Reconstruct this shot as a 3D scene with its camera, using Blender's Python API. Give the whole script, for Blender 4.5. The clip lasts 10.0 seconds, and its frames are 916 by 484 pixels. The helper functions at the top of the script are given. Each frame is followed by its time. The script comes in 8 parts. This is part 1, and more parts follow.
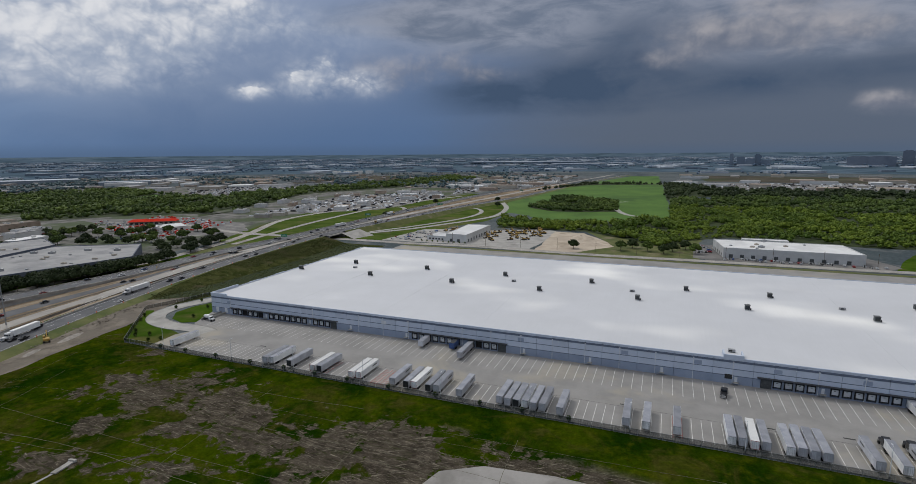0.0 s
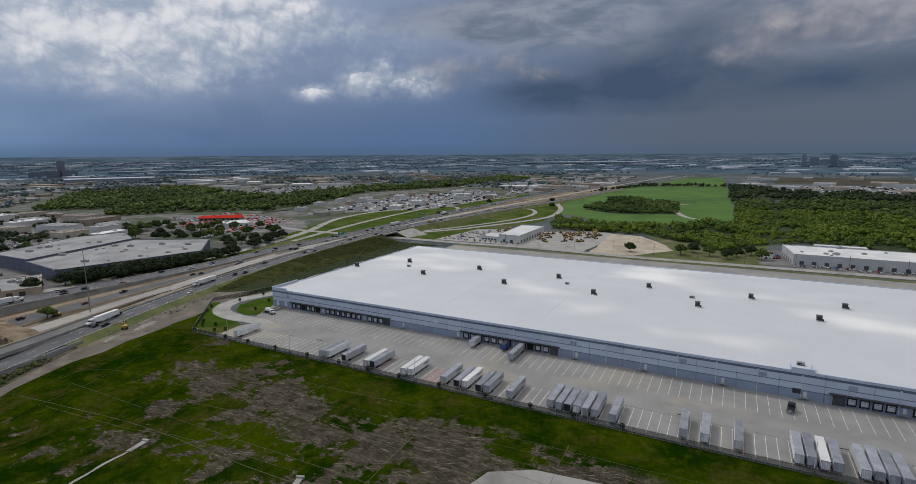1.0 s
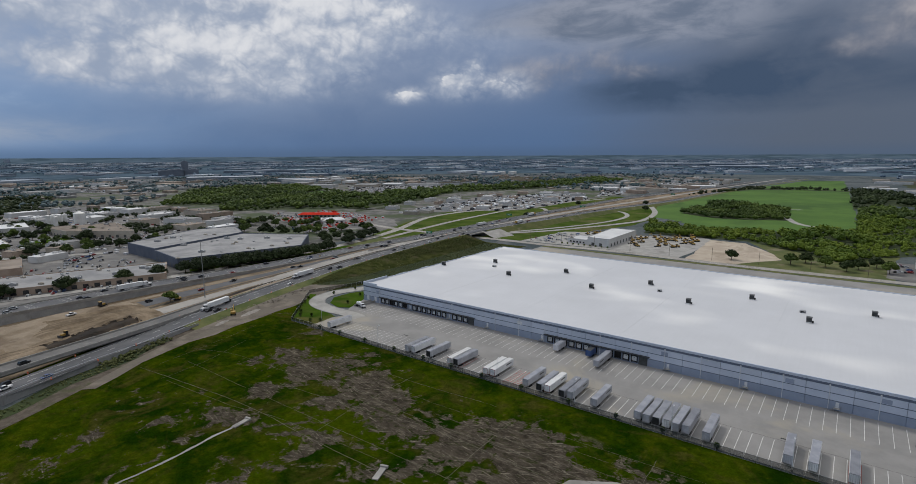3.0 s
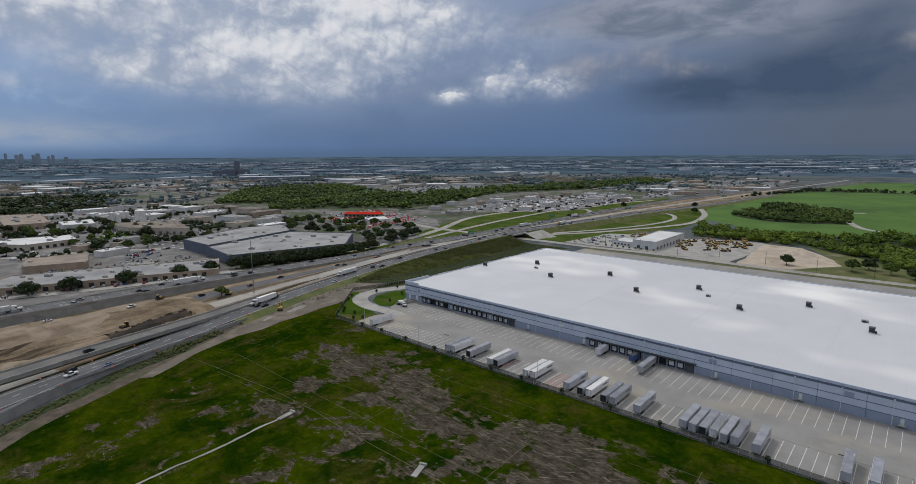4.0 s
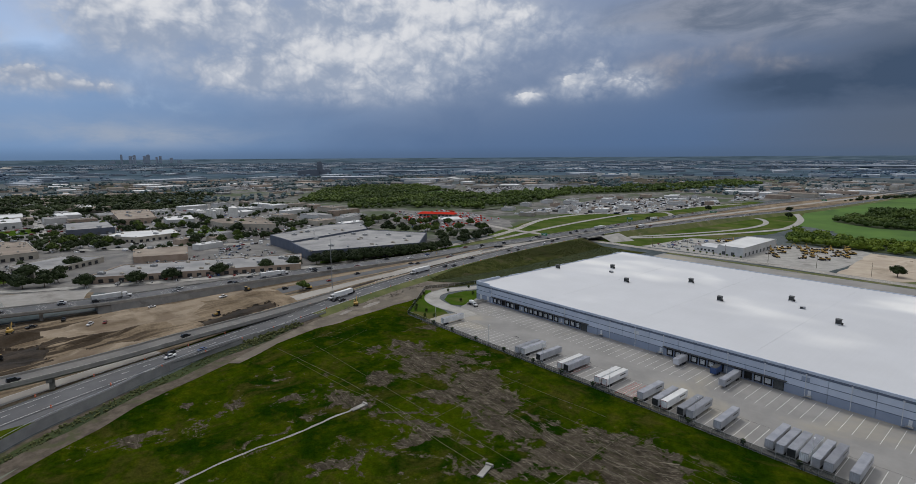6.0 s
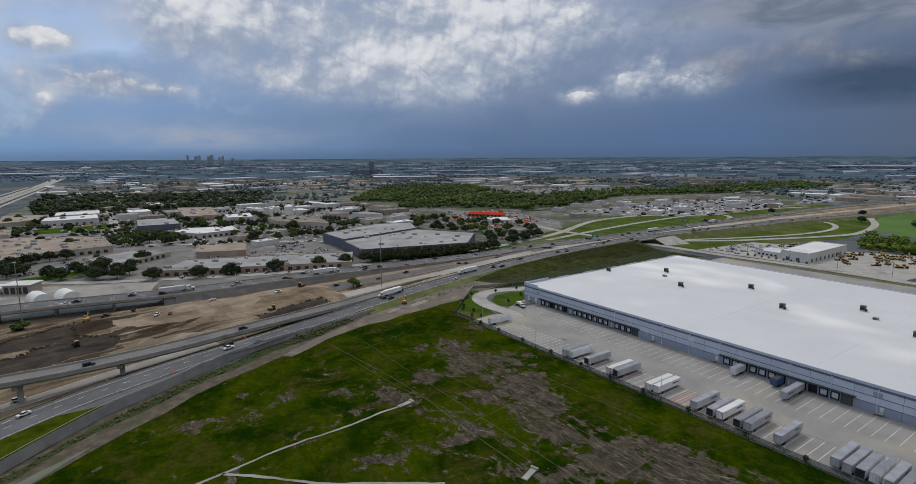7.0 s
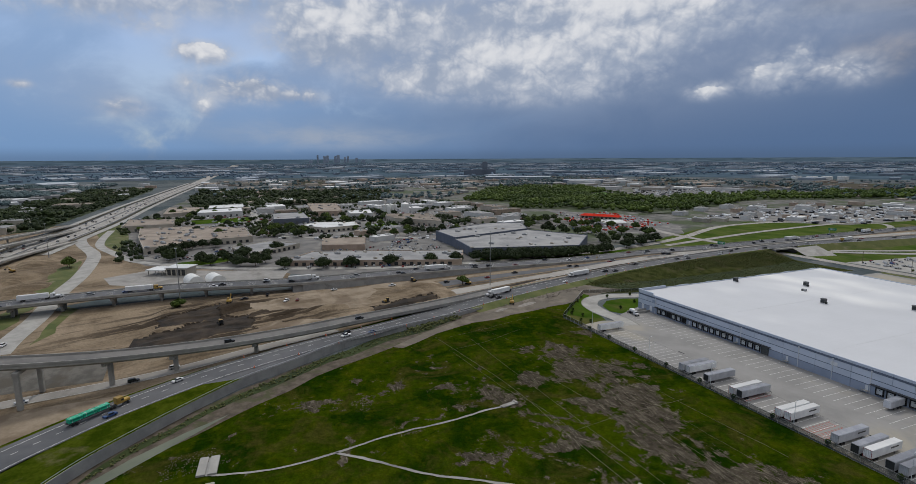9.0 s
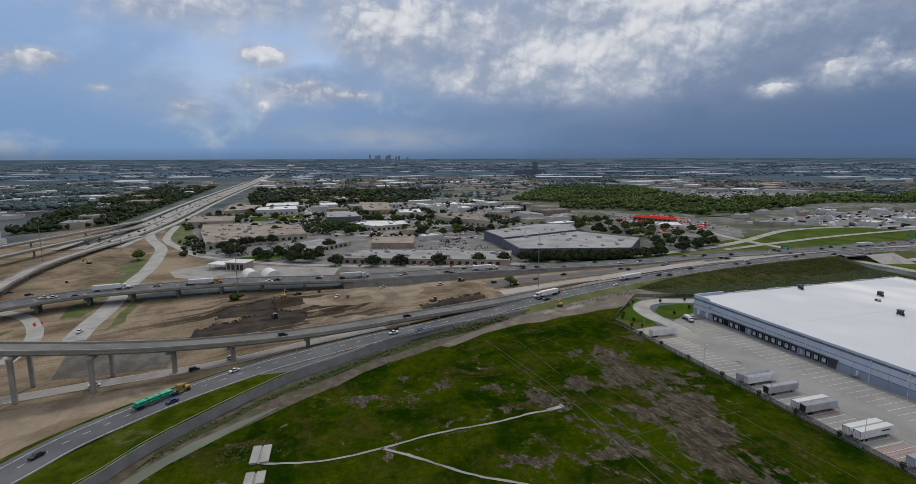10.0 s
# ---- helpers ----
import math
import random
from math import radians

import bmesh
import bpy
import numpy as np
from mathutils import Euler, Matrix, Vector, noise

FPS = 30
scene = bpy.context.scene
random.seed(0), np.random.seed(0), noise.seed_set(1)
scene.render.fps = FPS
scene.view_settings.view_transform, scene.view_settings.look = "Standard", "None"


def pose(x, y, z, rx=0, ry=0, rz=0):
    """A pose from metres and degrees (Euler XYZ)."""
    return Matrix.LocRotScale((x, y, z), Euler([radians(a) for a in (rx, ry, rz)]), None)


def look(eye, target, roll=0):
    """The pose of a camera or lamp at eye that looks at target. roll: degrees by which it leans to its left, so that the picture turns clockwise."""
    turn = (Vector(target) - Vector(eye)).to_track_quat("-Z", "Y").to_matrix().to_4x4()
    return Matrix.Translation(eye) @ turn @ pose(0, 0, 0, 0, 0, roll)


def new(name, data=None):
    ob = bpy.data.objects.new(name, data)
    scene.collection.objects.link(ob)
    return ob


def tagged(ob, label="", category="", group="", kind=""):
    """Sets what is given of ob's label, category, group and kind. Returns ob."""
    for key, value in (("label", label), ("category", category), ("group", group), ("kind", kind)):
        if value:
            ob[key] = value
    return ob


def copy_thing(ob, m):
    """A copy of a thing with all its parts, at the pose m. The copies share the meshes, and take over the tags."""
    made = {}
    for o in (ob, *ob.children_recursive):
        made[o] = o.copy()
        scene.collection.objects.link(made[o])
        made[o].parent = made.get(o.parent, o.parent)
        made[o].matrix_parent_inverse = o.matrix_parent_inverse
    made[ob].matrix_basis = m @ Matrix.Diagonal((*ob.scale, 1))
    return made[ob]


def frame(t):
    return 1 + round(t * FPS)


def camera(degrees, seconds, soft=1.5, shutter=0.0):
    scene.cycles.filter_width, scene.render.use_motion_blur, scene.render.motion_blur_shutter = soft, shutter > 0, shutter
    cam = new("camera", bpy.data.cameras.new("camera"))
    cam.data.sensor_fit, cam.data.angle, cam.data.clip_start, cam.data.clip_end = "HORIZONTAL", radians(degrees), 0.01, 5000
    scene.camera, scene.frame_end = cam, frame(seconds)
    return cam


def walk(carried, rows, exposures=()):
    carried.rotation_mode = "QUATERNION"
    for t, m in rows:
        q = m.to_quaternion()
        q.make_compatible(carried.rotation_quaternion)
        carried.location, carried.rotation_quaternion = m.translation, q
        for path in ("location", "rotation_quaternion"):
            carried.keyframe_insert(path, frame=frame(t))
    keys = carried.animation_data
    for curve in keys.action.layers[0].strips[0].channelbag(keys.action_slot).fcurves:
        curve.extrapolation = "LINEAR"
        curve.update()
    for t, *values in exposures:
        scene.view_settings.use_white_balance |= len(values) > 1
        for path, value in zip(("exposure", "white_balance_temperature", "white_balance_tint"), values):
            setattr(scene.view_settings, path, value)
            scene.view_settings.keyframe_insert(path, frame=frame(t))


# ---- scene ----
# ---------------------------------------------------------------- camera
cam = camera(82.6, 10.0, soft=0.45)
PATH = [
    (0.0, (-0.29, 0.08, 96.72), -9.64, -0.41, 21.85),
    (0.5, (-0.38, 0.00, 96.80), -9.62, -0.37, 24.91),
    (1.0, (-0.43, -0.06, 96.86), -9.59, -0.33, 27.71),
    (1.5, (-0.44, -0.10, 96.90), -9.56, -0.31, 30.21),
    (2.0, (-0.43, -0.13, 96.94), -9.53, -0.29, 32.47),
    (2.5, (-0.39, -0.15, 96.96), -9.50, -0.29, 34.86),
    (4.0, (-0.17, -0.10, 96.98), -9.40, -0.29, 41.96),
    (4.5, (-0.09, -0.06, 96.97), -9.36, -0.30, 44.02),
    (5.0, (0.00, 0.00, 96.96), -9.33, -0.31, 45.86),
    (5.5, (0.08, 0.07, 96.95), -9.30, -0.32, 47.80),
    (7.0, (0.22, 0.36, 96.93), -9.22, -0.33, 55.44),
    (7.5, (0.22, 0.48, 96.93), -9.20, -0.33, 58.48),
    (8.0, (0.19, 0.61, 96.93), -9.18, -0.31, 61.50),
    (8.5, (0.11, 0.75, 96.94), -9.17, -0.29, 64.66),
    (9.0, (-0.00, 0.90, 96.97), -9.16, -0.26, 67.67),
    (9.5, (-0.17, 1.07, 97.00), -9.16, -0.22, 70.46),
    (10.0, (-0.39, 1.24, 97.04), -9.16, -0.16, 73.06),
]


def turned(e, pitch, roll, yaw):
    """A pose at e, turned to yaw, tilted by pitch and leaning by roll."""
    return pose(*e, 0, 0, yaw) @ pose(0, 0, 0, 90 + pitch) @ pose(0, 0, 0, 0, 0, roll)


walk(cam, [(t, turned(e, p, r, w)) for t, e, p, r, w in PATH])

# ---------------------------------------------------------------- sky and sun
SUN_AZ, SUN_EL = 65.0, 50.0      # degrees from +y towards -x, and above the horizon
world = bpy.data.worlds.new("sky")
scene.world = world
world.use_nodes = True


class Nodes:
    """A small builder for node trees."""

    def __init__(self, tree):
        self.t = tree
        tree.nodes.clear()

    def n(self, kind, inp=None, op=None):
        nd = self.t.nodes.new(kind)
        if op:
            nd.operation = op
        for a, b in (inp or {}).items():
            self.put(nd.inputs[a], b)
        return nd

    def put(self, socket, v):
        if isinstance(v, bpy.types.NodeSocket):
            self.t.links.new(v, socket)
        elif isinstance(v, bpy.types.Node):
            self.t.links.new(v.outputs[0], socket)
        else:
            socket.default_value = v

    def m(self, op, a, b=0.0, c=0.0):
        return self.n("ShaderNodeMath", op=op, inp={0: a, 1: b, 2: c}).outputs[0]

    def ramp(self, v, lo, hi, a=0.0, b=1.0, smooth=True):
        nd = self.n("ShaderNodeMapRange", inp={0: v, 1: lo, 2: hi, 3: a, 4: b})
        nd.interpolation_type = "SMOOTHSTEP" if smooth else "LINEAR"
        return nd.outputs[0]

    def mix(self, f, a, b, blend="MIX"):
        nd = self.n("ShaderNodeMix")
        nd.data_type, nd.blend_type = "RGBA", blend
        self.put(nd.inputs[0], f)
        self.put(nd.inputs[6], a if not isinstance(a, tuple) else (*a[:3], 1))
        self.put(nd.inputs[7], b if not isinstance(b, tuple) else (*b[:3], 1))
        return nd.outputs[2]

    def noise(self, vec, scale, detail=4.0, rough=0.55, dist=0.0):
        return self.n("ShaderNodeTexNoise", inp={"Vector": vec, "Scale": scale, "Detail": detail, "Roughness": rough, "Distortion": dist}).outputs[0]


def build_sky():
    k = Nodes(world.node_tree)
    out = k.n("ShaderNodeOutputWorld")
    bg = k.n("ShaderNodeBackground")
    k.put(out.inputs[0], bg.outputs[0])
    sky = k.n("ShaderNodeTexSky")
    sky.sky_type, sky.sun_disc = "NISHITA", False
    sky.sun_elevation, sky.sun_rotation = radians(SUN_EL), radians(-SUN_AZ)
    co = k.n("ShaderNodeTexCoord").outputs["Generated"]
    x, y, z = k.n("ShaderNodeSeparateXYZ", inp={0: co}).outputs
    az = k.m("MULTIPLY", k.m("ARCTAN2", k.m("MULTIPLY", x, -1.0), y), 57.2958)
    el = k.m("MULTIPLY", k.m("ARCSINE", z), 57.2958)

    def add(*v):
        r = v[0]
        for q in v[1:]:
            r = k.m("ADD", r, q)
        return r

    def times(a, b):
        return k.m("MULTIPLY", a, b)

    def blob(a, e, sa, se, amount=1.0):
        """A soft oval in the sky, and the same weighted by height within it."""
        u = k.m("DIVIDE", k.m("SUBTRACT", az, a), sa)
        v = k.m("DIVIDE", k.m("SUBTRACT", el, e), se)
        g = k.m("EXPONENT", times(add(times(u, u), times(v, v)), -1.0))
        g = times(g, amount)
        return g, times(g, v)

    def ovals(*rows):
        return add(*[blob(*r)[0] for r in rows])

    def mass(*rows):
        made = [blob(*r) for r in rows]
        return add(*[q[0] for q in made]), add(*[q[1] for q in made])

    def flat_noise(vec, scale, detail=0.0, rough=0.5):
        nd = k.n("ShaderNodeTexNoise", inp={"Vector": vec, "Scale": scale, "Detail": detail, "Roughness": rough})
        nd.noise_dimensions = "2D"
        return nd

    def billow(dx, dy, bumps=((0.22, 0.55), (0.52, 0.52), (1.2, 0.36), (2.7, 0.20))):
        """Heaped cloud relief: round heads of falling size with creases between, shifted by dx, dy degrees."""
        p = k.n("ShaderNodeCombineXYZ", inp={0: k.m("ADD", az, dx), 1: times(k.m("ADD", el, dy), 1.25), 2: 0.0}).outputs[0]
        w = flat_noise(p, 0.35, 2.0, 0.5).outputs["Color"]
        p = k.n("ShaderNodeVectorMath", op="MULTIPLY_ADD", inp={0: w, 1: (1.6, 1.6, 0.0), 2: p}).outputs[0]
        heads = []
        for sc, share in bumps:
            vo = k.n("ShaderNodeTexVoronoi", inp={"Vector": p, "Scale": sc})
            vo.voronoi_dimensions, vo.feature = "2D", "SMOOTH_F1"
            vo.inputs["Smoothness"].default_value = 0.25
            heads.append(times(vo.outputs["Distance"], -share))
        return add(0.9, *heads)

    p0 = billow(0.0, 0.0)
    lit = k.m("SUBTRACT", p0, billow(0.30, 0.45))
    broad = ((0.22, 0.55), (0.52, 0.52))
    lit = add(times(lit, 0.7), k.m("SUBTRACT", billow(0.0, 0.0, broad), billow(1.0, 1.5, broad)))
    lump = k.m("SUBTRACT", p0, 0.28)
    wide = k.n("ShaderNodeCombineXYZ", inp={0: times(az, 0.05), 1: times(el, 0.16), 2: 9.1}).outputs[0]
    n3 = k.noise(wide, 1.0, 4.0, 0.55, 0.6)
    n5 = k.noise(wide, 3.2, 5.0, 0.6, 0.5)
    drift = k.n("ShaderNodeCombineXYZ", inp={0: times(az, 0.11), 1: times(el, 0.17), 2: 2.3}).outputs[0]
    n6 = k.noise(drift, 1.0, 8.0, 0.56, 0.35)
    up = k.ramp(el, 0.0, 20.0)
    # blue-grey rain haze, clearer and bluer to the west, browner to the east
    mid = k.mix(up, (0.086, 0.150, 0.280), (0.205, 0.268, 0.410))
    west = k.mix(up, (0.175, 0.300, 0.515), (0.285, 0.440, 0.710))
    east = k.mix(up, (0.098, 0.126, 0.178), (0.160, 0.185, 0.245))
    base = k.mix(k.ramp(add(az, times(n3, 24.0)), 60.0, 112.0), mid, west)
    base = k.mix(k.ramp(add(az, times(n3, -20.0)), 22.0, -8.0), base, east)
    # openings to clear sky
    clear = times(k.ramp(add(n6, ovals((91.0, 10.4, 4.5, 2.0, 0.34), (87.0, 11.6, 2.2, 2.2, 0.36), (97.0, 11.5, 3.0, 2.4, 0.2), (103.0, 9.5, 6.0, 2.0, 0.16))), 0.50, 0.78), k.ramp(az, 70.0, 84.0))
    blue = k.mix(1.0, sky.outputs[0], (0.082, 0.092, 0.112), "MULTIPLY")
    base = k.mix(times(clear, 0.85), base, blue)
    # soft pale veils low in the west and thin cloud above
    veil = ovals((80.0, 2.0, 9.0, 1.1, 0.62), (86.0, 3.0, 10.0, 1.2, 0.3), (100.0, 4.8, 4.0, 1.8, 0.3))
    base = k.mix(times(k.m("MINIMUM", veil, 1.0), k.ramp(n5, 0.3, 0.65, 0.4, 1.0)), base, (0.36, 0.40, 0.47))
    pale = ovals((60.0, 12.5, 22.0, 7.0, 0.9), (90.0, 16.0, 22.0, 6.0, 0.6), (100.0, 7.0, 14.0, 3.5, 0.4))
    base = k.mix(times(k.m("MINIMUM", pale, 1.0), k.ramp(n6, 0.32, 0.60, 0.5, 0.9)), base, (0.375, 0.432, 0.548))
    # the smooth grey roof of the rain cloud and its dark belly with a straight lower edge
    grey = k.ramp(add(ovals((24.0, 13.5, 13.0, 4.5, 0.55), (2.0, 13.0, 14.0, 5.0, 0.5), (-13.0, 10.0, 12.0, 5.0, 0.5)), times(n3, 0.5)), 0.42, 0.78)
    greyc = k.mix(k.ramp(add(n5, times(n6, 0.6)), 0.62, 1.0), (0.140, 0.176, 0.248), (0.265, 0.295, 0.370))
    base = k.mix(times(grey, k.ramp(el, 5.0, 10.0)), base, greyc)
    belly = ovals((11.0, 6.0, 10.5, 2.5, 1.0), (18.0, 6.6, 7.0, 1.8, 0.6), (4.0, 8.6, 8.0, 3.0, 0.8), (-8.0, 6.5, 7.0, 1.5, 0.85), (-16.0, 6.9, 6.0, 1.3, 0.6), (3.0, 12.0, 5.0, 2.2, 0.5))
    belly = times(belly, k.ramp(add(n6, times(n5, 0.5)), 0.50, 0.92, 0.45, 1.0))
    belly = times(belly, k.ramp(add(el, times(n5, 1.2)), 4.0, 5.0, 0.22, 1.0))
    base = k.mix(k.m("MINIMUM", belly, 0.94), base, (0.050, 0.082, 0.142))
    # lilac-grey shoulders catching light in the east
    em, et = mass((-3.6, 10.4, 6.5, 1.7, 0.62), (0.6, 8.9, 3.0, 1.1, 0.45), (-13.0, 9.8, 7.0, 1.6, 0.52), (-16.4, 4.2, 2.3, 0.9, 0.72), (-20.0, 3.6, 3.4, 0.9, 0.5), (22.6, 9.4, 3.8, 1.5, 0.50), (18.0, 8.0, 4.0, 0.9, 0.40), (29.5, 8.2, 5.0, 2.4, 0.45), (-8.0, 13.0, 9.0, 2.0, 0.4))
    edgem = k.ramp(add(em, times(add(times(lump, 0.22), times(k.m("SUBTRACT", n6, 0.5), 0.9)), k.ramp(em, 0.02, 0.5))), 0.08, 0.80)
    edgec = k.mix(k.ramp(add(times(et, 0.8), times(lit, 0.5), times(k.m("SUBTRACT", n6, 0.5), 0.8)), -0.45, 0.55), (0.150, 0.170, 0.225), (0.370, 0.360, 0.385))
    base = k.mix(times(edgem, 0.82), base, edgec)

    def heaped(base, m, t, soft, sharp, shadow, light, strength):
        """Lays heaped cloud over base: a soft grey body, then crisp lit heads."""
        rough = times(add(times(lump, 0.45), times(k.m("SUBTRACT", n6, 0.5), 1.0)), k.ramp(m, 0.02, 0.5))
        d = add(m, rough)
        tone = add(times(t, 0.50), times(lit, 0.62), times(lump, 0.22), times(k.m("SUBTRACT", n6, 0.5), 0.9))
        body = k.mix(k.ramp(tone, -0.55, 0.55), shadow, tuple(0.60 * p + 0.40 * q for p, q in zip(shadow, light)))
        base = k.mix(times(k.ramp(d, 0.0, 0.62), 0.90 * strength), base, body)
        reach = k.m("MAXIMUM", k.ramp(t, -0.30, 0.25, soft, sharp), 0.02)
        a = k.n("ShaderNodeMapRange", inp={0: d, 1: 0.40, 2: add(reach, 0.40), 3: 0.0, 4: strength})
        a.interpolation_type = "SMOOTHSTEP"
        return k.mix(a.outputs[0], base, k.mix(k.ramp(tone, -0.60, 0.62), shadow, light))

    # broad bright broken banks in the west
    m, t = mass((65.0, 9.6, 8.0, 2.4, 0.85), (71.5, 7.9, 6.0, 1.4, 0.7), (57.0, 9.2, 6.0, 2.3, 0.7), (51.0, 10.2, 7.0, 3.0, 0.55), (82.0, 11.9, 5.0, 2.4, 0.8), (76.0, 13.4, 6.0, 2.8, 0.75), (62.0, 14.4, 10.0, 2.8, 0.75), (51.0, 13.6, 7.0, 2.6, 0.5), (88.0, 15.8, 10.0, 1.8, 0.55), (102.0, 13.9, 9.0, 2.0, 0.72), (44.0, 13.5, 6.0, 2.4, 0.35), (60.0, 6.6, 9.0, 1.4, 0.28), (90.0, 6.2, 7.0, 1.5, 0.3), (37.0, 11.5, 9.0, 2.6, 0.22))
    base = heaped(base, m, t, 0.85, 0.38, (0.300, 0.360, 0.475), (0.710, 0.722, 0.755), 0.93)
    # smaller crisp heads and scraps
    m, t = mass((37.2, 7.4, 2.5, 1.5, 0.95), (35.3, 9.0, 1.3, 1.1, 0.62), (31.6, 7.3, 2.6, 1.5, 0.5), (42.6, 6.2, 2.1, 0.8, 0.78), (111.2, 8.3, 2.4, 0.8, 0.9), (113.8, 7.1, 2.6, 0.8, 0.7), (88.6, 6.9, 3.4, 1.3, 0.85), (84.0, 6.2, 3.0, 0.8, 0.6), (92.5, 9.9, 2.8, 1.1, 0.8), (94.2, 7.2, 1.6, 1.0, 0.34), (93.0, 4.9, 1.3, 1.2, 0.40), (99.5, 4.7, 2.0, 1.0, 0.55), (106.7, 6.2, 0.9, 0.4, 0.6), (97.5, 12.0, 3.0, 1.0, 0.45))
    base = heaped(base, m, t, 0.50, 0.12, (0.300, 0.355, 0.465), (0.740, 0.748, 0.770), 0.96)
    # the air thickens towards the horizon
    base = k.mix(k.ramp(el, 1.3, -0.1, 0.0, 0.5), base, (0.070, 0.112, 0.185))
    # above the view: broken overcast
    top = k.mix(k.ramp(n3, 0.35, 0.65), (0.60, 0.63, 0.69), (0.90, 0.91, 0.94))
    base = k.mix(k.ramp(el, 19.0, 38.0), base, top)
    k.put(bg.inputs[0], base)
    bg.inputs[1].default_value = 1.0


build_sky()
sun_data = bpy.data.lights.new("sun", "SUN")
sun_data.energy, sun_data.angle, sun_data.color = 1.25, radians(8.0), (1.0, 0.95, 0.87)
sun = new("sun", sun_data)
sa, se = radians(SUN_AZ), radians(SUN_EL)
sun.matrix_world = look((0, 0, 300), (math.sin(sa) * math.cos(se) * 100, -math.cos(sa) * math.cos(se) * 100, 300 - math.sin(se) * 100))
scene.view_settings.exposure = 0.0


# ---------------------------------------------------------------- materials
def surf(name, c1, c2, scale=0.5, rough=0.8, fine=0.0, c3=None, scale3=0.03, cut3=(0.5, 0.62), bump=0.0, metal=0.0, rnd=0.0, spec=0.3, detail=5.0):
    """Two tones mixed by a noise in metres, a third in large patches, fine grain and relief."""
    ma = bpy.data.materials.new(name)
    ma.use_nodes = True
    k = Nodes(ma.node_tree)
    out = k.n("ShaderNodeOutputMaterial")
    b = k.n("ShaderNodeBsdfPrincipled")
    k.put(out.inputs[0], b.outputs[0])
    pos = k.n("ShaderNodeNewGeometry").outputs["Position"]
    n = k.noise(pos, scale, detail, 0.6)
    col = k.mix(k.ramp(n, 0.34, 0.66), c1, c2)
    if c3:
        col = k.mix(k.ramp(k.noise(pos, scale3, 6.0, 0.6, 0.4), *cut3), col, c3)
    if fine:
        g = k.ramp(k.noise(pos, scale * 9.0, 3.0, 0.7), 0.2, 0.8, 1.0 - fine, 1.0 + fine, False)
        nd = k.n("ShaderNodeVectorMath", op="SCALE", inp={0: col})
        k.put(nd.inputs[3], g)
        col = nd.outputs[0]
    if rnd:
        r = k.n("ShaderNodeObjectInfo").outputs["Random"]
        nd = k.n("ShaderNodeVectorMath", op="SCALE", inp={0: col})
        k.put(nd.inputs[3], k.ramp(r, 0.0, 1.0, 1.0 - rnd, 1.0 + rnd, False))
        col = nd.outputs[0]
    k.put(b.inputs["Base Color"], col)
    b.inputs["Roughness"].default_value = rough
    b.inputs["Metallic"].default_value = metal
    b.inputs["Specular IOR Level"].default_value = spec
    if bump:
        bn = k.n("ShaderNodeBump", inp={"Strength": 0.6, "Distance": bump, "Height": k.noise(pos, scale * 4.0, 6.0, 0.65)})
        k.put(b.inputs["Normal"], bn.outputs[0])
    return ma


def foliage(name, c1, c2, scale=0.25):
    """Leaves: tones vary from clump to clump and over tens of metres."""
    ma = bpy.data.materials.new(name)
    ma.use_nodes = True
    k = Nodes(ma.node_tree)
    out = k.n("ShaderNodeOutputMaterial")
    b = k.n("ShaderNodeBsdfPrincipled")
    k.put(out.inputs[0], b.outputs[0])
    geo = k.n("ShaderNodeNewGeometry")
    isl = geo.outputs["Random Per Island"]
    n = k.noise(geo.outputs["Position"], 0.012, 5.0, 0.6)
    f = k.m("ADD", k.m("MULTIPLY", isl, 0.42), k.m("MULTIPLY", k.ramp(n, 0.40, 0.60), 0.58))
    k.put(b.inputs["Base Color"], k.mix(f, c1, c2))
    b.inputs["Roughness"].default_value = 0.75
    b.inputs["Specular IOR Level"].default_value = 0.2
    return ma


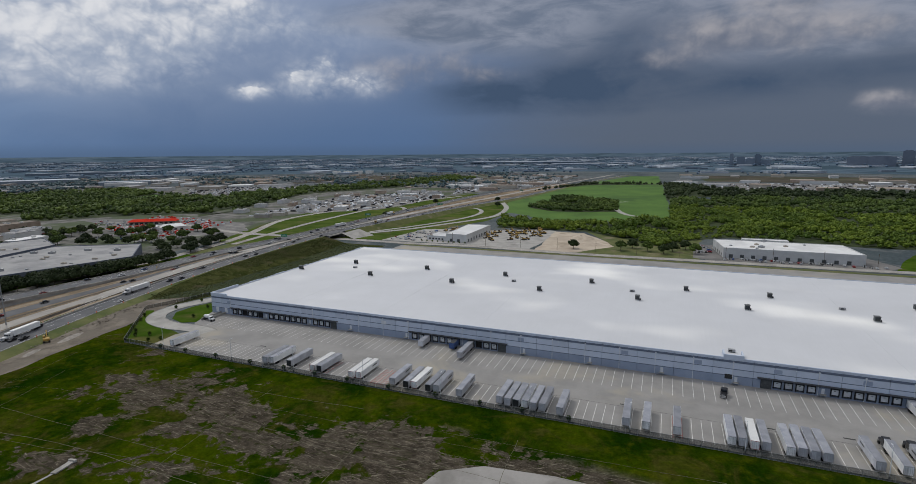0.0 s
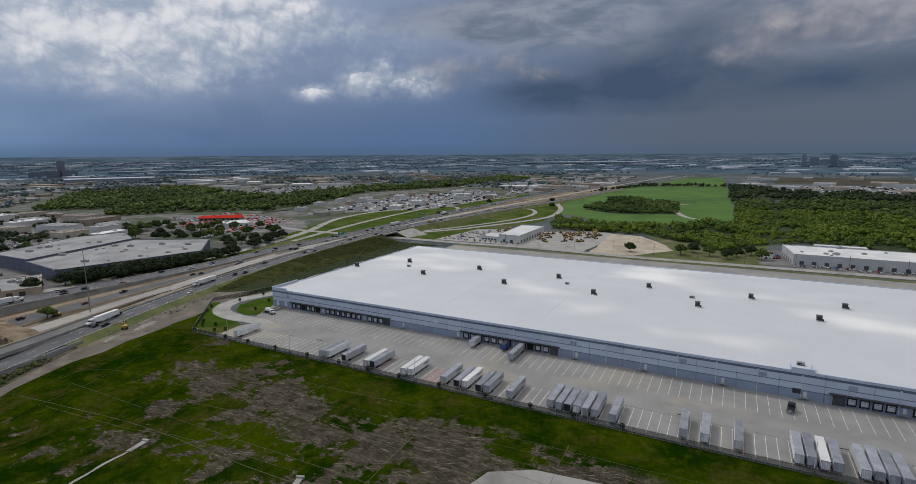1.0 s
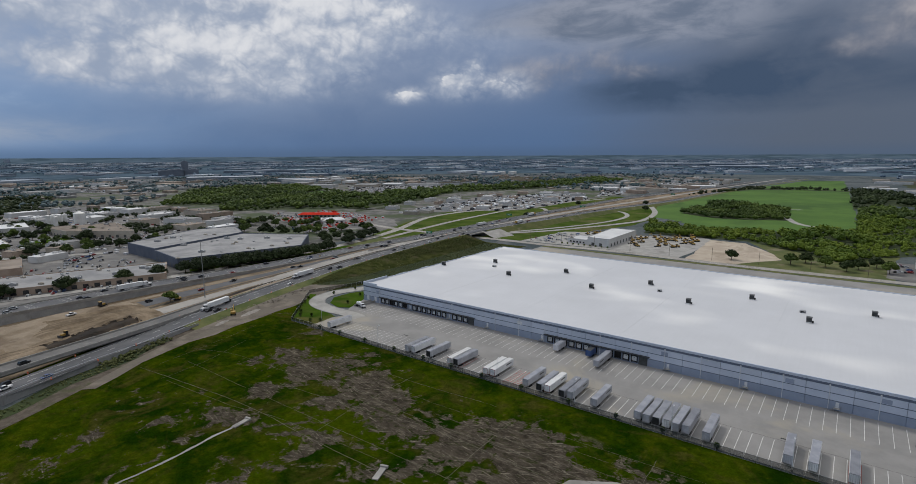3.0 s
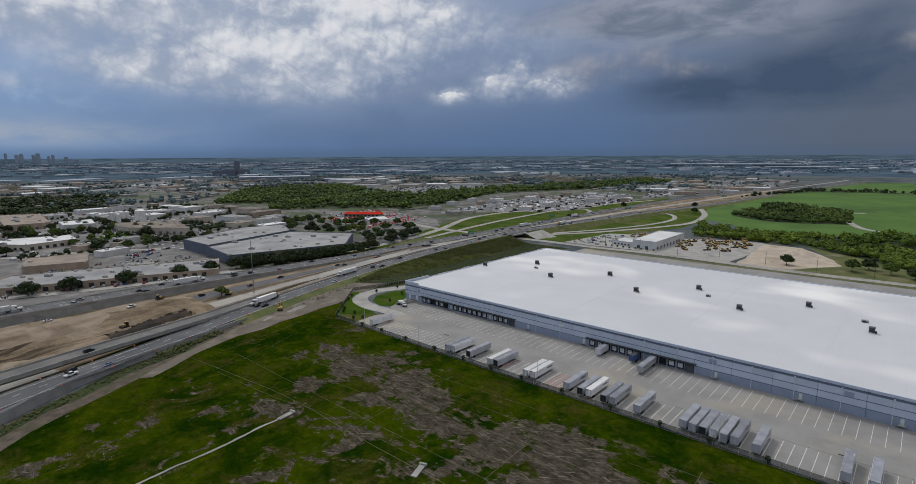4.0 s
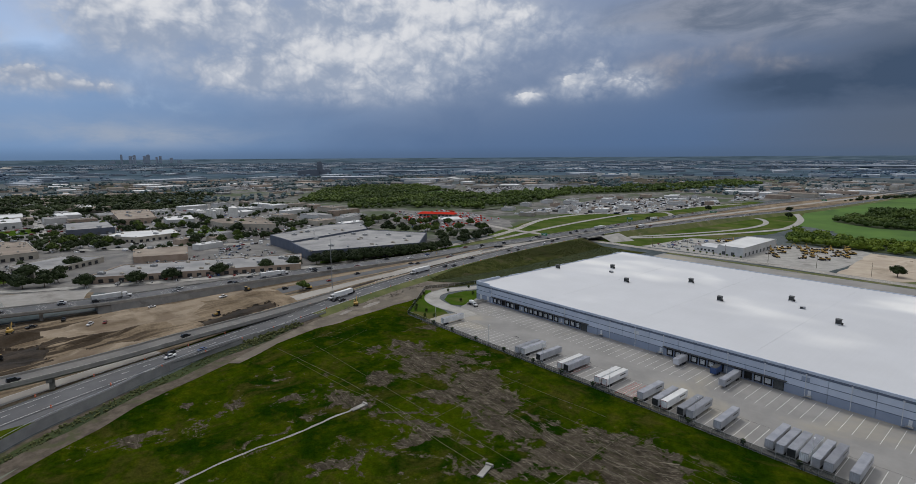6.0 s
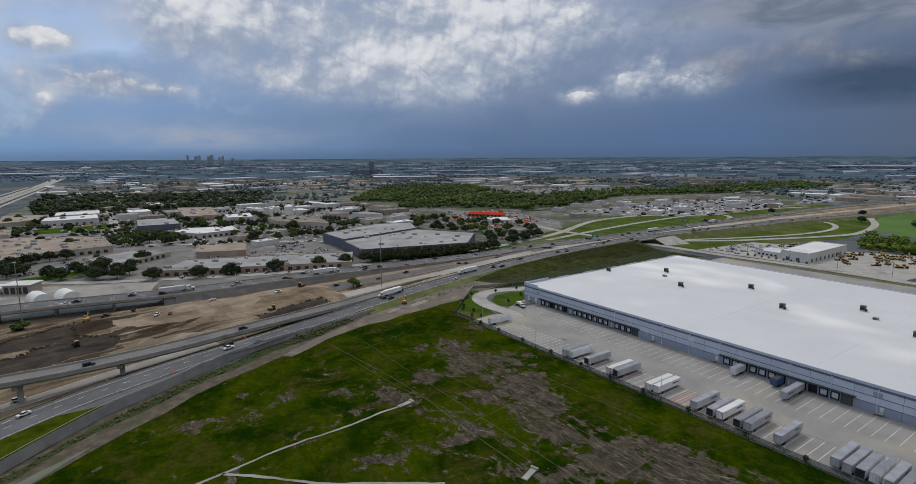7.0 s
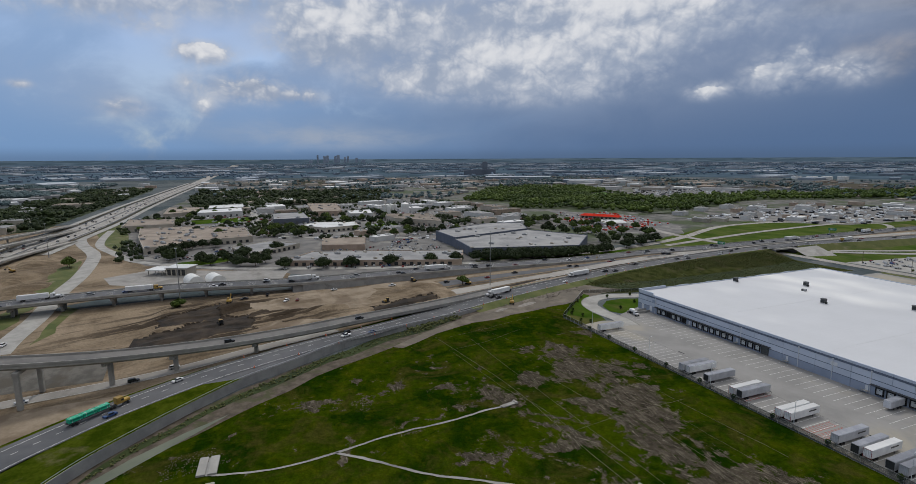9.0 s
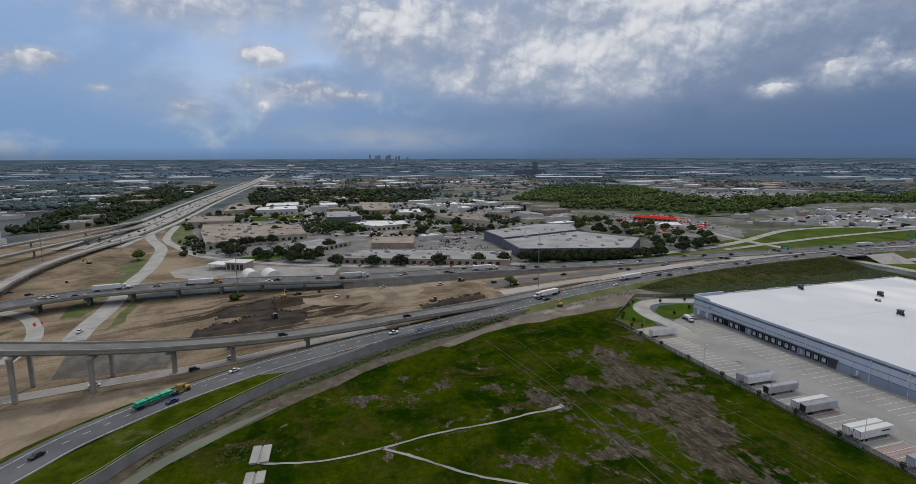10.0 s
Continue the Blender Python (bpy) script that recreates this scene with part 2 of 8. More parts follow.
def field_material():
    """Rough pasture: grass worn through to bare grey-brown soil, with wheel ruts."""
    ma = bpy.data.materials.new("field grass and soil")
    ma.use_nodes = True
    k = Nodes(ma.node_tree)
    out = k.n("ShaderNodeOutputMaterial")
    b = k.n("ShaderNodeBsdfPrincipled")
    k.put(out.inputs[0], b.outputs[0])
    pos = k.n("ShaderNodeNewGeometry").outputs["Position"]
    sep = k.n("ShaderNodeSeparateXYZ", inp={0: pos})
    big = k.noise(pos, 0.022, 7.0, 0.62, 0.6)
    mid = k.noise(pos, 0.16, 6.0, 0.65, 0.3)
    fine = k.noise(pos, 1.6, 4.0, 0.7)
    lush = k.noise(pos, 0.030, 6.0, 0.62, 0.4)
    grass = k.mix(k.ramp(lush, 0.36, 0.64), (0.006, 0.019, 0.0008), (0.029, 0.046, 0.0013))
    grass = k.mix(k.ramp(k.m("ADD", mid, k.m("MULTIPLY", lush, 0.4)), 0.66, 0.92), grass, (0.040, 0.050, 0.0022))
    grass = k.mix(k.ramp(k.noise(pos, 0.075, 6.0, 0.65, 0.8), 0.60, 0.70, 0.0, 0.55), grass, (0.007, 0.021, 0.0012))

    grass = k.mix(k.ramp(k.noise(pos, 0.05, 7.0, 0.68, 1.0), 0.48, 0.66, 0.0, 0.7), grass, (0.047, 0.043, 0.010))

    clump = k.noise(pos, 0.42, 5.0, 0.75, 0.3)

    def furrows(turn, fine_n, across):
        """Long thin streaks lying in one direction."""
        r = k.n("ShaderNodeVectorRotate", inp={"Vector": pos, "Angle": radians(turn)}).outputs[0]
        r = k.n("ShaderNodeVectorMath", op="MULTIPLY", inp={0: r, 1: (fine_n, across, 0.0)}).outputs[0]
        return k.noise(r, 1.0, 5.0, 0.7, 0.9)

    ruts = furrows(0, 0.10, 0.55)
    straw = k.m("MAXIMUM", furrows(12, 0.16, 1.9), furrows(-35, 0.14, 1.7))
    soil = k.mix(k.ramp(mid, 0.3, 0.7), (0.030, 0.025, 0.019), (0.074, 0.062, 0.047))
    soil = k.mix(k.m("MULTIPLY", k.ramp(ruts, 0.52, 0.70), 0.6), soil, (0.150, 0.130, 0.100))
    soil = k.mix(k.m("MULTIPLY", k.ramp(straw, 0.57, 0.66), 0.85), soil, (0.205, 0.182, 0.142))
    soil = k.mix(k.m("MULTIPLY", k.ramp(ruts, 0.46, 0.34), 0.75), soil, (0.030, 0.036, 0.012))
    # the turf is worn through over some wide areas of the field

    def worn(cx, cy, sx, sy, amount):
        u = k.m("DIVIDE", k.m("SUBTRACT", sep.outputs[0], cx), sx)
        v = k.m("DIVIDE", k.m("SUBTRACT", sep.outputs[1], cy), sy)
        return k.m("MULTIPLY", k.m("EXPONENT", k.m("MULTIPLY", k.m("ADD", k.m("MULTIPLY", u, u), k.m("MULTIPLY", v, v)), -1.0)), amount)

    bias = worn(-168, 141, 40, 17, 0.17)
    for q in ((-95, 132, 50, 20, 0.19), (-15, 138, 55, 19, 0.20), (60, 150, 50, 18, 0.20), (-158, 96, 22, 7, 0.16), (-188, 112, 9, 7, 0.14), (-215, 88, 12, 10, 0.08), (-70, 100, 60, 18, 0.12), (-179, 75, 9, 6, 0.15), (-188, 129, 7, 9, 0.15), (-199, 20, 9, 5, 0.15), (-225, 129, 10, 6, 0.15), (-233, 177, 10, 6, 0.15), (-151, 26, 6, 4, 0.15), (-233, 8, 14, 6, 0.15), (-197, 91, 10, 6, 0.15), (-156, 142, 12, 12, 0.15), (-162, 122, 9, 7, 0.15), (-149, 78, 8, 5, 0.15)):
        bias = k.m("ADD", bias, worn(*q))
    patch = k.noise(pos, 0.062, 6.0, 0.66, 0.7)
    bare = k.m("ADD", k.m("ADD", k.m("MULTIPLY", big, 0.8), bias), k.m("ADD", k.m("MULTIPLY", k.m("SUBTRACT", mid, 0.5), 0.35), k.m("MULTIPLY", k.m("SUBTRACT", patch, 0.5), 0.75)))
    bare = k.m("MULTIPLY", k.ramp(k.m("ADD", bare, k.m("MULTIPLY", k.m("SUBTRACT", clump, 0.5), 0.22)), 0.505, 0.550), k.ramp(k.m("ADD", sep.outputs[1], k.m("MULTIPLY", sep.outputs[0], 0.12)), 155.0, 147.0))
    col = k.mix(bare, grass, soil)
    nd = k.n("ShaderNodeVectorMath", op="SCALE", inp={0: col})
    k.put(nd.inputs[3], k.m("MULTIPLY", k.ramp(fine, 0.25, 0.75, 0.7, 1.3, False), k.ramp(clump, 0.25, 0.75, 0.52, 1.48, False)))
    k.put(b.inputs["Base Color"], nd.outputs[0])
    b.inputs["Roughness"].default_value = 0.95
    b.inputs["Specular IOR Level"].default_value = 0.0
    bn = k.n("ShaderNodeBump", inp={"Strength": 0.8, "Distance": 0.5, "Height": k.m("ADD", k.m("MULTIPLY", fine, 0.5), mid)})
    k.put(b.inputs["Normal"], bn.outputs[0])
    return ma


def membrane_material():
    """White roof sheet: sun patches painted in as wide soft brighter areas, with slight dust, faint laps and drain
    stains.
    """
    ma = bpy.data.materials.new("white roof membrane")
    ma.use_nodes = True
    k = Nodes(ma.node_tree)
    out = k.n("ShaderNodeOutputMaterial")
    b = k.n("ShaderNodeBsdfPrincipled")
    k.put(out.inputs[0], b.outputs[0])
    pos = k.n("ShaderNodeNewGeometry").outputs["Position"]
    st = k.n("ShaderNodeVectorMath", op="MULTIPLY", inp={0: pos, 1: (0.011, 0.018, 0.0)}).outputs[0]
    sun_patch = k.noise(st, 1.0, 2.5, 0.42, 0.2)
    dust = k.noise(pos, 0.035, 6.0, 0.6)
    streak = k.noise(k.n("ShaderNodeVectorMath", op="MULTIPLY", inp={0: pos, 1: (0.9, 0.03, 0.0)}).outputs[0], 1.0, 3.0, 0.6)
    # the brighter tone stands for sun falling through cloud gaps
    col = k.mix(k.ramp(sun_patch, 0.50, 0.72), (0.520, 0.530, 0.552), (0.790, 0.785, 0.765))
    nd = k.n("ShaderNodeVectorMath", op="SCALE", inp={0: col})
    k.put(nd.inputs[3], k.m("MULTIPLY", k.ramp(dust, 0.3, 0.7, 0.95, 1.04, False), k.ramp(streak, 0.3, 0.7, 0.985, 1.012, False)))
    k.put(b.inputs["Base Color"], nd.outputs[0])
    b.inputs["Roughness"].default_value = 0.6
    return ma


def dirt_material():
    """Graded soil: tan where packed, dark brown in long gashes where freshly cut."""
    ma = bpy.data.materials.new("graded construction dirt")
    ma.use_nodes = True
    k = Nodes(ma.node_tree)
    out = k.n("ShaderNodeOutputMaterial")
    b = k.n("ShaderNodeBsdfPrincipled")
    k.put(out.inputs[0], b.outputs[0])
    pos = k.n("ShaderNodeNewGeometry").outputs["Position"]
    x, y, z = k.n("ShaderNodeSeparateXYZ", inp={0: pos}).outputs
    # along and across the way that the machines drive
    u = k.m("ADD", k.m("MULTIPLY", y, 0.95), k.m("MULTIPLY", x, -0.30))
    v = k.m("ADD", k.m("MULTIPLY", x, 0.95), k.m("MULTIPLY", y, 0.30))
    q = k.n("ShaderNodeCombineXYZ", inp={0: k.m("MULTIPLY", u, 0.016), 1: k.m("MULTIPLY", v, 0.105), 2: 1.3}).outputs[0]
    bands = k.noise(q, 1.0, 7.0, 0.62, 1.4)
    thin = k.noise(q, 3.4, 5.0, 0.65, 1.0)
    wide = k.noise(pos, 0.022, 6.0, 0.6, 0.5)
    fine = k.noise(pos, 0.7, 4.0, 0.7)
    dx, dy = k.m("DIVIDE", k.m("ADD", x, 334.0), 44.0), k.m("DIVIDE", k.m("ADD", y, 16.0), 62.0)
    dug = k.m("MULTIPLY", k.m("EXPONENT", k.m("MULTIPLY", k.m("ADD", k.m("MULTIPLY", dx, dx), k.m("MULTIPLY", dy, dy)), -1.0)), 0.17)
    col = k.mix(k.ramp(wide, 0.36, 0.64), (0.125, 0.093, 0.060), (0.265, 0.207, 0.144))
    col = k.mix(k.m("MULTIPLY", k.ramp(thin, 0.50, 0.66), 0.65), col, (0.245, 0.192, 0.134))
    col = k.mix(k.m("MULTIPLY", k.ramp(k.m("ADD", bands, k.m("MULTIPLY", dug, 0.6)), 0.50, 0.60), k.ramp(dug, 0.0, 0.10, 0.30, 0.95)), col, (0.036, 0.026, 0.017))
    nd = k.n("ShaderNodeVectorMath", op="SCALE", inp={0: col})
    k.put(nd.inputs[3], k.ramp(fine, 0.25, 0.75, 0.72, 1.28, False))
    k.put(b.inputs["Base Color"], nd.outputs[0])
    b.inputs["Roughness"].default_value = 0.95
    b.inputs["Specular IOR Level"].default_value = 0.1
    bn = k.n("ShaderNodeBump", inp={"Strength": 0.7, "Distance": 1.2, "Height": k.m("ADD", bands, k.m("MULTIPLY", thin, 0.4))})
    k.put(b.inputs["Normal"], bn.outputs[0])
    return ma


def land_material():
    """Far land: woods, dry pasture, bare lots in patches, with blue-grey distance haze mixed into the colours."""
    ma = bpy.data.materials.new("far land")
    ma.use_nodes = True
    k = Nodes(ma.node_tree)
    out = k.n("ShaderNodeOutputMaterial")
    b = k.n("ShaderNodeBsdfPrincipled")
    k.put(out.inputs[0], b.outputs[0])
    pos = k.n("ShaderNodeNewGeometry").outputs["Position"]
    a = k.noise(pos, 0.0045, 7.0, 0.6, 0.5)
    c = k.noise(pos, 0.02, 6.0, 0.65)
    d = k.noise(pos, 0.25, 4.0, 0.7)
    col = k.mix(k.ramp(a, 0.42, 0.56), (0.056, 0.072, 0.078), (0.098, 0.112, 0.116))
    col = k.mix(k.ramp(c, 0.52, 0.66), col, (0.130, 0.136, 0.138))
    nd = k.n("ShaderNodeVectorMath", op="SCALE", inp={0: col})
    k.put(nd.inputs[3], k.ramp(d, 0.25, 0.75, 0.6, 1.4, False))
    k.put(b.inputs["Base Color"], nd.outputs[0])
    b.inputs["Roughness"].default_value = 0.95
    b.inputs["Specular IOR Level"].default_value = 0.05
    return ma


def fence_material():
    """Chain link: a woven mesh that lets most of the view through."""
    ma = bpy.data.materials.new("chain link")
    ma.use_nodes = True
    k = Nodes(ma.node_tree)
    out = k.n("ShaderNodeOutputMaterial")
    b = k.n("ShaderNodeBsdfPrincipled")
    b.inputs["Base Color"].default_value = (0.03, 0.04, 0.035, 1)
    b.inputs["Roughness"].default_value = 0.6
    tr = k.n("ShaderNodeBsdfTransparent")
    mx = k.n("ShaderNodeMixShader", inp={0: 0.42, 1: tr.outputs[0], 2: b.outputs[0]})
    k.put(out.inputs[0], mx.outputs[0])
    return ma


M = {}
M["field"] = field_material()
M["land"] = land_material()
M["link"] = fence_material()
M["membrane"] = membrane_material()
M["roof_grey"] = surf("grey gravel roof", (0.205, 0.205, 0.210), (0.290, 0.288, 0.285), 0.05, 0.9, 0.08, (0.160, 0.160, 0.165), 0.03, (0.55, 0.7), rnd=0.12)
M["roof_tan"] = surf("tan gravel roof", (0.190, 0.155, 0.125), (0.275, 0.232, 0.190), 0.05, 0.9, 0.06, rnd=0.2)
M["roof_white"] = surf("white metal roof", (0.54, 0.54, 0.535), (0.66, 0.66, 0.65), 0.06, 0.5, 0.03, rnd=0.1)
M["roof_red"] = surf("red metal roof", (0.42, 0.022, 0.010), (0.52, 0.032, 0.014), 0.1, 0.9, spec=0.05)
# blue-grey of distance haze put into the far roof colour
M["roof_far"] = surf("pale roofs with haze colour", (0.24, 0.28, 0.33), (0.42, 0.45, 0.49), 0.004, 0.8, detail=2.0, spec=0.05)
M["panel_light"] = surf("pale blue-grey tilt-up panel", (0.43, 0.48, 0.57), (0.48, 0.53, 0.62), 0.12, 0.75, 0.03, rnd=0.05)
M["panel_dark"] = surf("slate blue tilt-up panel", (0.235, 0.280, 0.365), (0.270, 0.315, 0.400), 0.12, 0.75, 0.03, rnd=0.05)
M["stripe"] = surf("dark blue-grey stripe paint", (0.105, 0.130, 0.180), (0.125, 0.150, 0.205), 0.2, 0.7)
M["concrete_yard"] = surf("worn concrete paving", (0.210, 0.205, 0.198), (0.262, 0.255, 0.245), 0.05, 0.85, 0.05, (0.310, 0.285, 0.235), 0.018, (0.52, 0.68), bump=0.004)
M["concrete"] = surf("pale concrete", (0.27, 0.262, 0.245), (0.35, 0.34, 0.315), 0.12, 0.85, 0.05, (0.21, 0.20, 0.185), 0.05, (0.55, 0.7), bump=0.01)
M["concrete_dark"] = surf("weathered concrete wall", (0.24, 0.24, 0.24), (0.31, 0.31, 0.30), 0.15, 0.85, 0.06, (0.19, 0.185, 0.18), 0.08, (0.55, 0.68), bump=0.02)
M["asphalt"] = surf("grey worn asphalt", (0.080, 0.083, 0.090), (0.118, 0.119, 0.126), 0.06, 0.9, 0.05, (0.10, 0.10, 0.105), 0.04, (0.52, 0.66))
M["asphalt_light"] = surf("pale highway concrete lanes", (0.27, 0.255, 0.235), (0.335, 0.315, 0.285), 0.05, 0.88, 0.05, (0.22, 0.205, 0.185), 0.03, (0.5, 0.66))
M["lot"] = surf("parking lot paving", (0.110, 0.108, 0.106), (0.165, 0.158, 0.150), 0.05, 0.9, 0.06, (0.235, 0.225, 0.210), 0.03, (0.52, 0.66))
M["dirt"] = dirt_material()
M["dirt_dark"] = surf("freshly dug dark soil", (0.012, 0.009, 0.006), (0.046, 0.033, 0.022), 0.09, 0.95, 0.12, bump=0.3)
M["sand"] = surf("pale sand", (0.36, 0.30, 0.235), (0.45, 0.385, 0.305), 0.06, 0.95, 0.06, (0.29, 0.24, 0.18), 0.03, (0.52, 0.66), bump=0.15)
M["gravel"] = surf("gravel and rubble", (0.22, 0.20, 0.175), (0.32, 0.295, 0.265), 0.3, 0.95, 0.15, bump=0.12)
M["lawn"] = surf("mown lawn", (0.030, 0.062, 0.007), (0.052, 0.092, 0.011), 0.05, 0.95, 0.12, (0.088, 0.088, 0.030), 0.035, (0.50, 0.68), detail=7.0, spec=0.0)
M["pasture"] = surf("green hay meadow", (0.050, 0.112, 0.014), (0.075, 0.150, 0.020), 0.012, 0.95, 0.08, (0.038, 0.088, 0.012), 0.006, (0.5, 0.64))
M["verge"] = surf("dry roadside grass", (0.060, 0.080, 0.018), (0.110, 0.115, 0.038), 0.06, 0.95, 0.12, (0.17, 0.15, 0.09), 0.04, (0.56, 0.68))
# floor colour darkened to carry the shade below crowns
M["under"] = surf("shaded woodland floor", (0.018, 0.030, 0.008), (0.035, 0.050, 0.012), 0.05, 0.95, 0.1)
M["paint_white"] = surf("white road paint", (0.52, 0.52, 0.50), (0.66, 0.66, 0.64), 0.4, 0.8, 0.08)
M["paint_red"] = surf("faded red hatch paint", (0.30, 0.075, 0.060), (0.36, 0.11, 0.09), 0.4, 0.8)
M["steel"] = surf("galvanised steel", (0.30, 0.31, 0.32), (0.38, 0.39, 0.40), 0.8, 0.45, metal=0.7)
M["dark_steel"] = surf("dark painted steel", (0.040, 0.043, 0.046), (0.060, 0.062, 0.066), 0.6, 0.6)
M["vent"] = surf("dark grey sheet metal", (0.060, 0.066, 0.066), (0.095, 0.100, 0.100), 0.6, 0.55)
M["louvre"] = surf("black louvres", (0.018, 0.020, 0.020), (0.030, 0.032, 0.032), 0.6, 0.7)
M["rubber"] = surf("black rubber", (0.012, 0.012, 0.012), (0.022, 0.022, 0.022), 1.0, 0.8)
M["door_white"] = surf("white dock door", (0.52, 0.54, 0.56), (0.60, 0.62, 0.64), 0.6, 0.5)
M["trailer_white"] = surf("white trailer paint", (0.60, 0.61, 0.62), (0.72, 0.73, 0.73), 0.3, 0.4, 0.02, rnd=0.2)
M["trailer_grey"] = surf("grey trailer aluminium", (0.36, 0.37, 0.40), (0.47, 0.48, 0.51), 0.3, 0.45, 0.02, rnd=0.16)
M["trailer_roof"] = surf("trailer roof sheet", (0.20, 0.21, 0.24), (0.27, 0.28, 0.31), 0.3, 0.5, 0.03, rnd=0.25)
M["glass"] = surf("dark tinted glass", (0.015, 0.018, 0.022), (0.022, 0.026, 0.030), 0.5, 0.12, spec=0.6)
M["car_white"] = surf("white car paint", (0.62, 0.62, 0.62), (0.66, 0.66, 0.66), 0.3, 0.3)
M["car_black"] = surf("black car paint", (0.012, 0.012, 0.014), (0.018, 0.018, 0.020), 0.3, 0.3)
M["car_silver"] = surf("silver car paint", (0.32, 0.33, 0.34), (0.38, 0.39, 0.40), 0.3, 0.35, metal=0.3)
M["car_red"] = surf("dark red car paint", (0.16, 0.015, 0.015), (0.20, 0.020, 0.018), 0.3, 0.3)
M["car_blue"] = surf("blue car paint", (0.03, 0.06, 0.16), (0.04, 0.08, 0.20), 0.3, 0.3)
M["yellow"] = surf("yellow machine paint", (0.30, 0.185, 0.045), (0.40, 0.26, 0.06), 0.5, 0.5, rnd=0.2)
M["orange"] = surf("orange plastic", (0.65, 0.10, 0.015), (0.72, 0.13, 0.02), 0.5, 0.5)
M["green_pipe"] = surf("green plastic pipe", (0.010, 0.33, 0.20), (0.016, 0.42, 0.26), 0.5, 0.4)
M["tank_white"] = surf("white tank paint", (0.60, 0.60, 0.58), (0.70, 0.70, 0.68), 0.2, 0.5)
M["brick_tan"] = surf("tan brick facade", (0.30, 0.23, 0.18), (0.38, 0.30, 0.24), 0.15, 0.85, 0.05, rnd=0.15)
M["wall_cream"] = surf("cream stucco wall", (0.33, 0.30, 0.255), (0.41, 0.375, 0.32), 0.1, 0.85, 0.04, rnd=0.2)
M["wall_white"] = surf("white metal siding", (0.46, 0.46, 0.455), (0.54, 0.54, 0.53), 0.1, 0.6, 0.03, rnd=0.08)
M["wall_slate"] = surf("slate blue-grey wall", (0.085, 0.100, 0.135), (0.110, 0.125, 0.160), 0.1, 0.8, 0.04)
M["bark"] = surf("grey brown bark", (0.07, 0.05, 0.035), (0.12, 0.09, 0.065), 1.0, 0.9)
M["water"] = surf("murky ditch water", (0.10, 0.115, 0.085), (0.14, 0.155, 0.115), 0.05, 0.6, spec=0.15)
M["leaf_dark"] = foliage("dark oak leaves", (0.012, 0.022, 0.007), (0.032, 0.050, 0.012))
# bluer and paler leaves: distance haze put into their colour
M["leaf_far"] = foliage("distant woods with haze tint", (0.050, 0.084, 0.092), (0.098, 0.138, 0.146))
M["leaf_haze"] = foliage("horizon woods with haze colour", (0.085, 0.130, 0.185), (0.135, 0.188, 0.250))
# distance haze is put into the colour of the far plain
M["plain"] = surf("distant plain with haze colour", (0.058, 0.090, 0.122), (0.098, 0.136, 0.172), 0.006, 0.95, 0.0, (0.050, 0.078, 0.100), 0.004, (0.48, 0.60), spec=0.0)
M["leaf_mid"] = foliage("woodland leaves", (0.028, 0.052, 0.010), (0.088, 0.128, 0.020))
# sunlight on the brush is put into this leaf colour
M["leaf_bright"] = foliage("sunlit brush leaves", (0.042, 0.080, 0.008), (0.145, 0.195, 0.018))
M["scrub"] = foliage("weedy scrub", (0.058, 0.076, 0.020), (0.120, 0.124, 0.048))
# a lighter lawn, with sunlight put into its colour
M["interchange"] = surf("mown interchange grass", (0.040, 0.070, 0.014), (0.080, 0.108, 0.026), 0.03, 0.95, 0.12, (0.115, 0.112, 0.052), 0.02, (0.52, 0.68), detail=7.0, spec=0.0)
M["plough"] = surf("bare brown farmland", (0.058, 0.055, 0.046), (0.098, 0.088, 0.070), 0.006, 0.95, 0.1, (0.060, 0.072, 0.042), 0.004, (0.52, 0.64), spec=0.0)
M["weeds"] = surf("rank olive weeds", (0.022, 0.030, 0.008), (0.058, 0.062, 0.022), 0.12, 0.95, 0.3, (0.075, 0.066, 0.038), 0.05, (0.56, 0.70), bump=0.3, detail=7.0, spec=0.0)
M["bare"] = surf("bare grey-brown gravelly ground", (0.098, 0.082, 0.064), (0.185, 0.160, 0.128), 0.09, 0.95, 0.14, (0.130, 0.112, 0.090), 0.04, (0.50, 0.62), bump=0.15)
M["strip"] = surf("brown gravelly soil", (0.058, 0.046, 0.034), (0.112, 0.092, 0.070), 0.25, 0.95, 0.15, (0.060, 0.062, 0.028), 0.08, (0.52, 0.64), bump=0.1)
M["track"] = surf("worn earth track", (0.088, 0.084, 0.052), (0.145, 0.136, 0.100), 0.4, 0.95, 0.1)
M["dirt_tan"] = surf("packed tan soil", (0.205, 0.160, 0.112), (0.270, 0.218, 0.158), 0.08, 0.95, 0.12, (0.15, 0.112, 0.075), 0.03, (0.48, 0.6), bump=0.15)
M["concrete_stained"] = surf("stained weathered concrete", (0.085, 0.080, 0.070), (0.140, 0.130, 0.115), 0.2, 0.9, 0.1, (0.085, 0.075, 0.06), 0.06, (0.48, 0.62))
M["lot_pale"] = surf("worn pale concrete lot", (0.235, 0.225, 0.21), (0.30, 0.288, 0.27), 0.08, 0.9, 0.08, (0.18, 0.17, 0.155), 0.03, (0.5, 0.64))
M["mixed"] = surf("worn paving and dry grass", (0.055, 0.058, 0.050), (0.180, 0.172, 0.158), 0.05, 0.95, 0.15, (0.052, 0.070, 0.030), 0.011, (0.48, 0.58), detail=7.0)
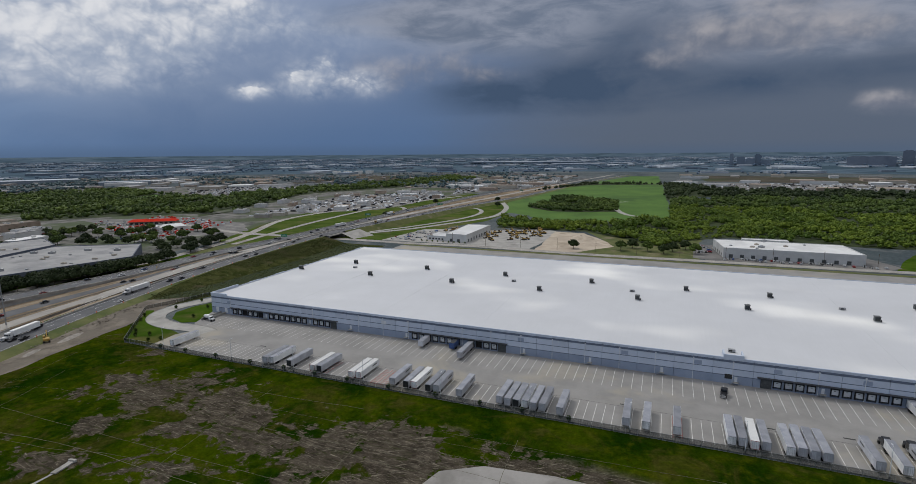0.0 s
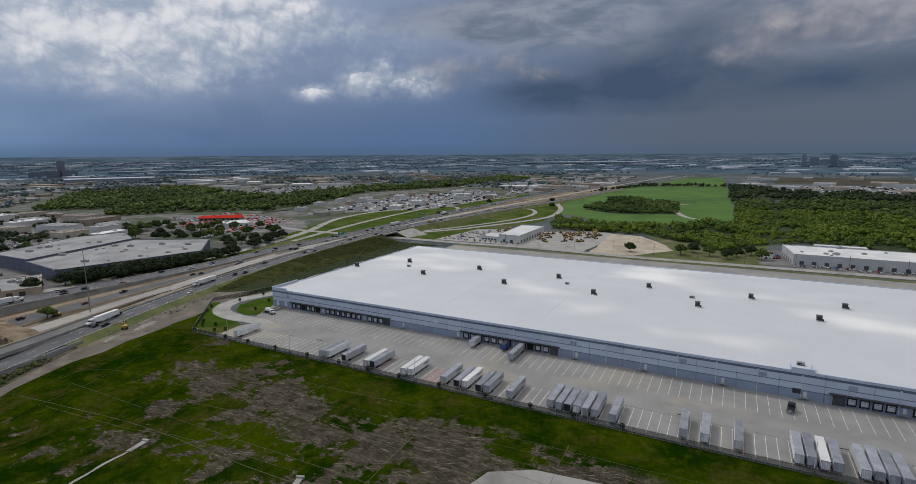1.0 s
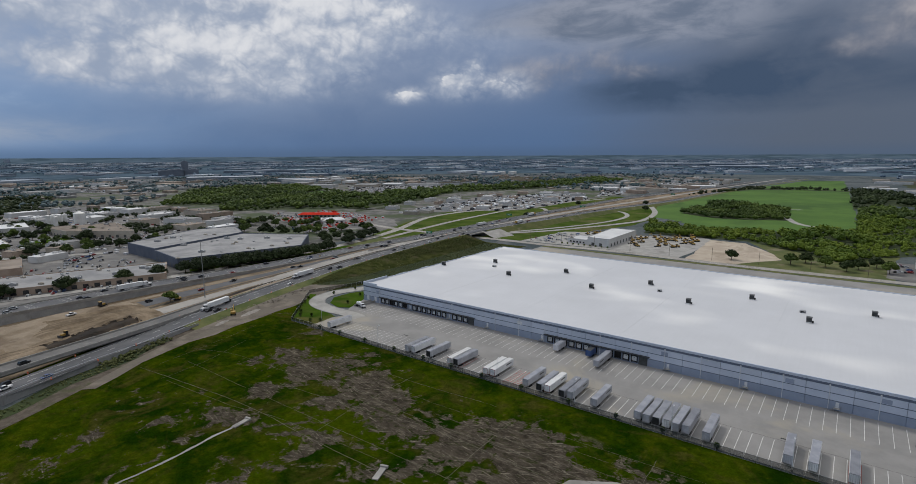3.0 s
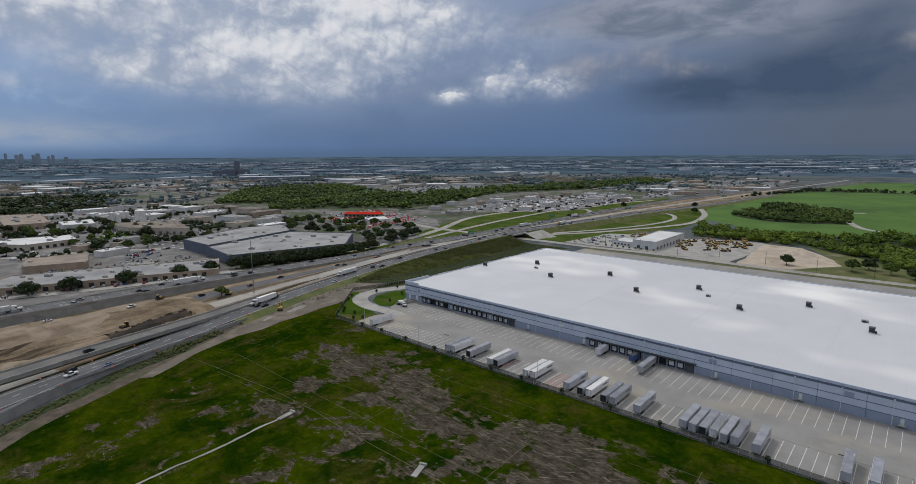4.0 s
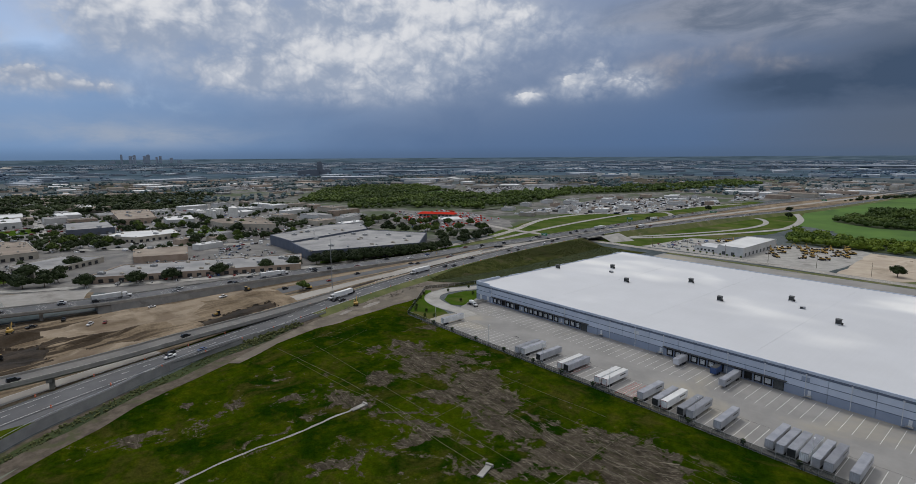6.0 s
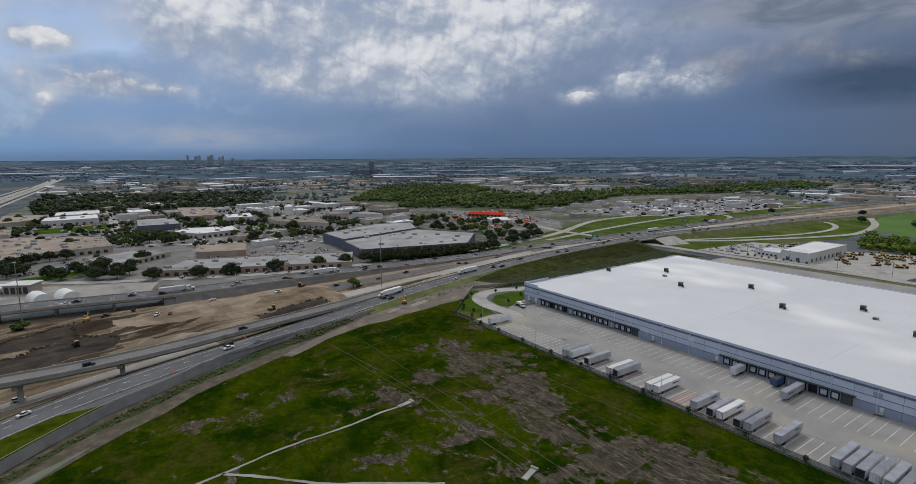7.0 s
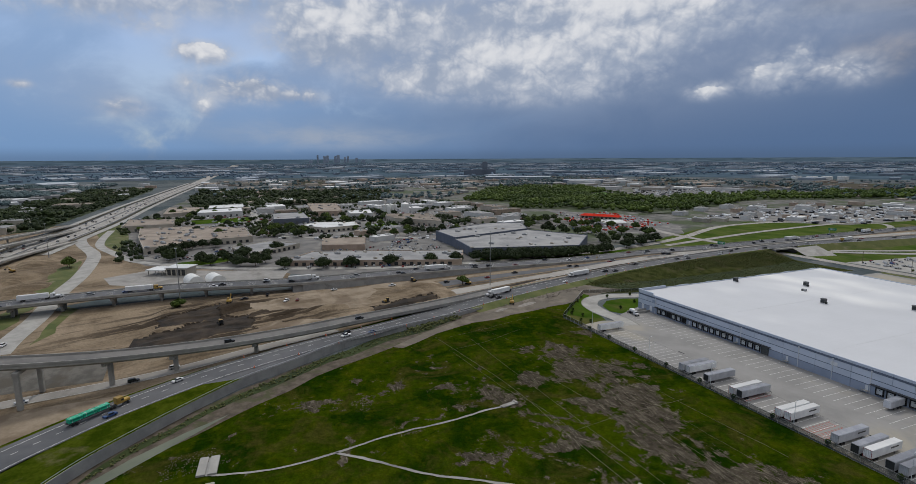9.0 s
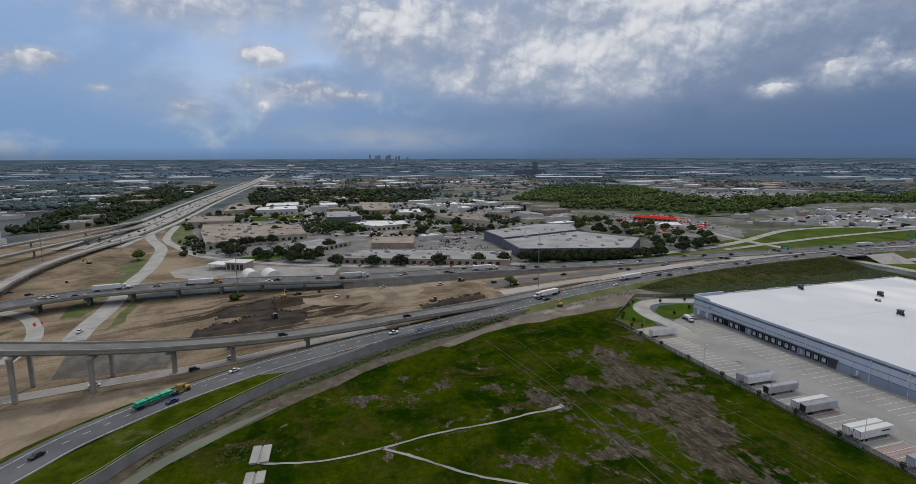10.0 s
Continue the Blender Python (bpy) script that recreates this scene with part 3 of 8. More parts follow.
M["rough_grass"] = surf("rough roadside grass", (0.022, 0.037, 0.002), (0.052, 0.068, 0.006), 0.16, 0.95, 0.28, (0.090, 0.086, 0.035), 0.07, (0.56, 0.70), bump=0.3, detail=7.0, spec=0.0)
# far roofs and towers: haze is painted into these three colours
M["roof_hazy"] = surf("grey roofs with haze colour", (0.115, 0.150, 0.195), (0.190, 0.225, 0.270), 0.004, 0.85, detail=2.0, spec=0.05)
M["slab_far"] = surf("dark tower wall with haze colour", (0.125, 0.150, 0.190), (0.145, 0.170, 0.210), 0.05, 0.9)
M["skyline"] = surf("grey tower walls with haze colour", (0.25, 0.30, 0.38), (0.29, 0.34, 0.42), 0.02, 0.9)


# ---------------------------------------------------------------- building helpers
EYE_H, FLAT_R = 97.0, 2400.0


def far(x, y):
    """Beyond FLAT_R the land is drawn in towards the eye and lifted, keeping its bearing and dip: place and shrinking."""
    r = math.hypot(x, y)
    if r <= FLAT_R:
        return x, y, 0.0, 1.0
    q = 2 * FLAT_R - FLAT_R * FLAT_R / r
    s = q / r
    return x * s, y * s, EYE_H * (1 - s), s


def part(name, bm, material, parent=None, label=""):
    """One mesh object from a bmesh, under a thing or a part."""
    me = bpy.data.meshes.new(name)
    bm.normal_update()
    bm.to_mesh(me)
    bm.free()
    me.materials.append(material)
    ob = new(name, me)
    if parent:
        ob.parent = parent
    if label:
        tagged(ob, label)
    return ob


def piece(name, me, parent, m):
    """An object of its own on a shared mesh."""
    ob = new(name, me)
    ob.parent = parent
    ob.matrix_basis = m
    return ob


def mesh_of(name, verts, faces, material):
    me = bpy.data.meshes.new(name)
    me.from_pydata(verts, [], faces)
    me.update()
    me.materials.append(material)
    return me


def box(bm, x0, y0, z0, x1, y1, z1, bevel=0.0):
    vs = [bm.verts.new((x, y, z)) for z in (z0, z1) for x, y in ((x0, y0), (x1, y0), (x1, y1), (x0, y1))]
    fs = [(3, 2, 1, 0), (4, 5, 6, 7), (0, 1, 5, 4), (1, 2, 6, 5), (2, 3, 7, 6), (3, 0, 4, 7)]
    made = [bm.faces.new([vs[i] for i in f]) for f in fs]
    if bevel:
        edges = {e for f in made for e in f.edges}
        bmesh.ops.bevel(bm, geom=list(edges), offset=bevel, segments=1, affect="EDGES")
    return bm


def boxes(*rows):
    bm = bmesh.new()
    for r in rows:
        box(bm, *r)
    return bm


def tube(bm, a, b, r0, r1=None, seg=8):
    """A capped, tapered tube from a to b."""
    a, b = Vector(a), Vector(b)
    r1 = r0 if r1 is None else r1
    q = (b - a).to_track_quat("Z", "Y")
    rings = []
    for c, r in ((a, r0), (b, r1)):
        rings.append([bm.verts.new(c + q @ Vector((math.cos(i * math.tau / seg) * r, math.sin(i * math.tau / seg) * r, 0))) for i in range(seg)])
    for i in range(seg):
        bm.faces.new((rings[0][i], rings[0][(i + 1) % seg], rings[1][(i + 1) % seg], rings[1][i]))
    bm.faces.new(rings[0][::-1])
    bm.faces.new(rings[1])
    return bm


def prism(bm, poly, z0, z1):
    """An upright prism over a footprint."""
    area = sum(poly[i - 1][0] * poly[i][1] - poly[i][0] * poly[i - 1][1] for i in range(len(poly)))
    pts = list(poly) if area > 0 else list(poly)[::-1]
    lo = [bm.verts.new((x, y, z0)) for x, y in pts]
    hi = [bm.verts.new((x, y, z1)) for x, y in pts]
    n = len(pts)
    for i in range(n):
        bm.faces.new((lo[i], lo[(i + 1) % n], hi[(i + 1) % n], hi[i]))
    bm.faces.new(hi)
    bm.faces.new(lo[::-1])
    return bm


def empty(name, x=0, y=0, z=0, rz=0):
    ob = new(name)
    ob.matrix_basis = pose(x, y, z, 0, 0, rz)
    return ob


def smooth(pts, n=6):
    """A Catmull-Rom curve through points of any dimension."""
    p = [np.array(q, float) for q in pts]
    p = [2 * p[0] - p[1]] + p + [2 * p[-1] - p[-2]]
    out = []
    for i in range(1, len(p) - 2):
        for j in range(n):
            t = j / n
            a, b, c, d = p[i - 1:i + 3]
            out.append(0.5 * (2 * b + (c - a) * t + (2 * a - 5 * b + 4 * c - d) * t * t + (3 * b - a - 3 * c + d) * t ** 3))
    out.append(p[-2])
    return out


def sides(pts, off):
    """A 3D line shifted sideways (to its left) by off in plan."""
    out = []
    for i, q in enumerate(pts):
        a, b = pts[max(i - 1, 0)], pts[min(i + 1, len(pts) - 1)]
        d = np.array([b[0] - a[0], b[1] - a[1]])
        d /= np.hypot(*d) + 1e-9
        out.append(np.array([q[0] - d[1] * off, q[1] + d[0] * off, q[2]]))
    return out


def spread(lines):
    """A bmesh sheet over several lines of the same length."""
    bm = bmesh.new()
    rows = [[bm.verts.new(tuple(q)) for q in ln] for ln in lines]
    for a, b in zip(rows, rows[1:]):
        for i in range(len(a) - 1):
            bm.faces.new((a[i], a[i + 1], b[i + 1], b[i]))
    return bm


def raised(ln, dz):
    return [np.array([q[0], q[1], q[2] + dz]) for q in ln]


def level(ln, z):
    return [np.array([q[0], q[1], z]) for q in ln]


LAYERS = [0]


def sheet(name, poly, z, material, label, grown=0.0):
    """A flat piece of ground with a slightly uneven edge, each a hair above the last."""
    LAYERS[0] += 1
    z = z + 0.0004 * LAYERS[0]
    bm = bmesh.new()
    pts = []
    for i in range(len(poly)):
        a, b = np.array(poly[i - 1], float), np.array(poly[i], float)
        n = max(1, int(np.hypot(*(b - a)) / 12)) if grown else 1
        for j in range(n):
            q = a + (b - a) * j / n
            if grown:
                q = q + np.array(noise.noise_vector((q[0] * 0.05, q[1] * 0.05, z * 9)))[:2] * grown
            pts.append(q)
    vs = []
    for q in pts:
        x, y, dz, s = far(*q)
        vs.append(bm.verts.new((x, y, z + dz)))
    f = bm.faces.new(vs)
    f.normal_update()
    bmesh.ops.triangulate(bm, faces=[f])
    bm.normal_update()
    for f in bm.faces:
        if f.calc_area() and f.normal.z < 0:
            f.normal_flip()
    ob = part(name, bm, material)
    return tagged(ob, label, name.split("_")[-1], kind="structure")


def inside(x, y, poly):
    c = False
    for i in range(len(poly)):
        (x0, y0), (x1, y1) = poly[i - 1], poly[i]
        if (y0 > y) != (y1 > y) and x < (x1 - x0) * (y - y0) / (y1 - y0) + x0:
            c = not c
    return c


def scatter(poly, n, seed):
    """n seeded random points in a polygon."""
    rg = random.Random(seed)
    xs, ys = [q[0] for q in poly], [q[1] for q in poly]
    out = []
    while len(out) < n:
        x, y = rg.uniform(min(xs), max(xs)), rg.uniform(min(ys), max(ys))
        if inside(x, y, poly):
            out.append((x, y))
    return out


# ---------------------------------------------------------------- ground
def build_ground():
    radii = [0, 40, 80, 130, 200, 300, 450, 650, 900, 1200, 1600, 2000, 2400, 2800, 3300, 4000, 5000, 6500, 9000, 14000, 26000, 60000]
    bm = bmesh.new()
    seg = 96
    centre = bm.verts.new((0, 0, 0))
    prev = None
    for r in radii[1:]:
        ring = []
        for i in range(seg):
            a = i * math.tau / seg
            x, y, z, s = far(math.cos(a) * r, math.sin(a) * r)
            ring.append(bm.verts.new((x, y, z)))
        for i in range(seg):
            j = (i + 1) % seg
            f = bm.faces.new((centre, ring[i], ring[j]) if prev is None else (prev[i], ring[i], ring[j], prev[j]))
            # the outer rings take the haze-coloured plain
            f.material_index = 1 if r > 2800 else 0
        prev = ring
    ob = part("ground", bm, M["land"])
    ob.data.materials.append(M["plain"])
    tagged(ob, "flat land of woods, dry pasture and lots reaching the horizon", "ground", kind="structure")


build_ground()
FIELD = [(330, 177.5), (-261, 177.5), (-302, 222), (-300, 180), (-290, 120), (-276, 84), (-262, 55), (-250, 30), (-232, 0), (-212, -26), (-196, -44), (-176, -60), (-120, -95), (0, -160), (330, -160)]
sheet("field", FIELD, 0.03, M["field"], "rough green field worn to bare grey-brown soil")
sheet("dirt_strip", [(-170, -66), (-196, -45), (-213, -26), (-230, -3), (-244, 20), (-258, 50), (-273, 84), (-292, 125), (-312, 175), (-296, 180), (-280, 120), (-262, 84), (-245, 52), (-230, 26), (-211, 0), (-195, -20), (-180, -40), (-156, -62)], 0.06, M["strip"], "bare brown gravelly strip below a retaining wall", 2.0)
sheet("sand_patch", [(-66, 118), (-62, 133), (-49, 141), (-27, 144), (-10, 143), (10, 136), (14, 118)], 0.06, M["lot_pale"], "pale tan sandy patch in a field", 2.5)
sheet("ditch_water", [(-160, -62), (-175, -50), (-187, -38), (-198, -24), (-207, -9), (-186, -31), (-175, -43), (-160, -55)], 0.09, M["water"], "murky green water standing in a ditch", 1.0)
# construction dirt between the carriageways
sheet("dirt_ground", [(-240, -160), (-250, -120), (-248, -60), (-262, -10), (-276, 30), (-292, 70), (-310, 110), (-322, 150), (-340, 220), (-372, 300), (-400, 300), (-398, 120), (-400, 40), (-405, -60), (-400, -150), (-392, -200), (-330, -230)], 0.04, M["dirt"], "graded tan construction dirt with tracks", 2.0)
sheet("verge", [(-300, 180), (-302, 224), (-289, 268), (-278, 340), (-276, 480), (-350, 480), (-352, 300), (-335, 226), (-316, 165)], 0.05, M["weeds"], "olive weedy verge beside a highway", 2.0)
sheet("rubble_ground", [(-296, 130), (-302, 180), (-312, 218), (-320, 240), (-336, 236), (-328, 190), (-314, 140)], 0.08, M["bare"], "bare rubble ground beside a highway", 2.0)
sheet("bare_ground", [(-318, 150), (-330, 200), (-326, 236), (-312, 262), (-302, 262), (-300, 236), (-292, 214), (-284, 196), (-280, 172), (-278, 150), (-272, 124), (-262, 96), (-250, 70), (-254, 66), (-268, 92), (-283, 122), (-298, 146)], 0.09, M["bare"], "bare grey-brown ground beside a highway", 4.0)
sheet("dirt_ground", [(-150, -190), (-178, -106), (-205, -84), (-226, -60), (-240, -38), (-258, -14), (-262, -60), (-262, -120), (-300, -200), (-260, -260)], 0.05, M["dirt"], "bare tan ground beside ramps", 2.0)
sheet("dirt_ground", [(-405, -160), (-440, -150), (-490, -145), (-590, -150), (-640, -165), (-760, -190), (-800, -212), (-650, -228), (-540, -212), (-450, -200)], 0.06, M["dirt"], "bare tan construction ground beside ramps", 3.0)
sheet("dirt_ground", [(-420, -210), (-620, -235), (-830, -250), (-840, -262), (-640, -300), (-430, -380), (-300, -330)], 0.05, M["dirt"], "bare tan ground under viaducts", 3.0)
for q in ([(-400, -150), (-428, -145), (-440, -136), (-370, -131), (-362, -140)], [(-442, -134), (-520, -133), (-600, -150), (-560, -156), (-470, -150)], [(-330, -110), (-380, -112), (-420, -116), (-400, -106), (-350, -100)], [(-330, -165), (-350, -160), (-340, -175)]):
    sheet("grass_patch", q, 0.14, M["verge"], "dry green grass patch between ramps", 7.0)
# land across the highway
sheet("district_ground", [(-446, 200), (-470, 440), (-560, 720), (-440, 1180), (-420, 1300), (-560, 2200), (-900, 2300), (-1000, 1400), (-1600, 1050), (-1700, 500), (-1700, -100), (-900, -165), (-640, -110), (-520, 60)], 0.015, M["mixed"], "worn paving and dry grass between buildings", 4.0)
sheet("parking_lot", [(-430, 60), (-436, 190), (-450, 206), (-530, 206), (-640, 150), (-640, 60), (-700, 10), (-700, -130), (-600, -118), (-545, -85), (-508, -40), (-474, 20)], 0.05, M["lot"], "wide worn parking lot round shops", 2.0)
sheet("lot", [(-440, -50), (-438, 26), (-472, 34), (-492, -16), (-520, -80), (-500, -110), (-470, -100)], 0.08, M["lot_pale"], "pale concrete lot with tents", 1.5)
sheet("lot", [(-640, 60), (-640, 150), (-530, 206), (-620, 360), (-700, 420), (-1200, 400), (-1250, -60), (-900, -170), (-700, -120)], 0.03, M["lot"], "streets and yards of an industrial district", 4.0)
sheet("lot", [(-560, 400), (-600, 470), (-700, 490), (-830, 520), (-700, 600), (-560, 570), (-500, 520)], 0.06, M["lot"], "yard of a red-roofed dealership", 3.0)
sheet("lawn", [(-446, 208), (-418, 300), (-424, 370), (-440, 372), (-438, 300), (-456, 212)], 0.07, M["lawn"], "green lawn strip before trees", 2.0)
sheet("lawn", [(-520, -70), (-548, -60), (-560, -20), (-548, 0), (-530, -30)], 0.09, M["lawn"], "green lawn with trees", 2.0)
sheet("lawn", [(-715, 160), (-760, 165), (-770, 205), (-725, 210)], 0.07, M["lawn"], "green lawn between buildings", 2.0)
sheet("lawn", [(-870, -70), (-930, -80), (-945, 10), (-880, 15)], 0.07, M["lawn"], "green lawn between warehouses", 2.0)
sheet("verge", [(-545, -90), (-600, -116), (-700, -126), (-900, -160), (-960, -215), (-800, -205), (-640, -158)], 0.012, M["verge"], "dry grass beside ramps", 0.5)
sheet("north_yard", [(-262, 412), (335, 412), (335, 492), (-262, 490)], 0.07, M["concrete_yard"], "pale concrete yard behind a warehouse")
sheet("verge", [(-262, 490.5), (335, 492.5), (335, 500), (-262, 497)], 0.08, M["verge"], "grass strip beside a road", 0.8)
sheet("corridor", [(-384, 40), (-386, 260), (-384, 480), (-446, 480), (-446, 260), (-440, 60), (-446, -60), (-440, -150), (-424, -150), (-424, 40)], 0.02, M["verge"], "dry grass and gravel between a highway and a frontage road", 1.5)
sheet("dirt_ground", [(-392, -150), (-446, -60), (-440, 30), (-480, 40), (-520, -40), (-600, -110), (-700, -150), (-840, -190), (-960, -220), (-900, -300), (-640, -330), (-430, -400), (-280, -360), (-300, -230), (-340, -190)], 0.02, M["dirt"], "bare construction ground round an interchange", 0.5)
for q, mt, what in (([(-2052, 1573), (-2016, 1810), (-1565, 1910), (-1341, 1478), (-1418, 1300), (-1669, 1393)], "plough", "bare brown farmland beyond woods"), ([(-1177, 1377), (-1349, 1791), (-1122, 2132), (-867, 2009), (-901, 1711), (-1110, 1537)], "plough", "olive brown farmland beyond a tree belt"), ([(-2400, 60), (-1700, 120), (-1650, 420), (-2350, 380)], "plough", "bare brown airfield land")):
    sheet("farm_field", q, 0.06, M[mt], what, 6.0)
sheet("dirt_path", [(-193, -97), (-233, -115), (-237, -103), (-241, -82), (-242, -49), (-262, -20), (-240, -37), (-225, -63), (-210, -84)], 0.15, M["dirt_tan"], "pale tan dirt path below a roadway", 1.5)
# interchange grass
sheet("verge", [(-395, 500), (-300, 500), (-240, 720), (-240, 860), (-290, 1010), (-330, 1180), (-440, 1180), (-560, 720), (-530, 580), (-470, 440), (-440, 430)], 0.05, M["interchange"], "green grass of a highway interchange", 4.0)
sheet("yard", [(-300, 512), (-290, 606), (-244, 625), (-204, 622), (-140, 655), (-118, 634), (-128, 506), (-197, 516)], 0.09, M["concrete"], "pale gravel equipment yard", 2.0)
sheet("sand_pit", [(-126, 640), (-92, 636), (-66, 595), (-46, 556), (-80, 511), (-122, 505)], 0.09, M["sand"], "pale tan sand pit", 4.0)
sheet("verge", [(-122, 503), (-46, 553), (-90, 650), (40, 660), (30, 512), (-20, 505)], 0.06, M["verge"], "brushy rough grass", 4.0)
sheet("pasture", [(-330, 1240), (-295, 1010), (-250, 830), (-205, 795), (-60, 765), (4, 830), (3, 1100), (-35, 2280), (-140, 2260), (-240, 1650)], 0.05, M["pasture"], "wide bright green hay meadow", 5.0)
sheet("pasture", [(120, 1900), (760, 1850), (900, 2300), (100, 2380)], 0.05, M["plough"], "distant olive brown meadow", 8.0)
sheet("verge", [(176, 514), (300, 520), (420, 545), (420, 640), (240, 640), (200, 570)], 0.06, M["lawn"], "roadside lawn beside a parking lot", 1.0)
sheet("lot", [(40, 513), (172, 514), (185, 530), (165, 585), (30, 600), (25, 520)], 0.08, M["lot"], "parking lot of a low warehouse", 1.0)


# ---------------------------------------------------------------- roads
def road(name, pts, width, material, label, thick=0.0, marks=(), n=6, rails=False, skirt=None, wall=None, lanes_mat="paint_white"):
    """A road along a smooth line: surface, painted lines, and where it is raised a deck or earth flanks and parapets."""
    ln = smooth(pts, n)
    lf, rt = sides(ln, width / 2), sides(ln, -width / 2)
    top = tagged(part(name, spread([rt, lf]), material), label, name.split("_")[-1], kind="structure")
    if thick:
        bm = spread([raised(lf, -0.02), raised(lf, -thick * 0.5), raised(sides(ln, width / 2 - 1.5), -thick), raised(sides(ln, -width / 2 + 1.5), -thick), raised(rt, -thick * 0.5), raised(rt, -0.02)])
        part("deck", bm, M["concrete"], top)
    if skirt:
        for lo, hi, both in ((-999, 136, False), (126, 486, True), (517, 9999, True)):
            pick = [i for i, q in enumerate(ln) if lo < q[1] < hi]
            out_l, out_r = level(sides(ln, width / 2 + skirt), 0.0), level(sides(ln, -width / 2 - skirt), 0.0)
            part("flank", spread([[lf[i] for i in pick], [out_l[i] for i in pick]]), M["rough_grass"], top)
            if both:
                part("flank", spread([[out_r[i] for i in pick], [rt[i] for i in pick]]), M["verge"], top)
    if rails:
        for s in (1, -1):
            o = sides(ln, s * width / 2)
            i = sides(ln, s * (width / 2 - 0.35))
            part("parapet", spread([raised(o, -0.3), raised(o, 0.85), raised(i, 0.85), raised(i, 0.0)] if s < 0 else [raised(i, 0.0), raised(i, 0.85), raised(o, 0.85), raised(o, -0.3)]), M["concrete"], top)
    if wall:
        o = sides(ln, wall * (width / 2 + 0.02))
        part("retaining_wall", spread([level(o, -0.2), raised(o, 0.9)] if wall < 0 else [raised(o, 0.9), level(o, -0.2)]), M["concrete_dark"], top)
    for off, dash in marks:
        c0, c1 = raised(sides(ln, off - 0.11), 0.05), raised(sides(ln, off + 0.11), 0.05)
        if dash:
            bm = bmesh.new()
            for i in range(0, len(c0) - 1, 3):
                bm.faces.new([bm.verts.new(tuple(q)) for q in (c0[i], c0[i + 1], c1[i + 1], c1[i])])
        else:
            bm = spread([c0, c1])
        part("lane_line", bm, M[lanes_mat], top)
    return ln


# the raised near roadway with its retaining wall, running on into the southern carriageway
NEAR = [(-120, -122, 5.5), (-150, -101, 6), (-171, -86, 6), (-187, -76, 6), (-200, -64, 6), (-213, -50, 6), (-225, -34, 6), (-236, -16, 6.2), (-245, 4, 6.3), (-254, 25, 6.2), (-264, 50, 5.6), (-278, 80, 4.4), (-296, 115, 2.8), (-313, 152, 1.6), (-330, 200, 1.2), (-340, 240, 1.6), (-347, 285, 3.2), (-352, 345, 5.2),
        (-359, 427, 6.2), (-363, 538, 6.2), (-350, 666, 6.0), (-334, 855, 4.6), (-298, 1113, 2.6), (-254, 1694, 0.8), (-160, 2386, 0.4)]


def lowered(p):
    """Lowers the near roadway west of the curve to about half, sliding it outward along the camera's sight lines."""
    x, y, z = p
    if y > 150:
        return p
    nz = z * 0.55
    k = (EYE_H - nz) / (EYE_H - z)
    return (x * k, y * k, nz)


NEAR = [lowered(q) for q in NEAR]
near_line = road("highway_carriageway", NEAR, 15.0, M["asphalt"], "grey asphalt highway carriageway with white lane lines", marks=((-6.6, 0), (0.0, 1), (4.8, 0)), n=8, skirt=9.0)
RAIL = [(-118, -104, 6), (-140, -84, 6), (-160, -63, 6), (-179, -50, 6), (-196, -35, 6), (-213, -18, 6), (-226, -3, 6), (-238, 18, 6), (-250, 36, 6), (-260, 55, 5.6), (-271, 80, 4.4), (-281, 104, 2.8), (-294, 138, 1.6)]
RAIL = [lowered(q) for q in RAIL]
rail_line = road("barrier_edge", RAIL, 1.6, M["concrete"], "pale concrete barrier edge on a retaining wall", n=6, wall=-1)
# turf and paving that fill the ground between the roadway and the barrier
road_edge = [(-122, -118), (-148, -98), (-166, -82), (-183, -69), (-199, -55), (-214, -40), (-226, -24), (-238, -2), (-247, 18), (-256, 42), (-268, 66), (-279, 90), (-290, 116)]
fill_a = smooth([lowered((x, y, 5.95)) for x, y in road_edge[:7]], 6)
fill_b = smooth([(x - 0.3, y, z - 0.05) for x, y, z in RAIL[:7]], 6)
tagged(part("median_grass", spread([fill_b, fill_a]), M["rough_grass"]), "green grass strip between a roadway and a barrier", "grass", kind="structure")
fill_a = smooth([lowered(q) for q in ((-226, -24, 5.96), (-238, -2, 5.96), (-247, 18, 5.96), (-256, 42, 5.6), (-268, 66, 4.9), (-280, 92, 3.6), (-296, 128, 2.0))], 6)
fill_b = smooth([(x - 0.3, y, z - 0.05) for x, y, z in RAIL[6:]], 6)
tagged(part("paved_gore", spread([fill_b, fill_a]), M["asphalt"]), "grey paved gore beside a barrier", "paving", kind="structure")
bm = bmesh.new()
for q in raised(sides(rail_line, 0.0), 0.85)[::4]:
    tube(bm, tuple(q - np.array([0, 0, 0.85])), tuple(q + np.array([0, 0, 0.35])), 0.05, 0.05, 5)
tagged(part("guard_rail", bm, M["steel"]), "steel guard rail posts on a barrier", "rail", kind="structure")
ln = raised(rail_line, 1.2)
tagged(part("guard_rail", spread([raised(ln, -0.12), raised(ln, 0.12)]), M["door_white"]), "pale steel guard rail beam on a barrier", "rail", kind="structure")
FLY = [(-262, -175, 24), (-252, -145, 23), (-247, -120, 22), (-246, -98, 20), (-249, -77, 17), (-254, -56, 14), (-263, -32, 10.5), (-270, -5, 8.5), (-279, 25, 7), (-290, 58, 6), (-302, 92, 4.4), (-316, 128, 2.6), (-332, 168, 1.4)]
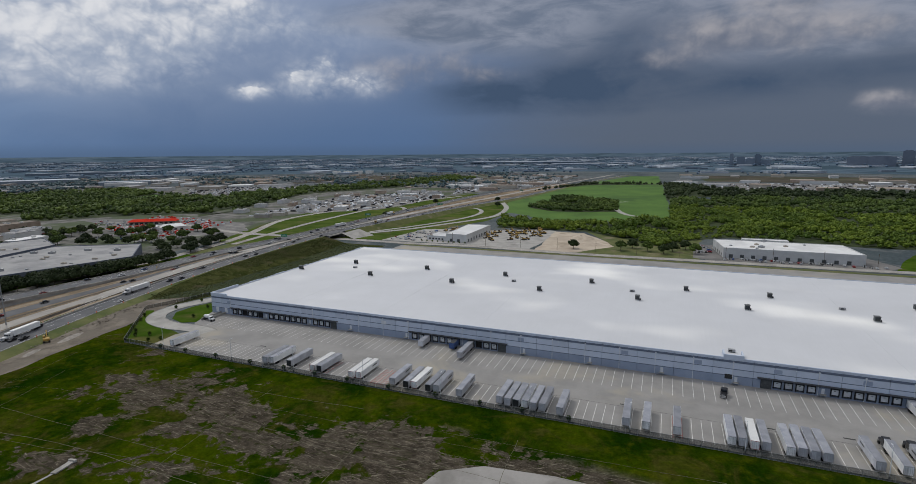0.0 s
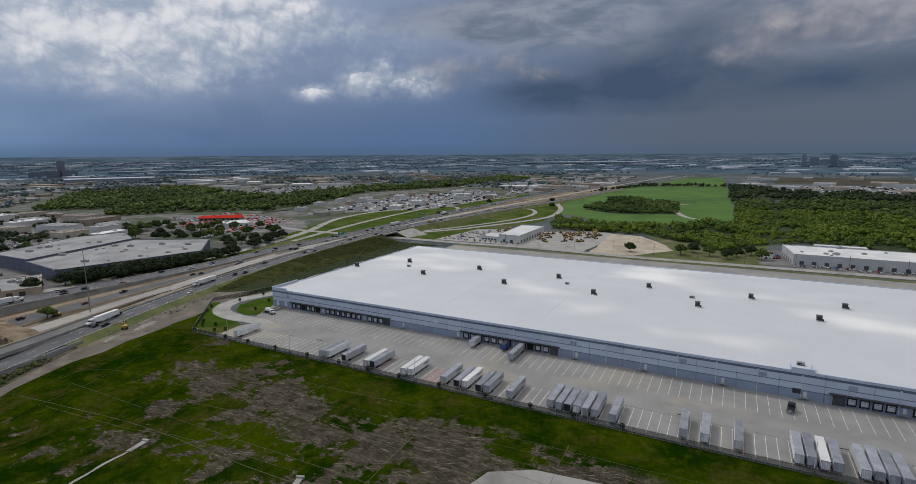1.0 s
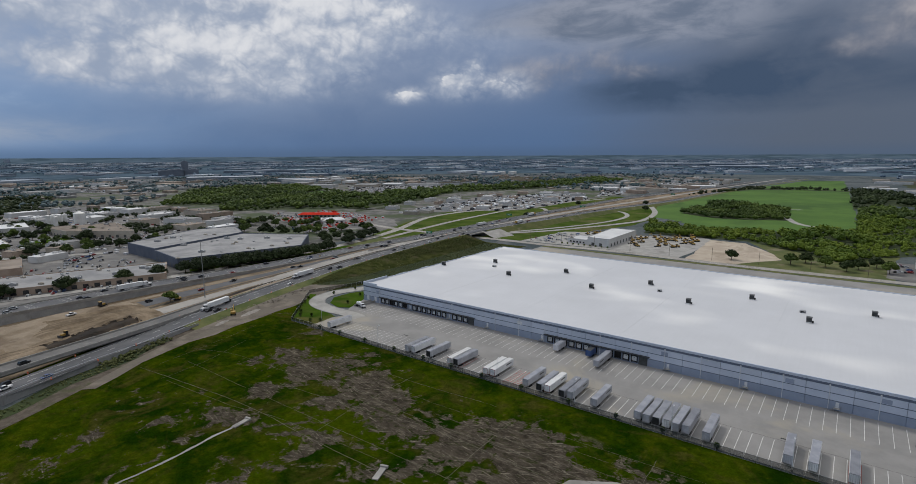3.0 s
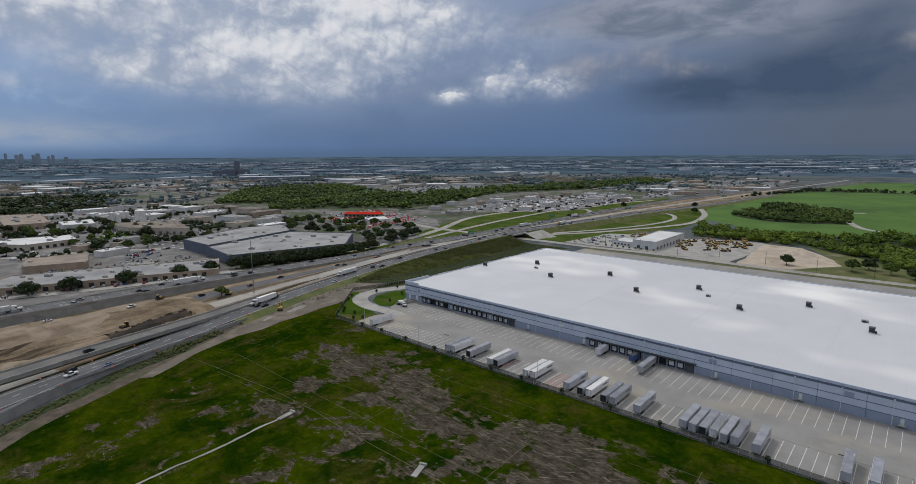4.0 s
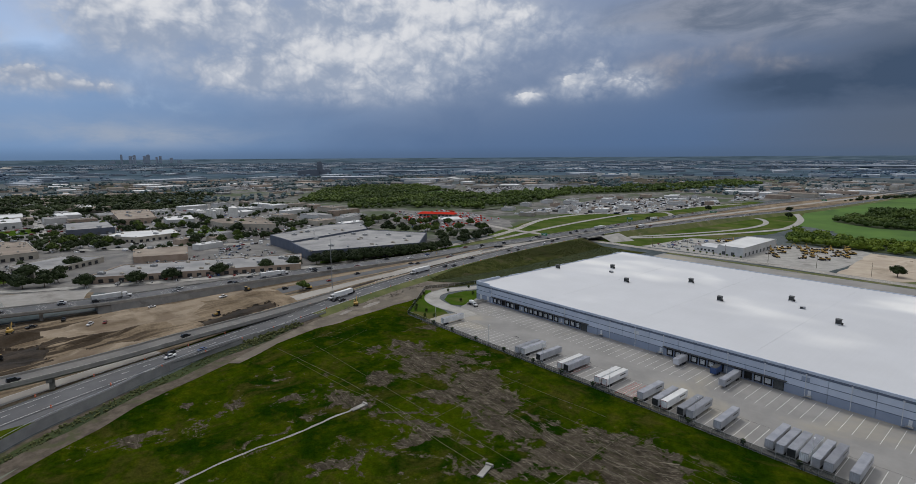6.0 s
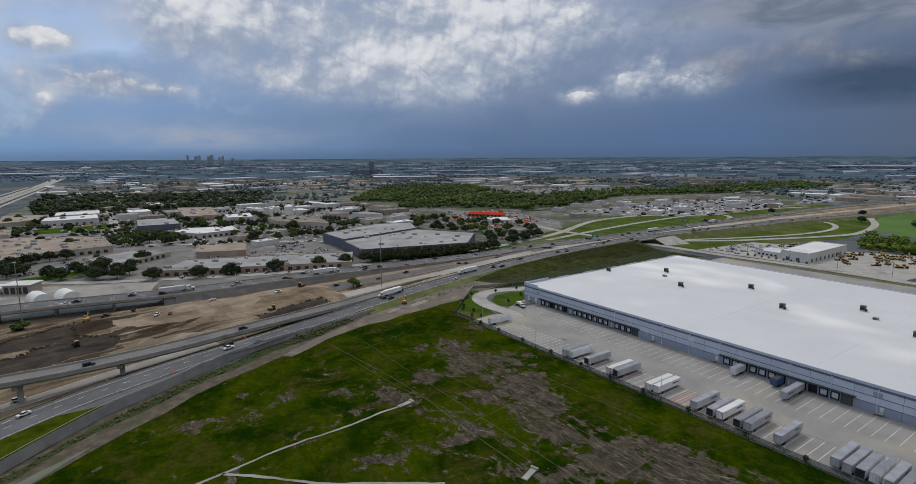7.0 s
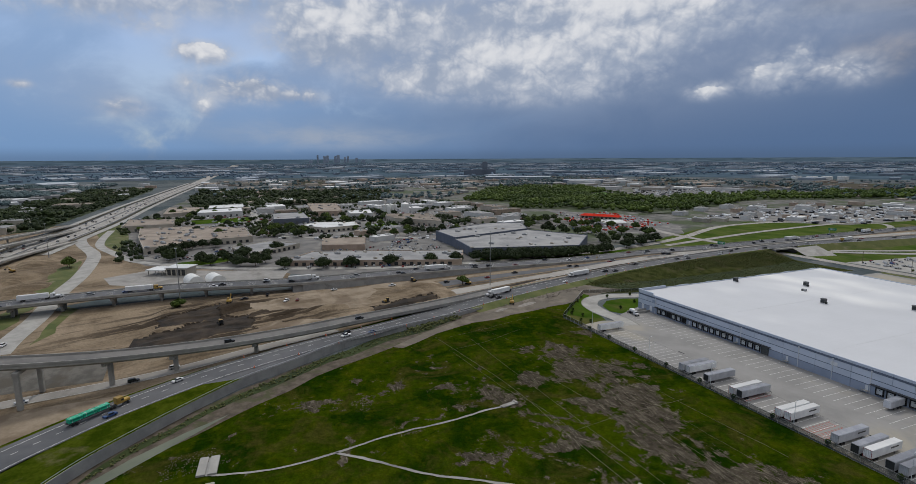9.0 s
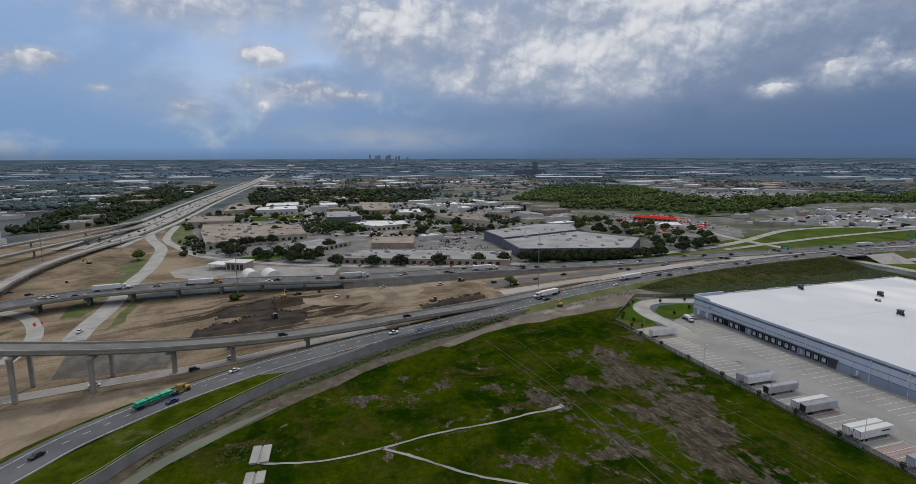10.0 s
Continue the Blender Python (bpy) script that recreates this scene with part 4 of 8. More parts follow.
fly_line = road("flyover", FLY, 11.0, M["lot"], "pale concrete flyover on tall piers", thick=2.2, rails=True, n=8)
UPPER = [(-345, -225, 7), (-368, -190, 8), (-388, -162, 8), (-398, -140, 8), (-401, -118, 8), (-404, -84, 8), (-405, -46, 8), (-400, -5, 7.5), (-397, 37, 6.5), (-400, 85, 5.5), (-402, 135, 5), (-402, 180, 4.2), (-400, 240, 3.4), (-396, 300, 3.6), (-392, 360, 5.4), (-386, 430, 6.2), (-386, 538, 6.2), (-388, 640, 6.0), (-392, 824, 4.8), (-392, 1122, 2.8), (-352, 1458, 1.4), (-285, 2067, 0.6)]
upper_line = road("highway_carriageway", UPPER, 19.0, M["asphalt"], "grey asphalt highway carriageway with white lane lines", thick=1.8, rails=True, marks=((-8.4, 0), (-3.6, 1), (0.0, 1), (3.6, 1), (8.4, 0)), n=8)
road("concrete_lanes", [(-352, 200, 0.4), (-362, 240, 1.2), (-369, 300, 3.4), (-372, 360, 5.3), (-374, 430, 6.15), (-375, 538, 6.15), (-370, 650, 5.9), (-362, 855, 4.6), (-346, 1113, 2.6), (-300, 1694, 0.8), (-222, 2386, 0.4)], 12.0, M["asphalt_light"], "new pale concrete lanes of a widened highway", n=8, marks=((-5.6, 0), (-1.8, 1), (1.8, 1)))
road("frontage_road", [(-437, -140, 0.2), (-438, -60, 0.2), (-436, 0, 0.2), (-430, 60, 0.2), (-430, 130, 0.25), (-434, 210, 0.3), (-438, 290, 0.4), (-440, 350, 0.4), (-456, 430, 0.4), (-480, 500, 0.3), (-530, 612, 0.25), (-538, 705, 0.25), (-524, 770, 0.25), (-517, 883, 0.25), (-485, 944, 0.25), (-436, 1111, 0.25)], 10.0, M["asphalt_light"], "pale frontage road beside a highway", marks=((-4.6, 0), (0, 1), (4.6, 0)), n=8)
road("frontage_road", [(-438, 430, 0.5), (-457, 529, 0.5), (-472, 621, 0.5), (-482, 727, 0.5), (-484, 812, 0.5), (-458, 848, 0.5), (-426, 812, 0.6), (-412, 755, 1.0), (-404, 690, 2.0)], 8.0, M["asphalt_light"], "pale curved ramp in grass", n=8)
road("low_road", [(-232, -160, 0.2), (-244, -120, 0.2), (-251, -89, 0.2), (-256, -58, 0.2), (-263, -32, 0.2), (-276, 0, 0.2), (-292, 45, 0.2)], 8.5, M["asphalt_light"], "pale road passing under a flyover", n=8, marks=((-3.8, 0), (3.8, 0)))
road("side_street", [(-318, -119, 0.2), (-345, -121, 0.2), (-390, -122, 0.2), (-450, -128, 0.2), (-515, -130, 0.2), (-590, -138, 0.2), (-640, -148, 0.25), (-725, -178, 0.3), (-815, -196, 0.3), (-900, -194, 0.3)], 12.0, M["concrete"], "pale concrete slip road", n=8)
road("loop_road", [(-420, -205, 0.2), (-399, -190, 0.2), (-378, -166, 0.2), (-352, -150, 0.2), (-323, -140, 0.2), (-290, -138, 0.2)], 8.0, M["concrete"], "pale concrete loop road", n=8)
road("street", [(-840, -170, 0.3), (-757, -163, 0.3), (-690, -152, 0.3), (-630, -127, 0.3), (-570, -97, 0.3), (-530, -55, 0.3), (-500, -12, 0.3), (-478, 36, 0.3), (-455, 92, 0.3), (-440, 150, 0.3), (-438, 200, 0.3)], 9.0, M["concrete"], "pale curved street beside lots", n=8)
road("street", [(-1500, 12, 0.3), (-1038, 16, 0.3), (-858, 17, 0.3), (-740, 25, 0.3), (-690, 40, 0.3), (-655, 92, 0.3), (-640, 143, 0.3), (-600, 200, 0.3)], 11.0, M["concrete"], "pale street between warehouses", n=8)
road("road", [(-700, 560, 0.25), (-520, 505, 0.25), (-420, 500, 0.25), (-316, 503, 0.25), (-253, 503, 0.25), (-190, 508, 0.25), (-71, 503, 0.25), (30, 506, 0.25), (120, 508, 0.25), (200, 512, 0.25), (420, 530, 0.25)], 11.0, M["asphalt_light"], "pale road behind a warehouse", n=8, marks=((0, 0),))
road("ramp", [(-350, 1140, 1.0), (-306, 1002, 0.5), (-264, 890, 0.4), (-247, 780, 0.4), (-262, 712, 0.4), (-285, 655, 0.4), (-310, 598, 0.4), (-345, 545, 0.5)], 9.0, M["concrete"], "pale curved interchange ramp", n=8)
road("ramp", [(-345, 560, 0.45), (-318, 618, 0.45), (-292, 690, 0.45), (-280, 755, 0.45), (-284, 812, 0.45), (-304, 856, 0.6), (-330, 872, 1.5)], 7.0, M["concrete"], "pale interchange loop in grass", n=8)
road("farm_track", [(-72, 1080, 0.2), (-96, 1050, 0.2), (-85, 960, 0.2), (-60, 860, 0.2), (-20, 820, 0.2), (2, 822, 0.2)], 9.0, M["concrete"], "pale curved farm track in a meadow", n=8)
# the interstate that runs away to the west, and its viaducts
road("highway", [(-650, -222, 0.5), (-800, -214, 0.6), (-956, -207, 0.6), (-1317, -204, 0.6), (-1990, -184, 0.5), (-2390, -170, 0.4)], 40.0, M["asphalt_light"], "wide pale highway with many lanes running to the horizon", n=8, marks=((-16, 0), (-12, 1), (-8, 1), (-4, 0), (4, 0), (8, 1), (12, 1), (16, 0)))
WEST_LINE = [(-650, -222, 0.62), (-800, -214, 0.72), (-956, -207, 0.72), (-1317, -204, 0.72), (-1990, -184, 0.62), (-2390, -170, 0.52)]
for off, w, mt, nm, what in ((0.0, 3.5, "asphalt", "highway_median", "dark median of a wide highway"), (-19.0, 2.4, "asphalt", "highway_shoulder", "dark shoulder of a wide highway"), (19.0, 2.4, "asphalt", "highway_shoulder", "dark shoulder of a wide highway"), (31.0, 9.0, "concrete", "frontage_road", "pale frontage road beside a wide highway"), (-31.0, 9.0, "concrete", "frontage_road", "pale frontage road beside a wide highway"), (24.5, 5.0, "plough", "highway_verge", "brown verge beside a wide highway"), (-24.5, 5.0, "plough", "highway_verge", "brown verge beside a wide highway")):
    road(nm, [tuple(q) for q in sides([np.array(p, float) for p in WEST_LINE], off)], w, M[mt], what, n=4)
sheet("highway", [(-2380, -190), (-9000, -120), (-9000, -10), (-2380, -150)], 0.5, M["asphalt_light"], "wide pale highway far off, running to the horizon", 0.01)
for pts in ([(-430, -360, 9), (-560, -310, 9), (-637, -292, 9), (-713, -268, 8.5), (-838, -242, 5), (-930, -234, 1.0)], [(-400, -330, 9), (-500, -285, 9), (-578, -262, 9), (-648, -244, 8.5), (-767, -222, 5), (-860, -214, 1.0)], [(-330, -215, 6), (-400, -205, 6), (-470, -212, 6), (-537, -216, 5.5), (-628, -208, 4), (-740, -190, 1.0)]):
    v = road("viaduct", pts, 10.0, M["asphalt_light"], "pale concrete viaduct with parapets on piers", thick=1.8, rails=True, n=8)
    for i in range(6, len(v) - 10, 7):
        x, y, z = v[i]
        pier = empty("viaduct_pier", x, y, 0, 20)
        tagged(pier, "concrete viaduct pier with a crosshead", "pier", "viaduct piers")
        bm = bmesh.new()
        tube(bm, (0, 0, 0), (0, 0, z - 2.6), 1.0, 1.0, 10)
        part("column", bm, M["concrete"], pier)
        part("crosshead", boxes((-4.4, -0.9, z - 2.7, 4.4, 0.9, z - 1.75, 0.15)), M["concrete"], pier)


def pier(x, y, z, rz, reach=4.6, gap=0.0):
    """A bridge pier: column and crosshead."""
    e = tagged(empty("bridge_pier", x, y, 0, rz), "tall concrete bridge pier with a crosshead", "pier", "bridge piers")
    for o in ((-gap, gap) if gap else (0,)):
        part("column", boxes((o - 0.9, -0.9, 0, o + 0.9, 0.9, z - 1.6, 0.25)), M["concrete"], e)
    part("crosshead", boxes((-reach, -1.0, z - 1.7, reach, 1.0, z - 0.1, 0.2)), M["concrete"], e)
    return e


for x, y, z, rz in ((-255.2, -57, 12.1, -18), (-262.8, -33, 8.5, -14), (-272, 2, 6.2, -14)):
    pier(x, y, z, rz)
for x, y, z, rz in ((-248.5, -112, 19.3, 2), (-250.5, -84, 15.9, -8), (-252, -146, 20.8, 15)):
    pier(x, y, z, rz, 9.6, 8.4)
for x, y in ((-388, -162), (-399, -137), (-402, -112), (-404, -84), (-405, -56), (-404, -28), (-399, 2)):
    pier(x, y, 6.1, 0, 8.0, 2.6)
# walls that carry the upper carriageway, and the slope paving under the flyover
for s, lo, hi in ((1, 36, 486), (-1, 36, 486), (1, 517, 900), (-1, 517, 900)):
    ln = [q for q in sides(upper_line, s * 9.3) if lo < q[1] < hi]
    tagged(part("retaining_wall", spread([raised(ln, -0.1), level(ln, 0.0)] if s > 0 else [level(ln, 0.0), raised(ln, -0.1)]), M["concrete_dark"]), "grey concrete retaining wall below a carriageway", "wall", kind="structure")
tagged(part("abutment", prism(bmesh.new(), [(-409, 30), (-389, 30), (-389, 40), (-409, 40)], 0, 5.2), M["concrete_dark"]), "concrete bridge abutment", "abutment", kind="structure")
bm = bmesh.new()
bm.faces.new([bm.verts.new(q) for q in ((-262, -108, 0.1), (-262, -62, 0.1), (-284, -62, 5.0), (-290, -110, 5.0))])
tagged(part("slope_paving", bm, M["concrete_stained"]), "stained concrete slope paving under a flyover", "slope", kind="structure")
bm = bmesh.new()
bm.faces.new([bm.verts.new(q) for q in ((-284, -62, 5.0), (-312, -66, 0.1), (-318, -112, 0.1), (-290, -110, 5.0))])
tagged(part("spoil_bank", bm, M["dirt"]), "tan dirt bank behind slope paving", "bank", kind="structure")
# the ground between the two carriageways, and the bridge that carries both over the cross road
ys = [112 + 12 * i for i in range(128)]
na, ua = sides(near_line, 7.0), sides(upper_line, -9.0)


def line_at(ln, y):
    return np.array([np.interp(y, [q[1] for q in ln], [q[0] for q in ln]), y, np.interp(y, [q[1] for q in ln], [q[2] for q in ln]) - 0.2])


na, ua = [q for q in na if q[1] > 90], [q for q in ua if q[1] > 90]


def graded(q):
    """The median lies low in the west and rises to the bridge."""
    f = min(1.0, max(0.0, (q[1] - 120) / 240))
    return np.array([q[0], q[1], 0.12 + (q[2] - 0.12) * f * f * (3 - 2 * f)])


tagged(part("highway_median", spread([[graded(line_at(na, y)) for y in ys], [graded(line_at(ua, y)) for y in ys]]), M["dirt"]), "bare tan median between highway carriageways", "median", kind="structure")
strips = [y for y in ys if y < 476]
for f0, f1, mt, what in ((0.04, 0.15, "dirt_tan", "packed tan strip of a road under construction"), (0.17, 0.23, "dirt_dark", "dark dug strip of a road under construction"), (0.27, 0.44, "asphalt_light", "new pale concrete lane under construction"), (0.50, 0.55, "strip", "brown soil strip of a road under construction"), (0.60, 0.80, "asphalt", "grey temporary lanes of a highway"), (0.85, 0.92, "dirt_tan", "packed tan shoulder of a highway")):
    edge = []
    for f in (f0, f1):
        row = []
        for y in strips:
            a, b = graded(line_at(na, y)), graded(line_at(ua, y))
            q = a + (b - a) * (f + 0.02 * noise.noise((y * 0.03, f * 9, 2.0)))
            row.append(q + np.array([0, 0, 0.10]))
        edge.append(row)
    tagged(part("median_strip", spread(edge), M[mt]), what, "strip", kind="structure")
for y in (486.0, 516.5):
    tagged(part("abutment", prism(bmesh.new(), [(-397, y), (-352, y), (-352, y + 1.5), (-397, y + 1.5)], 0, 5.6), M["concrete_dark"]), "concrete abutment of a highway overpass", "abutment", kind="structure")
tagged(part("bridge_deck", boxes((-397, 486, 4.4, -353, 518, 5.7)), M["concrete"]), "concrete deck of a highway overpass", "bridge", kind="structure")
bm = bmesh.new()
bm.faces.new([bm.verts.new(q) for q in ((-352, 518, 5.6), (-352, 512, 5.0), (-334, 508, 0.1), (-326, 540, 0.1), (-352, 548, 5.6))])
tagged(part("slope_paving", bm, M["concrete"]), "pale paved slope beside an overpass", "slope", kind="structure")
# the weedy bank beside the highway and the overpass it rises to
bank_top = [(-340, 240, 1.2), (-341, 285, 3.0), (-345, 345, 5.0), (-350, 427, 6.0), (-353, 480, 6.0)]
bank_foot = [(-322, 240, 0.1), (-316, 285, 0.1), (-314, 345, 0.1), (-318, 427, 0.1), (-326, 480, 0.1)]
tagged(part("weedy_bank", spread([smooth(bank_foot, 8), smooth(bank_top, 8)]), M["weeds"]), "weedy green embankment beside a highway", "bank", kind="structure")


# ---------------------------------------------------------------- warehouse
WX0, WX1, WY0, WY1, WTOP = -260.0, 335.0, 234.6, 412.0, 11.6
GROUPS = [[(-241.2 + 3.96 * i, "open" if i == 2 else "big" if i == 18 else "door") for i in (0, 1, 2, 3, 4, 5, 7, 8, 9, 10, 11, 12, 13, 15, 16, 17, 18)],
          [(-119.1 + 3.97 * i, "big" if i == 12 else "door") for i in (0, 1, 2, 3, 4, 5, 6, 8, 9, 10, 11, 12)],
          [(49.9 + 3.96 * i, "big" if i == -2 else "door") for i in (-2, -1, 0, 1, 2, 4, 5, 6, 7, 8, 9, 11, 12, 13, 14, 15, 17, 18, 19)],
          [(220 + 3.96 * i, "door") for i in range(14)]]
STAIRS = [-217.4, -185.8, -158.5, -124.0, -60.3, -29.0, 1.9, 30.9, 61.8]


def warehouse():
    wh = tagged(empty("warehouse", 0, 0, 0), "vast pale blue-grey tilt-up warehouse with a white membrane roof", "warehouse")
    core = bmesh.new()
    prism(core, [(WX0 + 0.3, WY0 + 0.3), (WX1, WY0 + 0.3), (WX1, WY1 - 0.3), (WX0 + 0.3, WY1 - 0.3)], 0, 10.9)
    part("core_wall", core, M["panel_dark"], wh)
    rf = part("roof", boxes((WX0 + 0.3, WY0 + 0.3, 10.9, WX1, WY1 - 0.3, 11.15)), M["membrane"], wh, "white roof membrane with brighter sun patches in its colour")
    # seams where the membrane sheets overlap
    for i in range(1, 10):
        x = WX0 + 58.6 * i
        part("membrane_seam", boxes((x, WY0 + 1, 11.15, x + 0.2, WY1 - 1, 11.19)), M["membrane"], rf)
    # parapet, taller over the entrances
    for a in ((WX0, WY0, 11.1, WX1, WY0 + 0.5, WTOP), (WX0, WY1 - 0.5, 11.1, WX1, WY1, WTOP), (WX0, WY0 + 0.5, 11.1, WX0 + 0.5, WY1 - 0.5, WTOP)):
        part("parapet", boxes((*a, 0.04)), M["panel_light"], wh)
    for a in ((WX0 - 0.1, WY0 - 0.15, 11.0, WX0 + 12.5, WY0 + 0.6, 12.8), (WX0 - 0.1, WY0 + 0.6, 11.0, WX0 + 0.6, WY0 + 22, 12.8), (25.6, WY0 - 0.15, 11.0, 33.4, WY0 + 0.6, 12.9), (25.6, WY0 + 0.6, 11.0, 26.2, WY0 + 6, 12.9), (32.8, WY0 + 0.6, 11.0, 33.4, WY0 + 6, 12.9)):
        part("raised_parapet", boxes((*a, 0.04)), M["panel_light"], wh)
    for i in range(6):
        y = WY0 + 32 + i * 26
        part("parapet_step", boxes((WX0 - 0.05, y, 11.1, WX0 + 0.55, y + 10, 11.9, 0.03)), M["panel_light"], wh)
    # tilt-up panels, each with a lower slate and an upper pale part
    w = 7.62
    lowm = mesh_of("lower_panel", *panel_shape(w, 0.0, 3.7), M["panel_dark"])
    midm = mesh_of("middle_panel", *panel_shape(w, 3.9, 6.6), M["panel_light"])
    upm = mesh_of("upper_panel", *panel_shape(w, 6.8, 9.5), M["panel_light"])
    stm = mesh_of("stripe_panel", *panel_shape(w, 9.5, 10.4), M["stripe"])
    capm = mesh_of("cap_panel", *panel_shape(w, 10.4, 11.12), M["panel_light"])
    face = part("facade", boxes((WX0 + 0.02, WY0 - 0.03, 3.6, WX1, WY0 + 0.3, 4.0), (WX0 + 0.02, WY0 - 0.03, 6.5, WX1, WY0 + 0.3, 6.9)), M["stripe"], wh, "long dock facade of tilt-up panels")
    n = int((WX1 - WX0) / w)
    for i in range(n):
        x = WX0 + w * i
        for me in (lowm, midm, upm, stm, capm):
            piece("panel", me, face, pose(x, WY0, 0))
    for i in range(0, 22):
        y = WY0 + w * (i + 1)
        if y < WY1:
            for me in (lowm, midm, upm, stm, capm):
                piece("panel", me, face, pose(WX0, y, 0, 0, 0, -90))
    # downpipes with boxes
    pipe = bmesh.new()
    box(pipe, -0.10, -0.26, 0.3, 0.10, -0.06, 9.6)
    box(pipe, -0.28, -0.34, 9.5, 0.28, -0.06, 10.0)
    first = part("downpipe", pipe, M["door_white"], wh, "pale downpipe with a hopper")
    first.matrix_basis = pose(WX0 + w * 2, WY0 - 0.02, 0)
    clear = [x for g in GROUPS for x, kind in g]
    for i in range(4, n, 2):
        x = WX0 + w * i
        if all(abs(x - c) > 1.6 for c in clear):
            piece("downpipe", first.data, wh, pose(x, WY0 - 0.02, 0))
    for x, z in ((-246, 7.6), (-137.6, 7.6), (-62, 7.8), (-13.9, 7.9), (16.1, 7.9), (45.9, 7.9), (76, 7.9)):
        part("wall_louvre", boxes((x - 1.5, WY0 - 0.10, z - 0.9, x + 1.5, WY0 - 0.02, z + 0.9, 0.03)), M["door_white"] if x == -137.6 else M["panel_dark"], wh)
    # wall lamps on the facade
    for i in range(24):
        part("wall_lamp", boxes((-236 + i * 24, WY0 - 0.5, 9.0, -235.5 + i * 24, WY0 - 0.02, 9.25, 0.04)), M["door_white"], wh)
    # dock canopies
    for g in GROUPS:
        a, b = g[0][0] - 3.4, g[-1][0] + 3.0
        part("dock_canopy", boxes((a, WY0 - 1.5, 4.55, b, WY0 - 0.05, 4.80, 0.04)), M["dark_steel"], wh, "dark steel canopy above the dock doors")
    # dock doors
    seal = mesh_of("dock_seal", *frame_shape(3.1, 1.15, 4.25, 2.4, 1.35, 3.75, 0.65), M["rubber"])
    leaf = mesh_of("door_leaf", *ribbed_shape(2.5, 1.3, 3.8, 5), M["door_white"])
    slot = mesh_of("door_window", *plain_shape(-0.35, 0.35, 2.95, 3.15), M["glass"])
    # black panel painted in for the shade inside an open door
    opn = mesh_of("door_shade_panel", *plain_shape(-1.25, 1.25, 1.3, 3.8), M["rubber"])
    bump = mesh_of("bumper", *frame_shape(3.2, 0.75, 1.25, 2.2, 0.76, 1.24, 0.35), M["rubber"])
    bigf = mesh_of("drive_in_frame", *frame_shape(4.1, 0.0, 4.5, 3.6, 0.0, 4.2, 0.2), M["dark_steel"])
    bigd = mesh_of("drive_in_leaf", *ribbed_shape(3.7, 0.0, 4.25, 8), M["vent"])
    for gi, g in enumerate(GROUPS):
        for j, (x, kind) in enumerate(g):
            dd = empty("dock_door", x, WY0 - 0.06, 0)
            dd.parent = wh
            if kind == "big":
                piece("frame", bigf, dd, pose(0, 0, 0))
                piece("leaf", bigd, dd, pose(0, -0.05, 0))
                continue
            piece("seal", seal, dd, pose(0, 0, 0))
            piece("bumper", bump, dd, pose(0, 0, 0))
            shut = kind == "door" and (gi * 7 + j * 5) % 11 != 3
            piece("leaf" if shut else "opening", leaf if shut else opn, dd, pose(0, -0.05, 0))
            if shut:
                piece("window", slot, dd, pose(0, -0.14, 0))
    # personnel doors with steel stairs
    for x in STAIRS:
        st = empty("entrance_stair", x, WY0, 0)
        st.parent = wh
        part("door", boxes((-0.55, -0.14, 1.25, 0.55, -0.05, 3.4, 0.03)), M["door_white"], st)
        part("landing", boxes((-1.0, -1.6, 1.10, 1.0, -0.07, 1.25, 0.03)), M["concrete"], st)
        bm = bmesh.new()
        for i in range(6):
            box(bm, -1.2 - 0.28 * i, -1.5, 1.02 - 0.19 * i, -0.95 - 0.28 * i, -0.5, 1.08 - 0.19 * i)
        part("treads", bm, M["steel"], st)
        bm = bmesh.new()
        for q in ((-1.0, -1.55), (1.0, -1.55), (1.0, -0.2)):
            tube(bm, (*q, 0), (*q, 2.3), 0.04, 0.04, 6)
        tube(bm, (-1.0, -1.55, 2.3), (1.0, -1.55, 2.3), 0.04, 0.04, 6)
        tube(bm, (-2.6, -1.55, 1.05), (-1.0, -1.55, 2.3), 0.04, 0.04, 6)
        part("railing", bm, M["steel"], st)
    # glazed entrance under the raised parapet
    part("entrance_glass", boxes((26.6, WY0 - 0.12, 2.2, 29.8, WY0 - 0.05, 4.3, 0.02)), M["glass"], wh)
    # ramp and wall at the west corner
    part("dock_ramp_wall", boxes((-253.0, WY0 - 15, 0.0, -252.6, WY0 - 0.1, 1.5, 0.04)), M["concrete"], wh)
    part("dock_ramp_wall", boxes((-249.4, WY0 - 12, 0.0, -249.0, WY0 - 0.1, 1.5, 0.04)), M["concrete"], wh)
    for x in (-255.5, -248.5):
        part("corner_door", boxes((x - 1.0, WY0 - 0.12, 0.9, x + 1.0, WY0 - 0.05, 3.9, 0.02)), M["door_white"], wh)


def panel_shape(w, z0, z1):
    """A wall panel of width w with chamfered edges, standing 6 cm proud of the core."""
    g, c, d = 0.03, 0.04, -0.06
    v = [(g, 0.25, z0 + g), (w - g, 0.25, z0 + g), (w - g, 0.25, z1 - g), (g, 0.25, z1 - g), (g + c, d, z0 + g + c), (w - g - c, d, z0 + g + c), (w - g - c, d, z1 - g - c), (g + c, d, z1 - g - c)]
    return v, [(0, 1, 5, 4), (1, 2, 6, 5), (2, 3, 7, 6), (3, 0, 4, 7), (4, 5, 6, 7)]


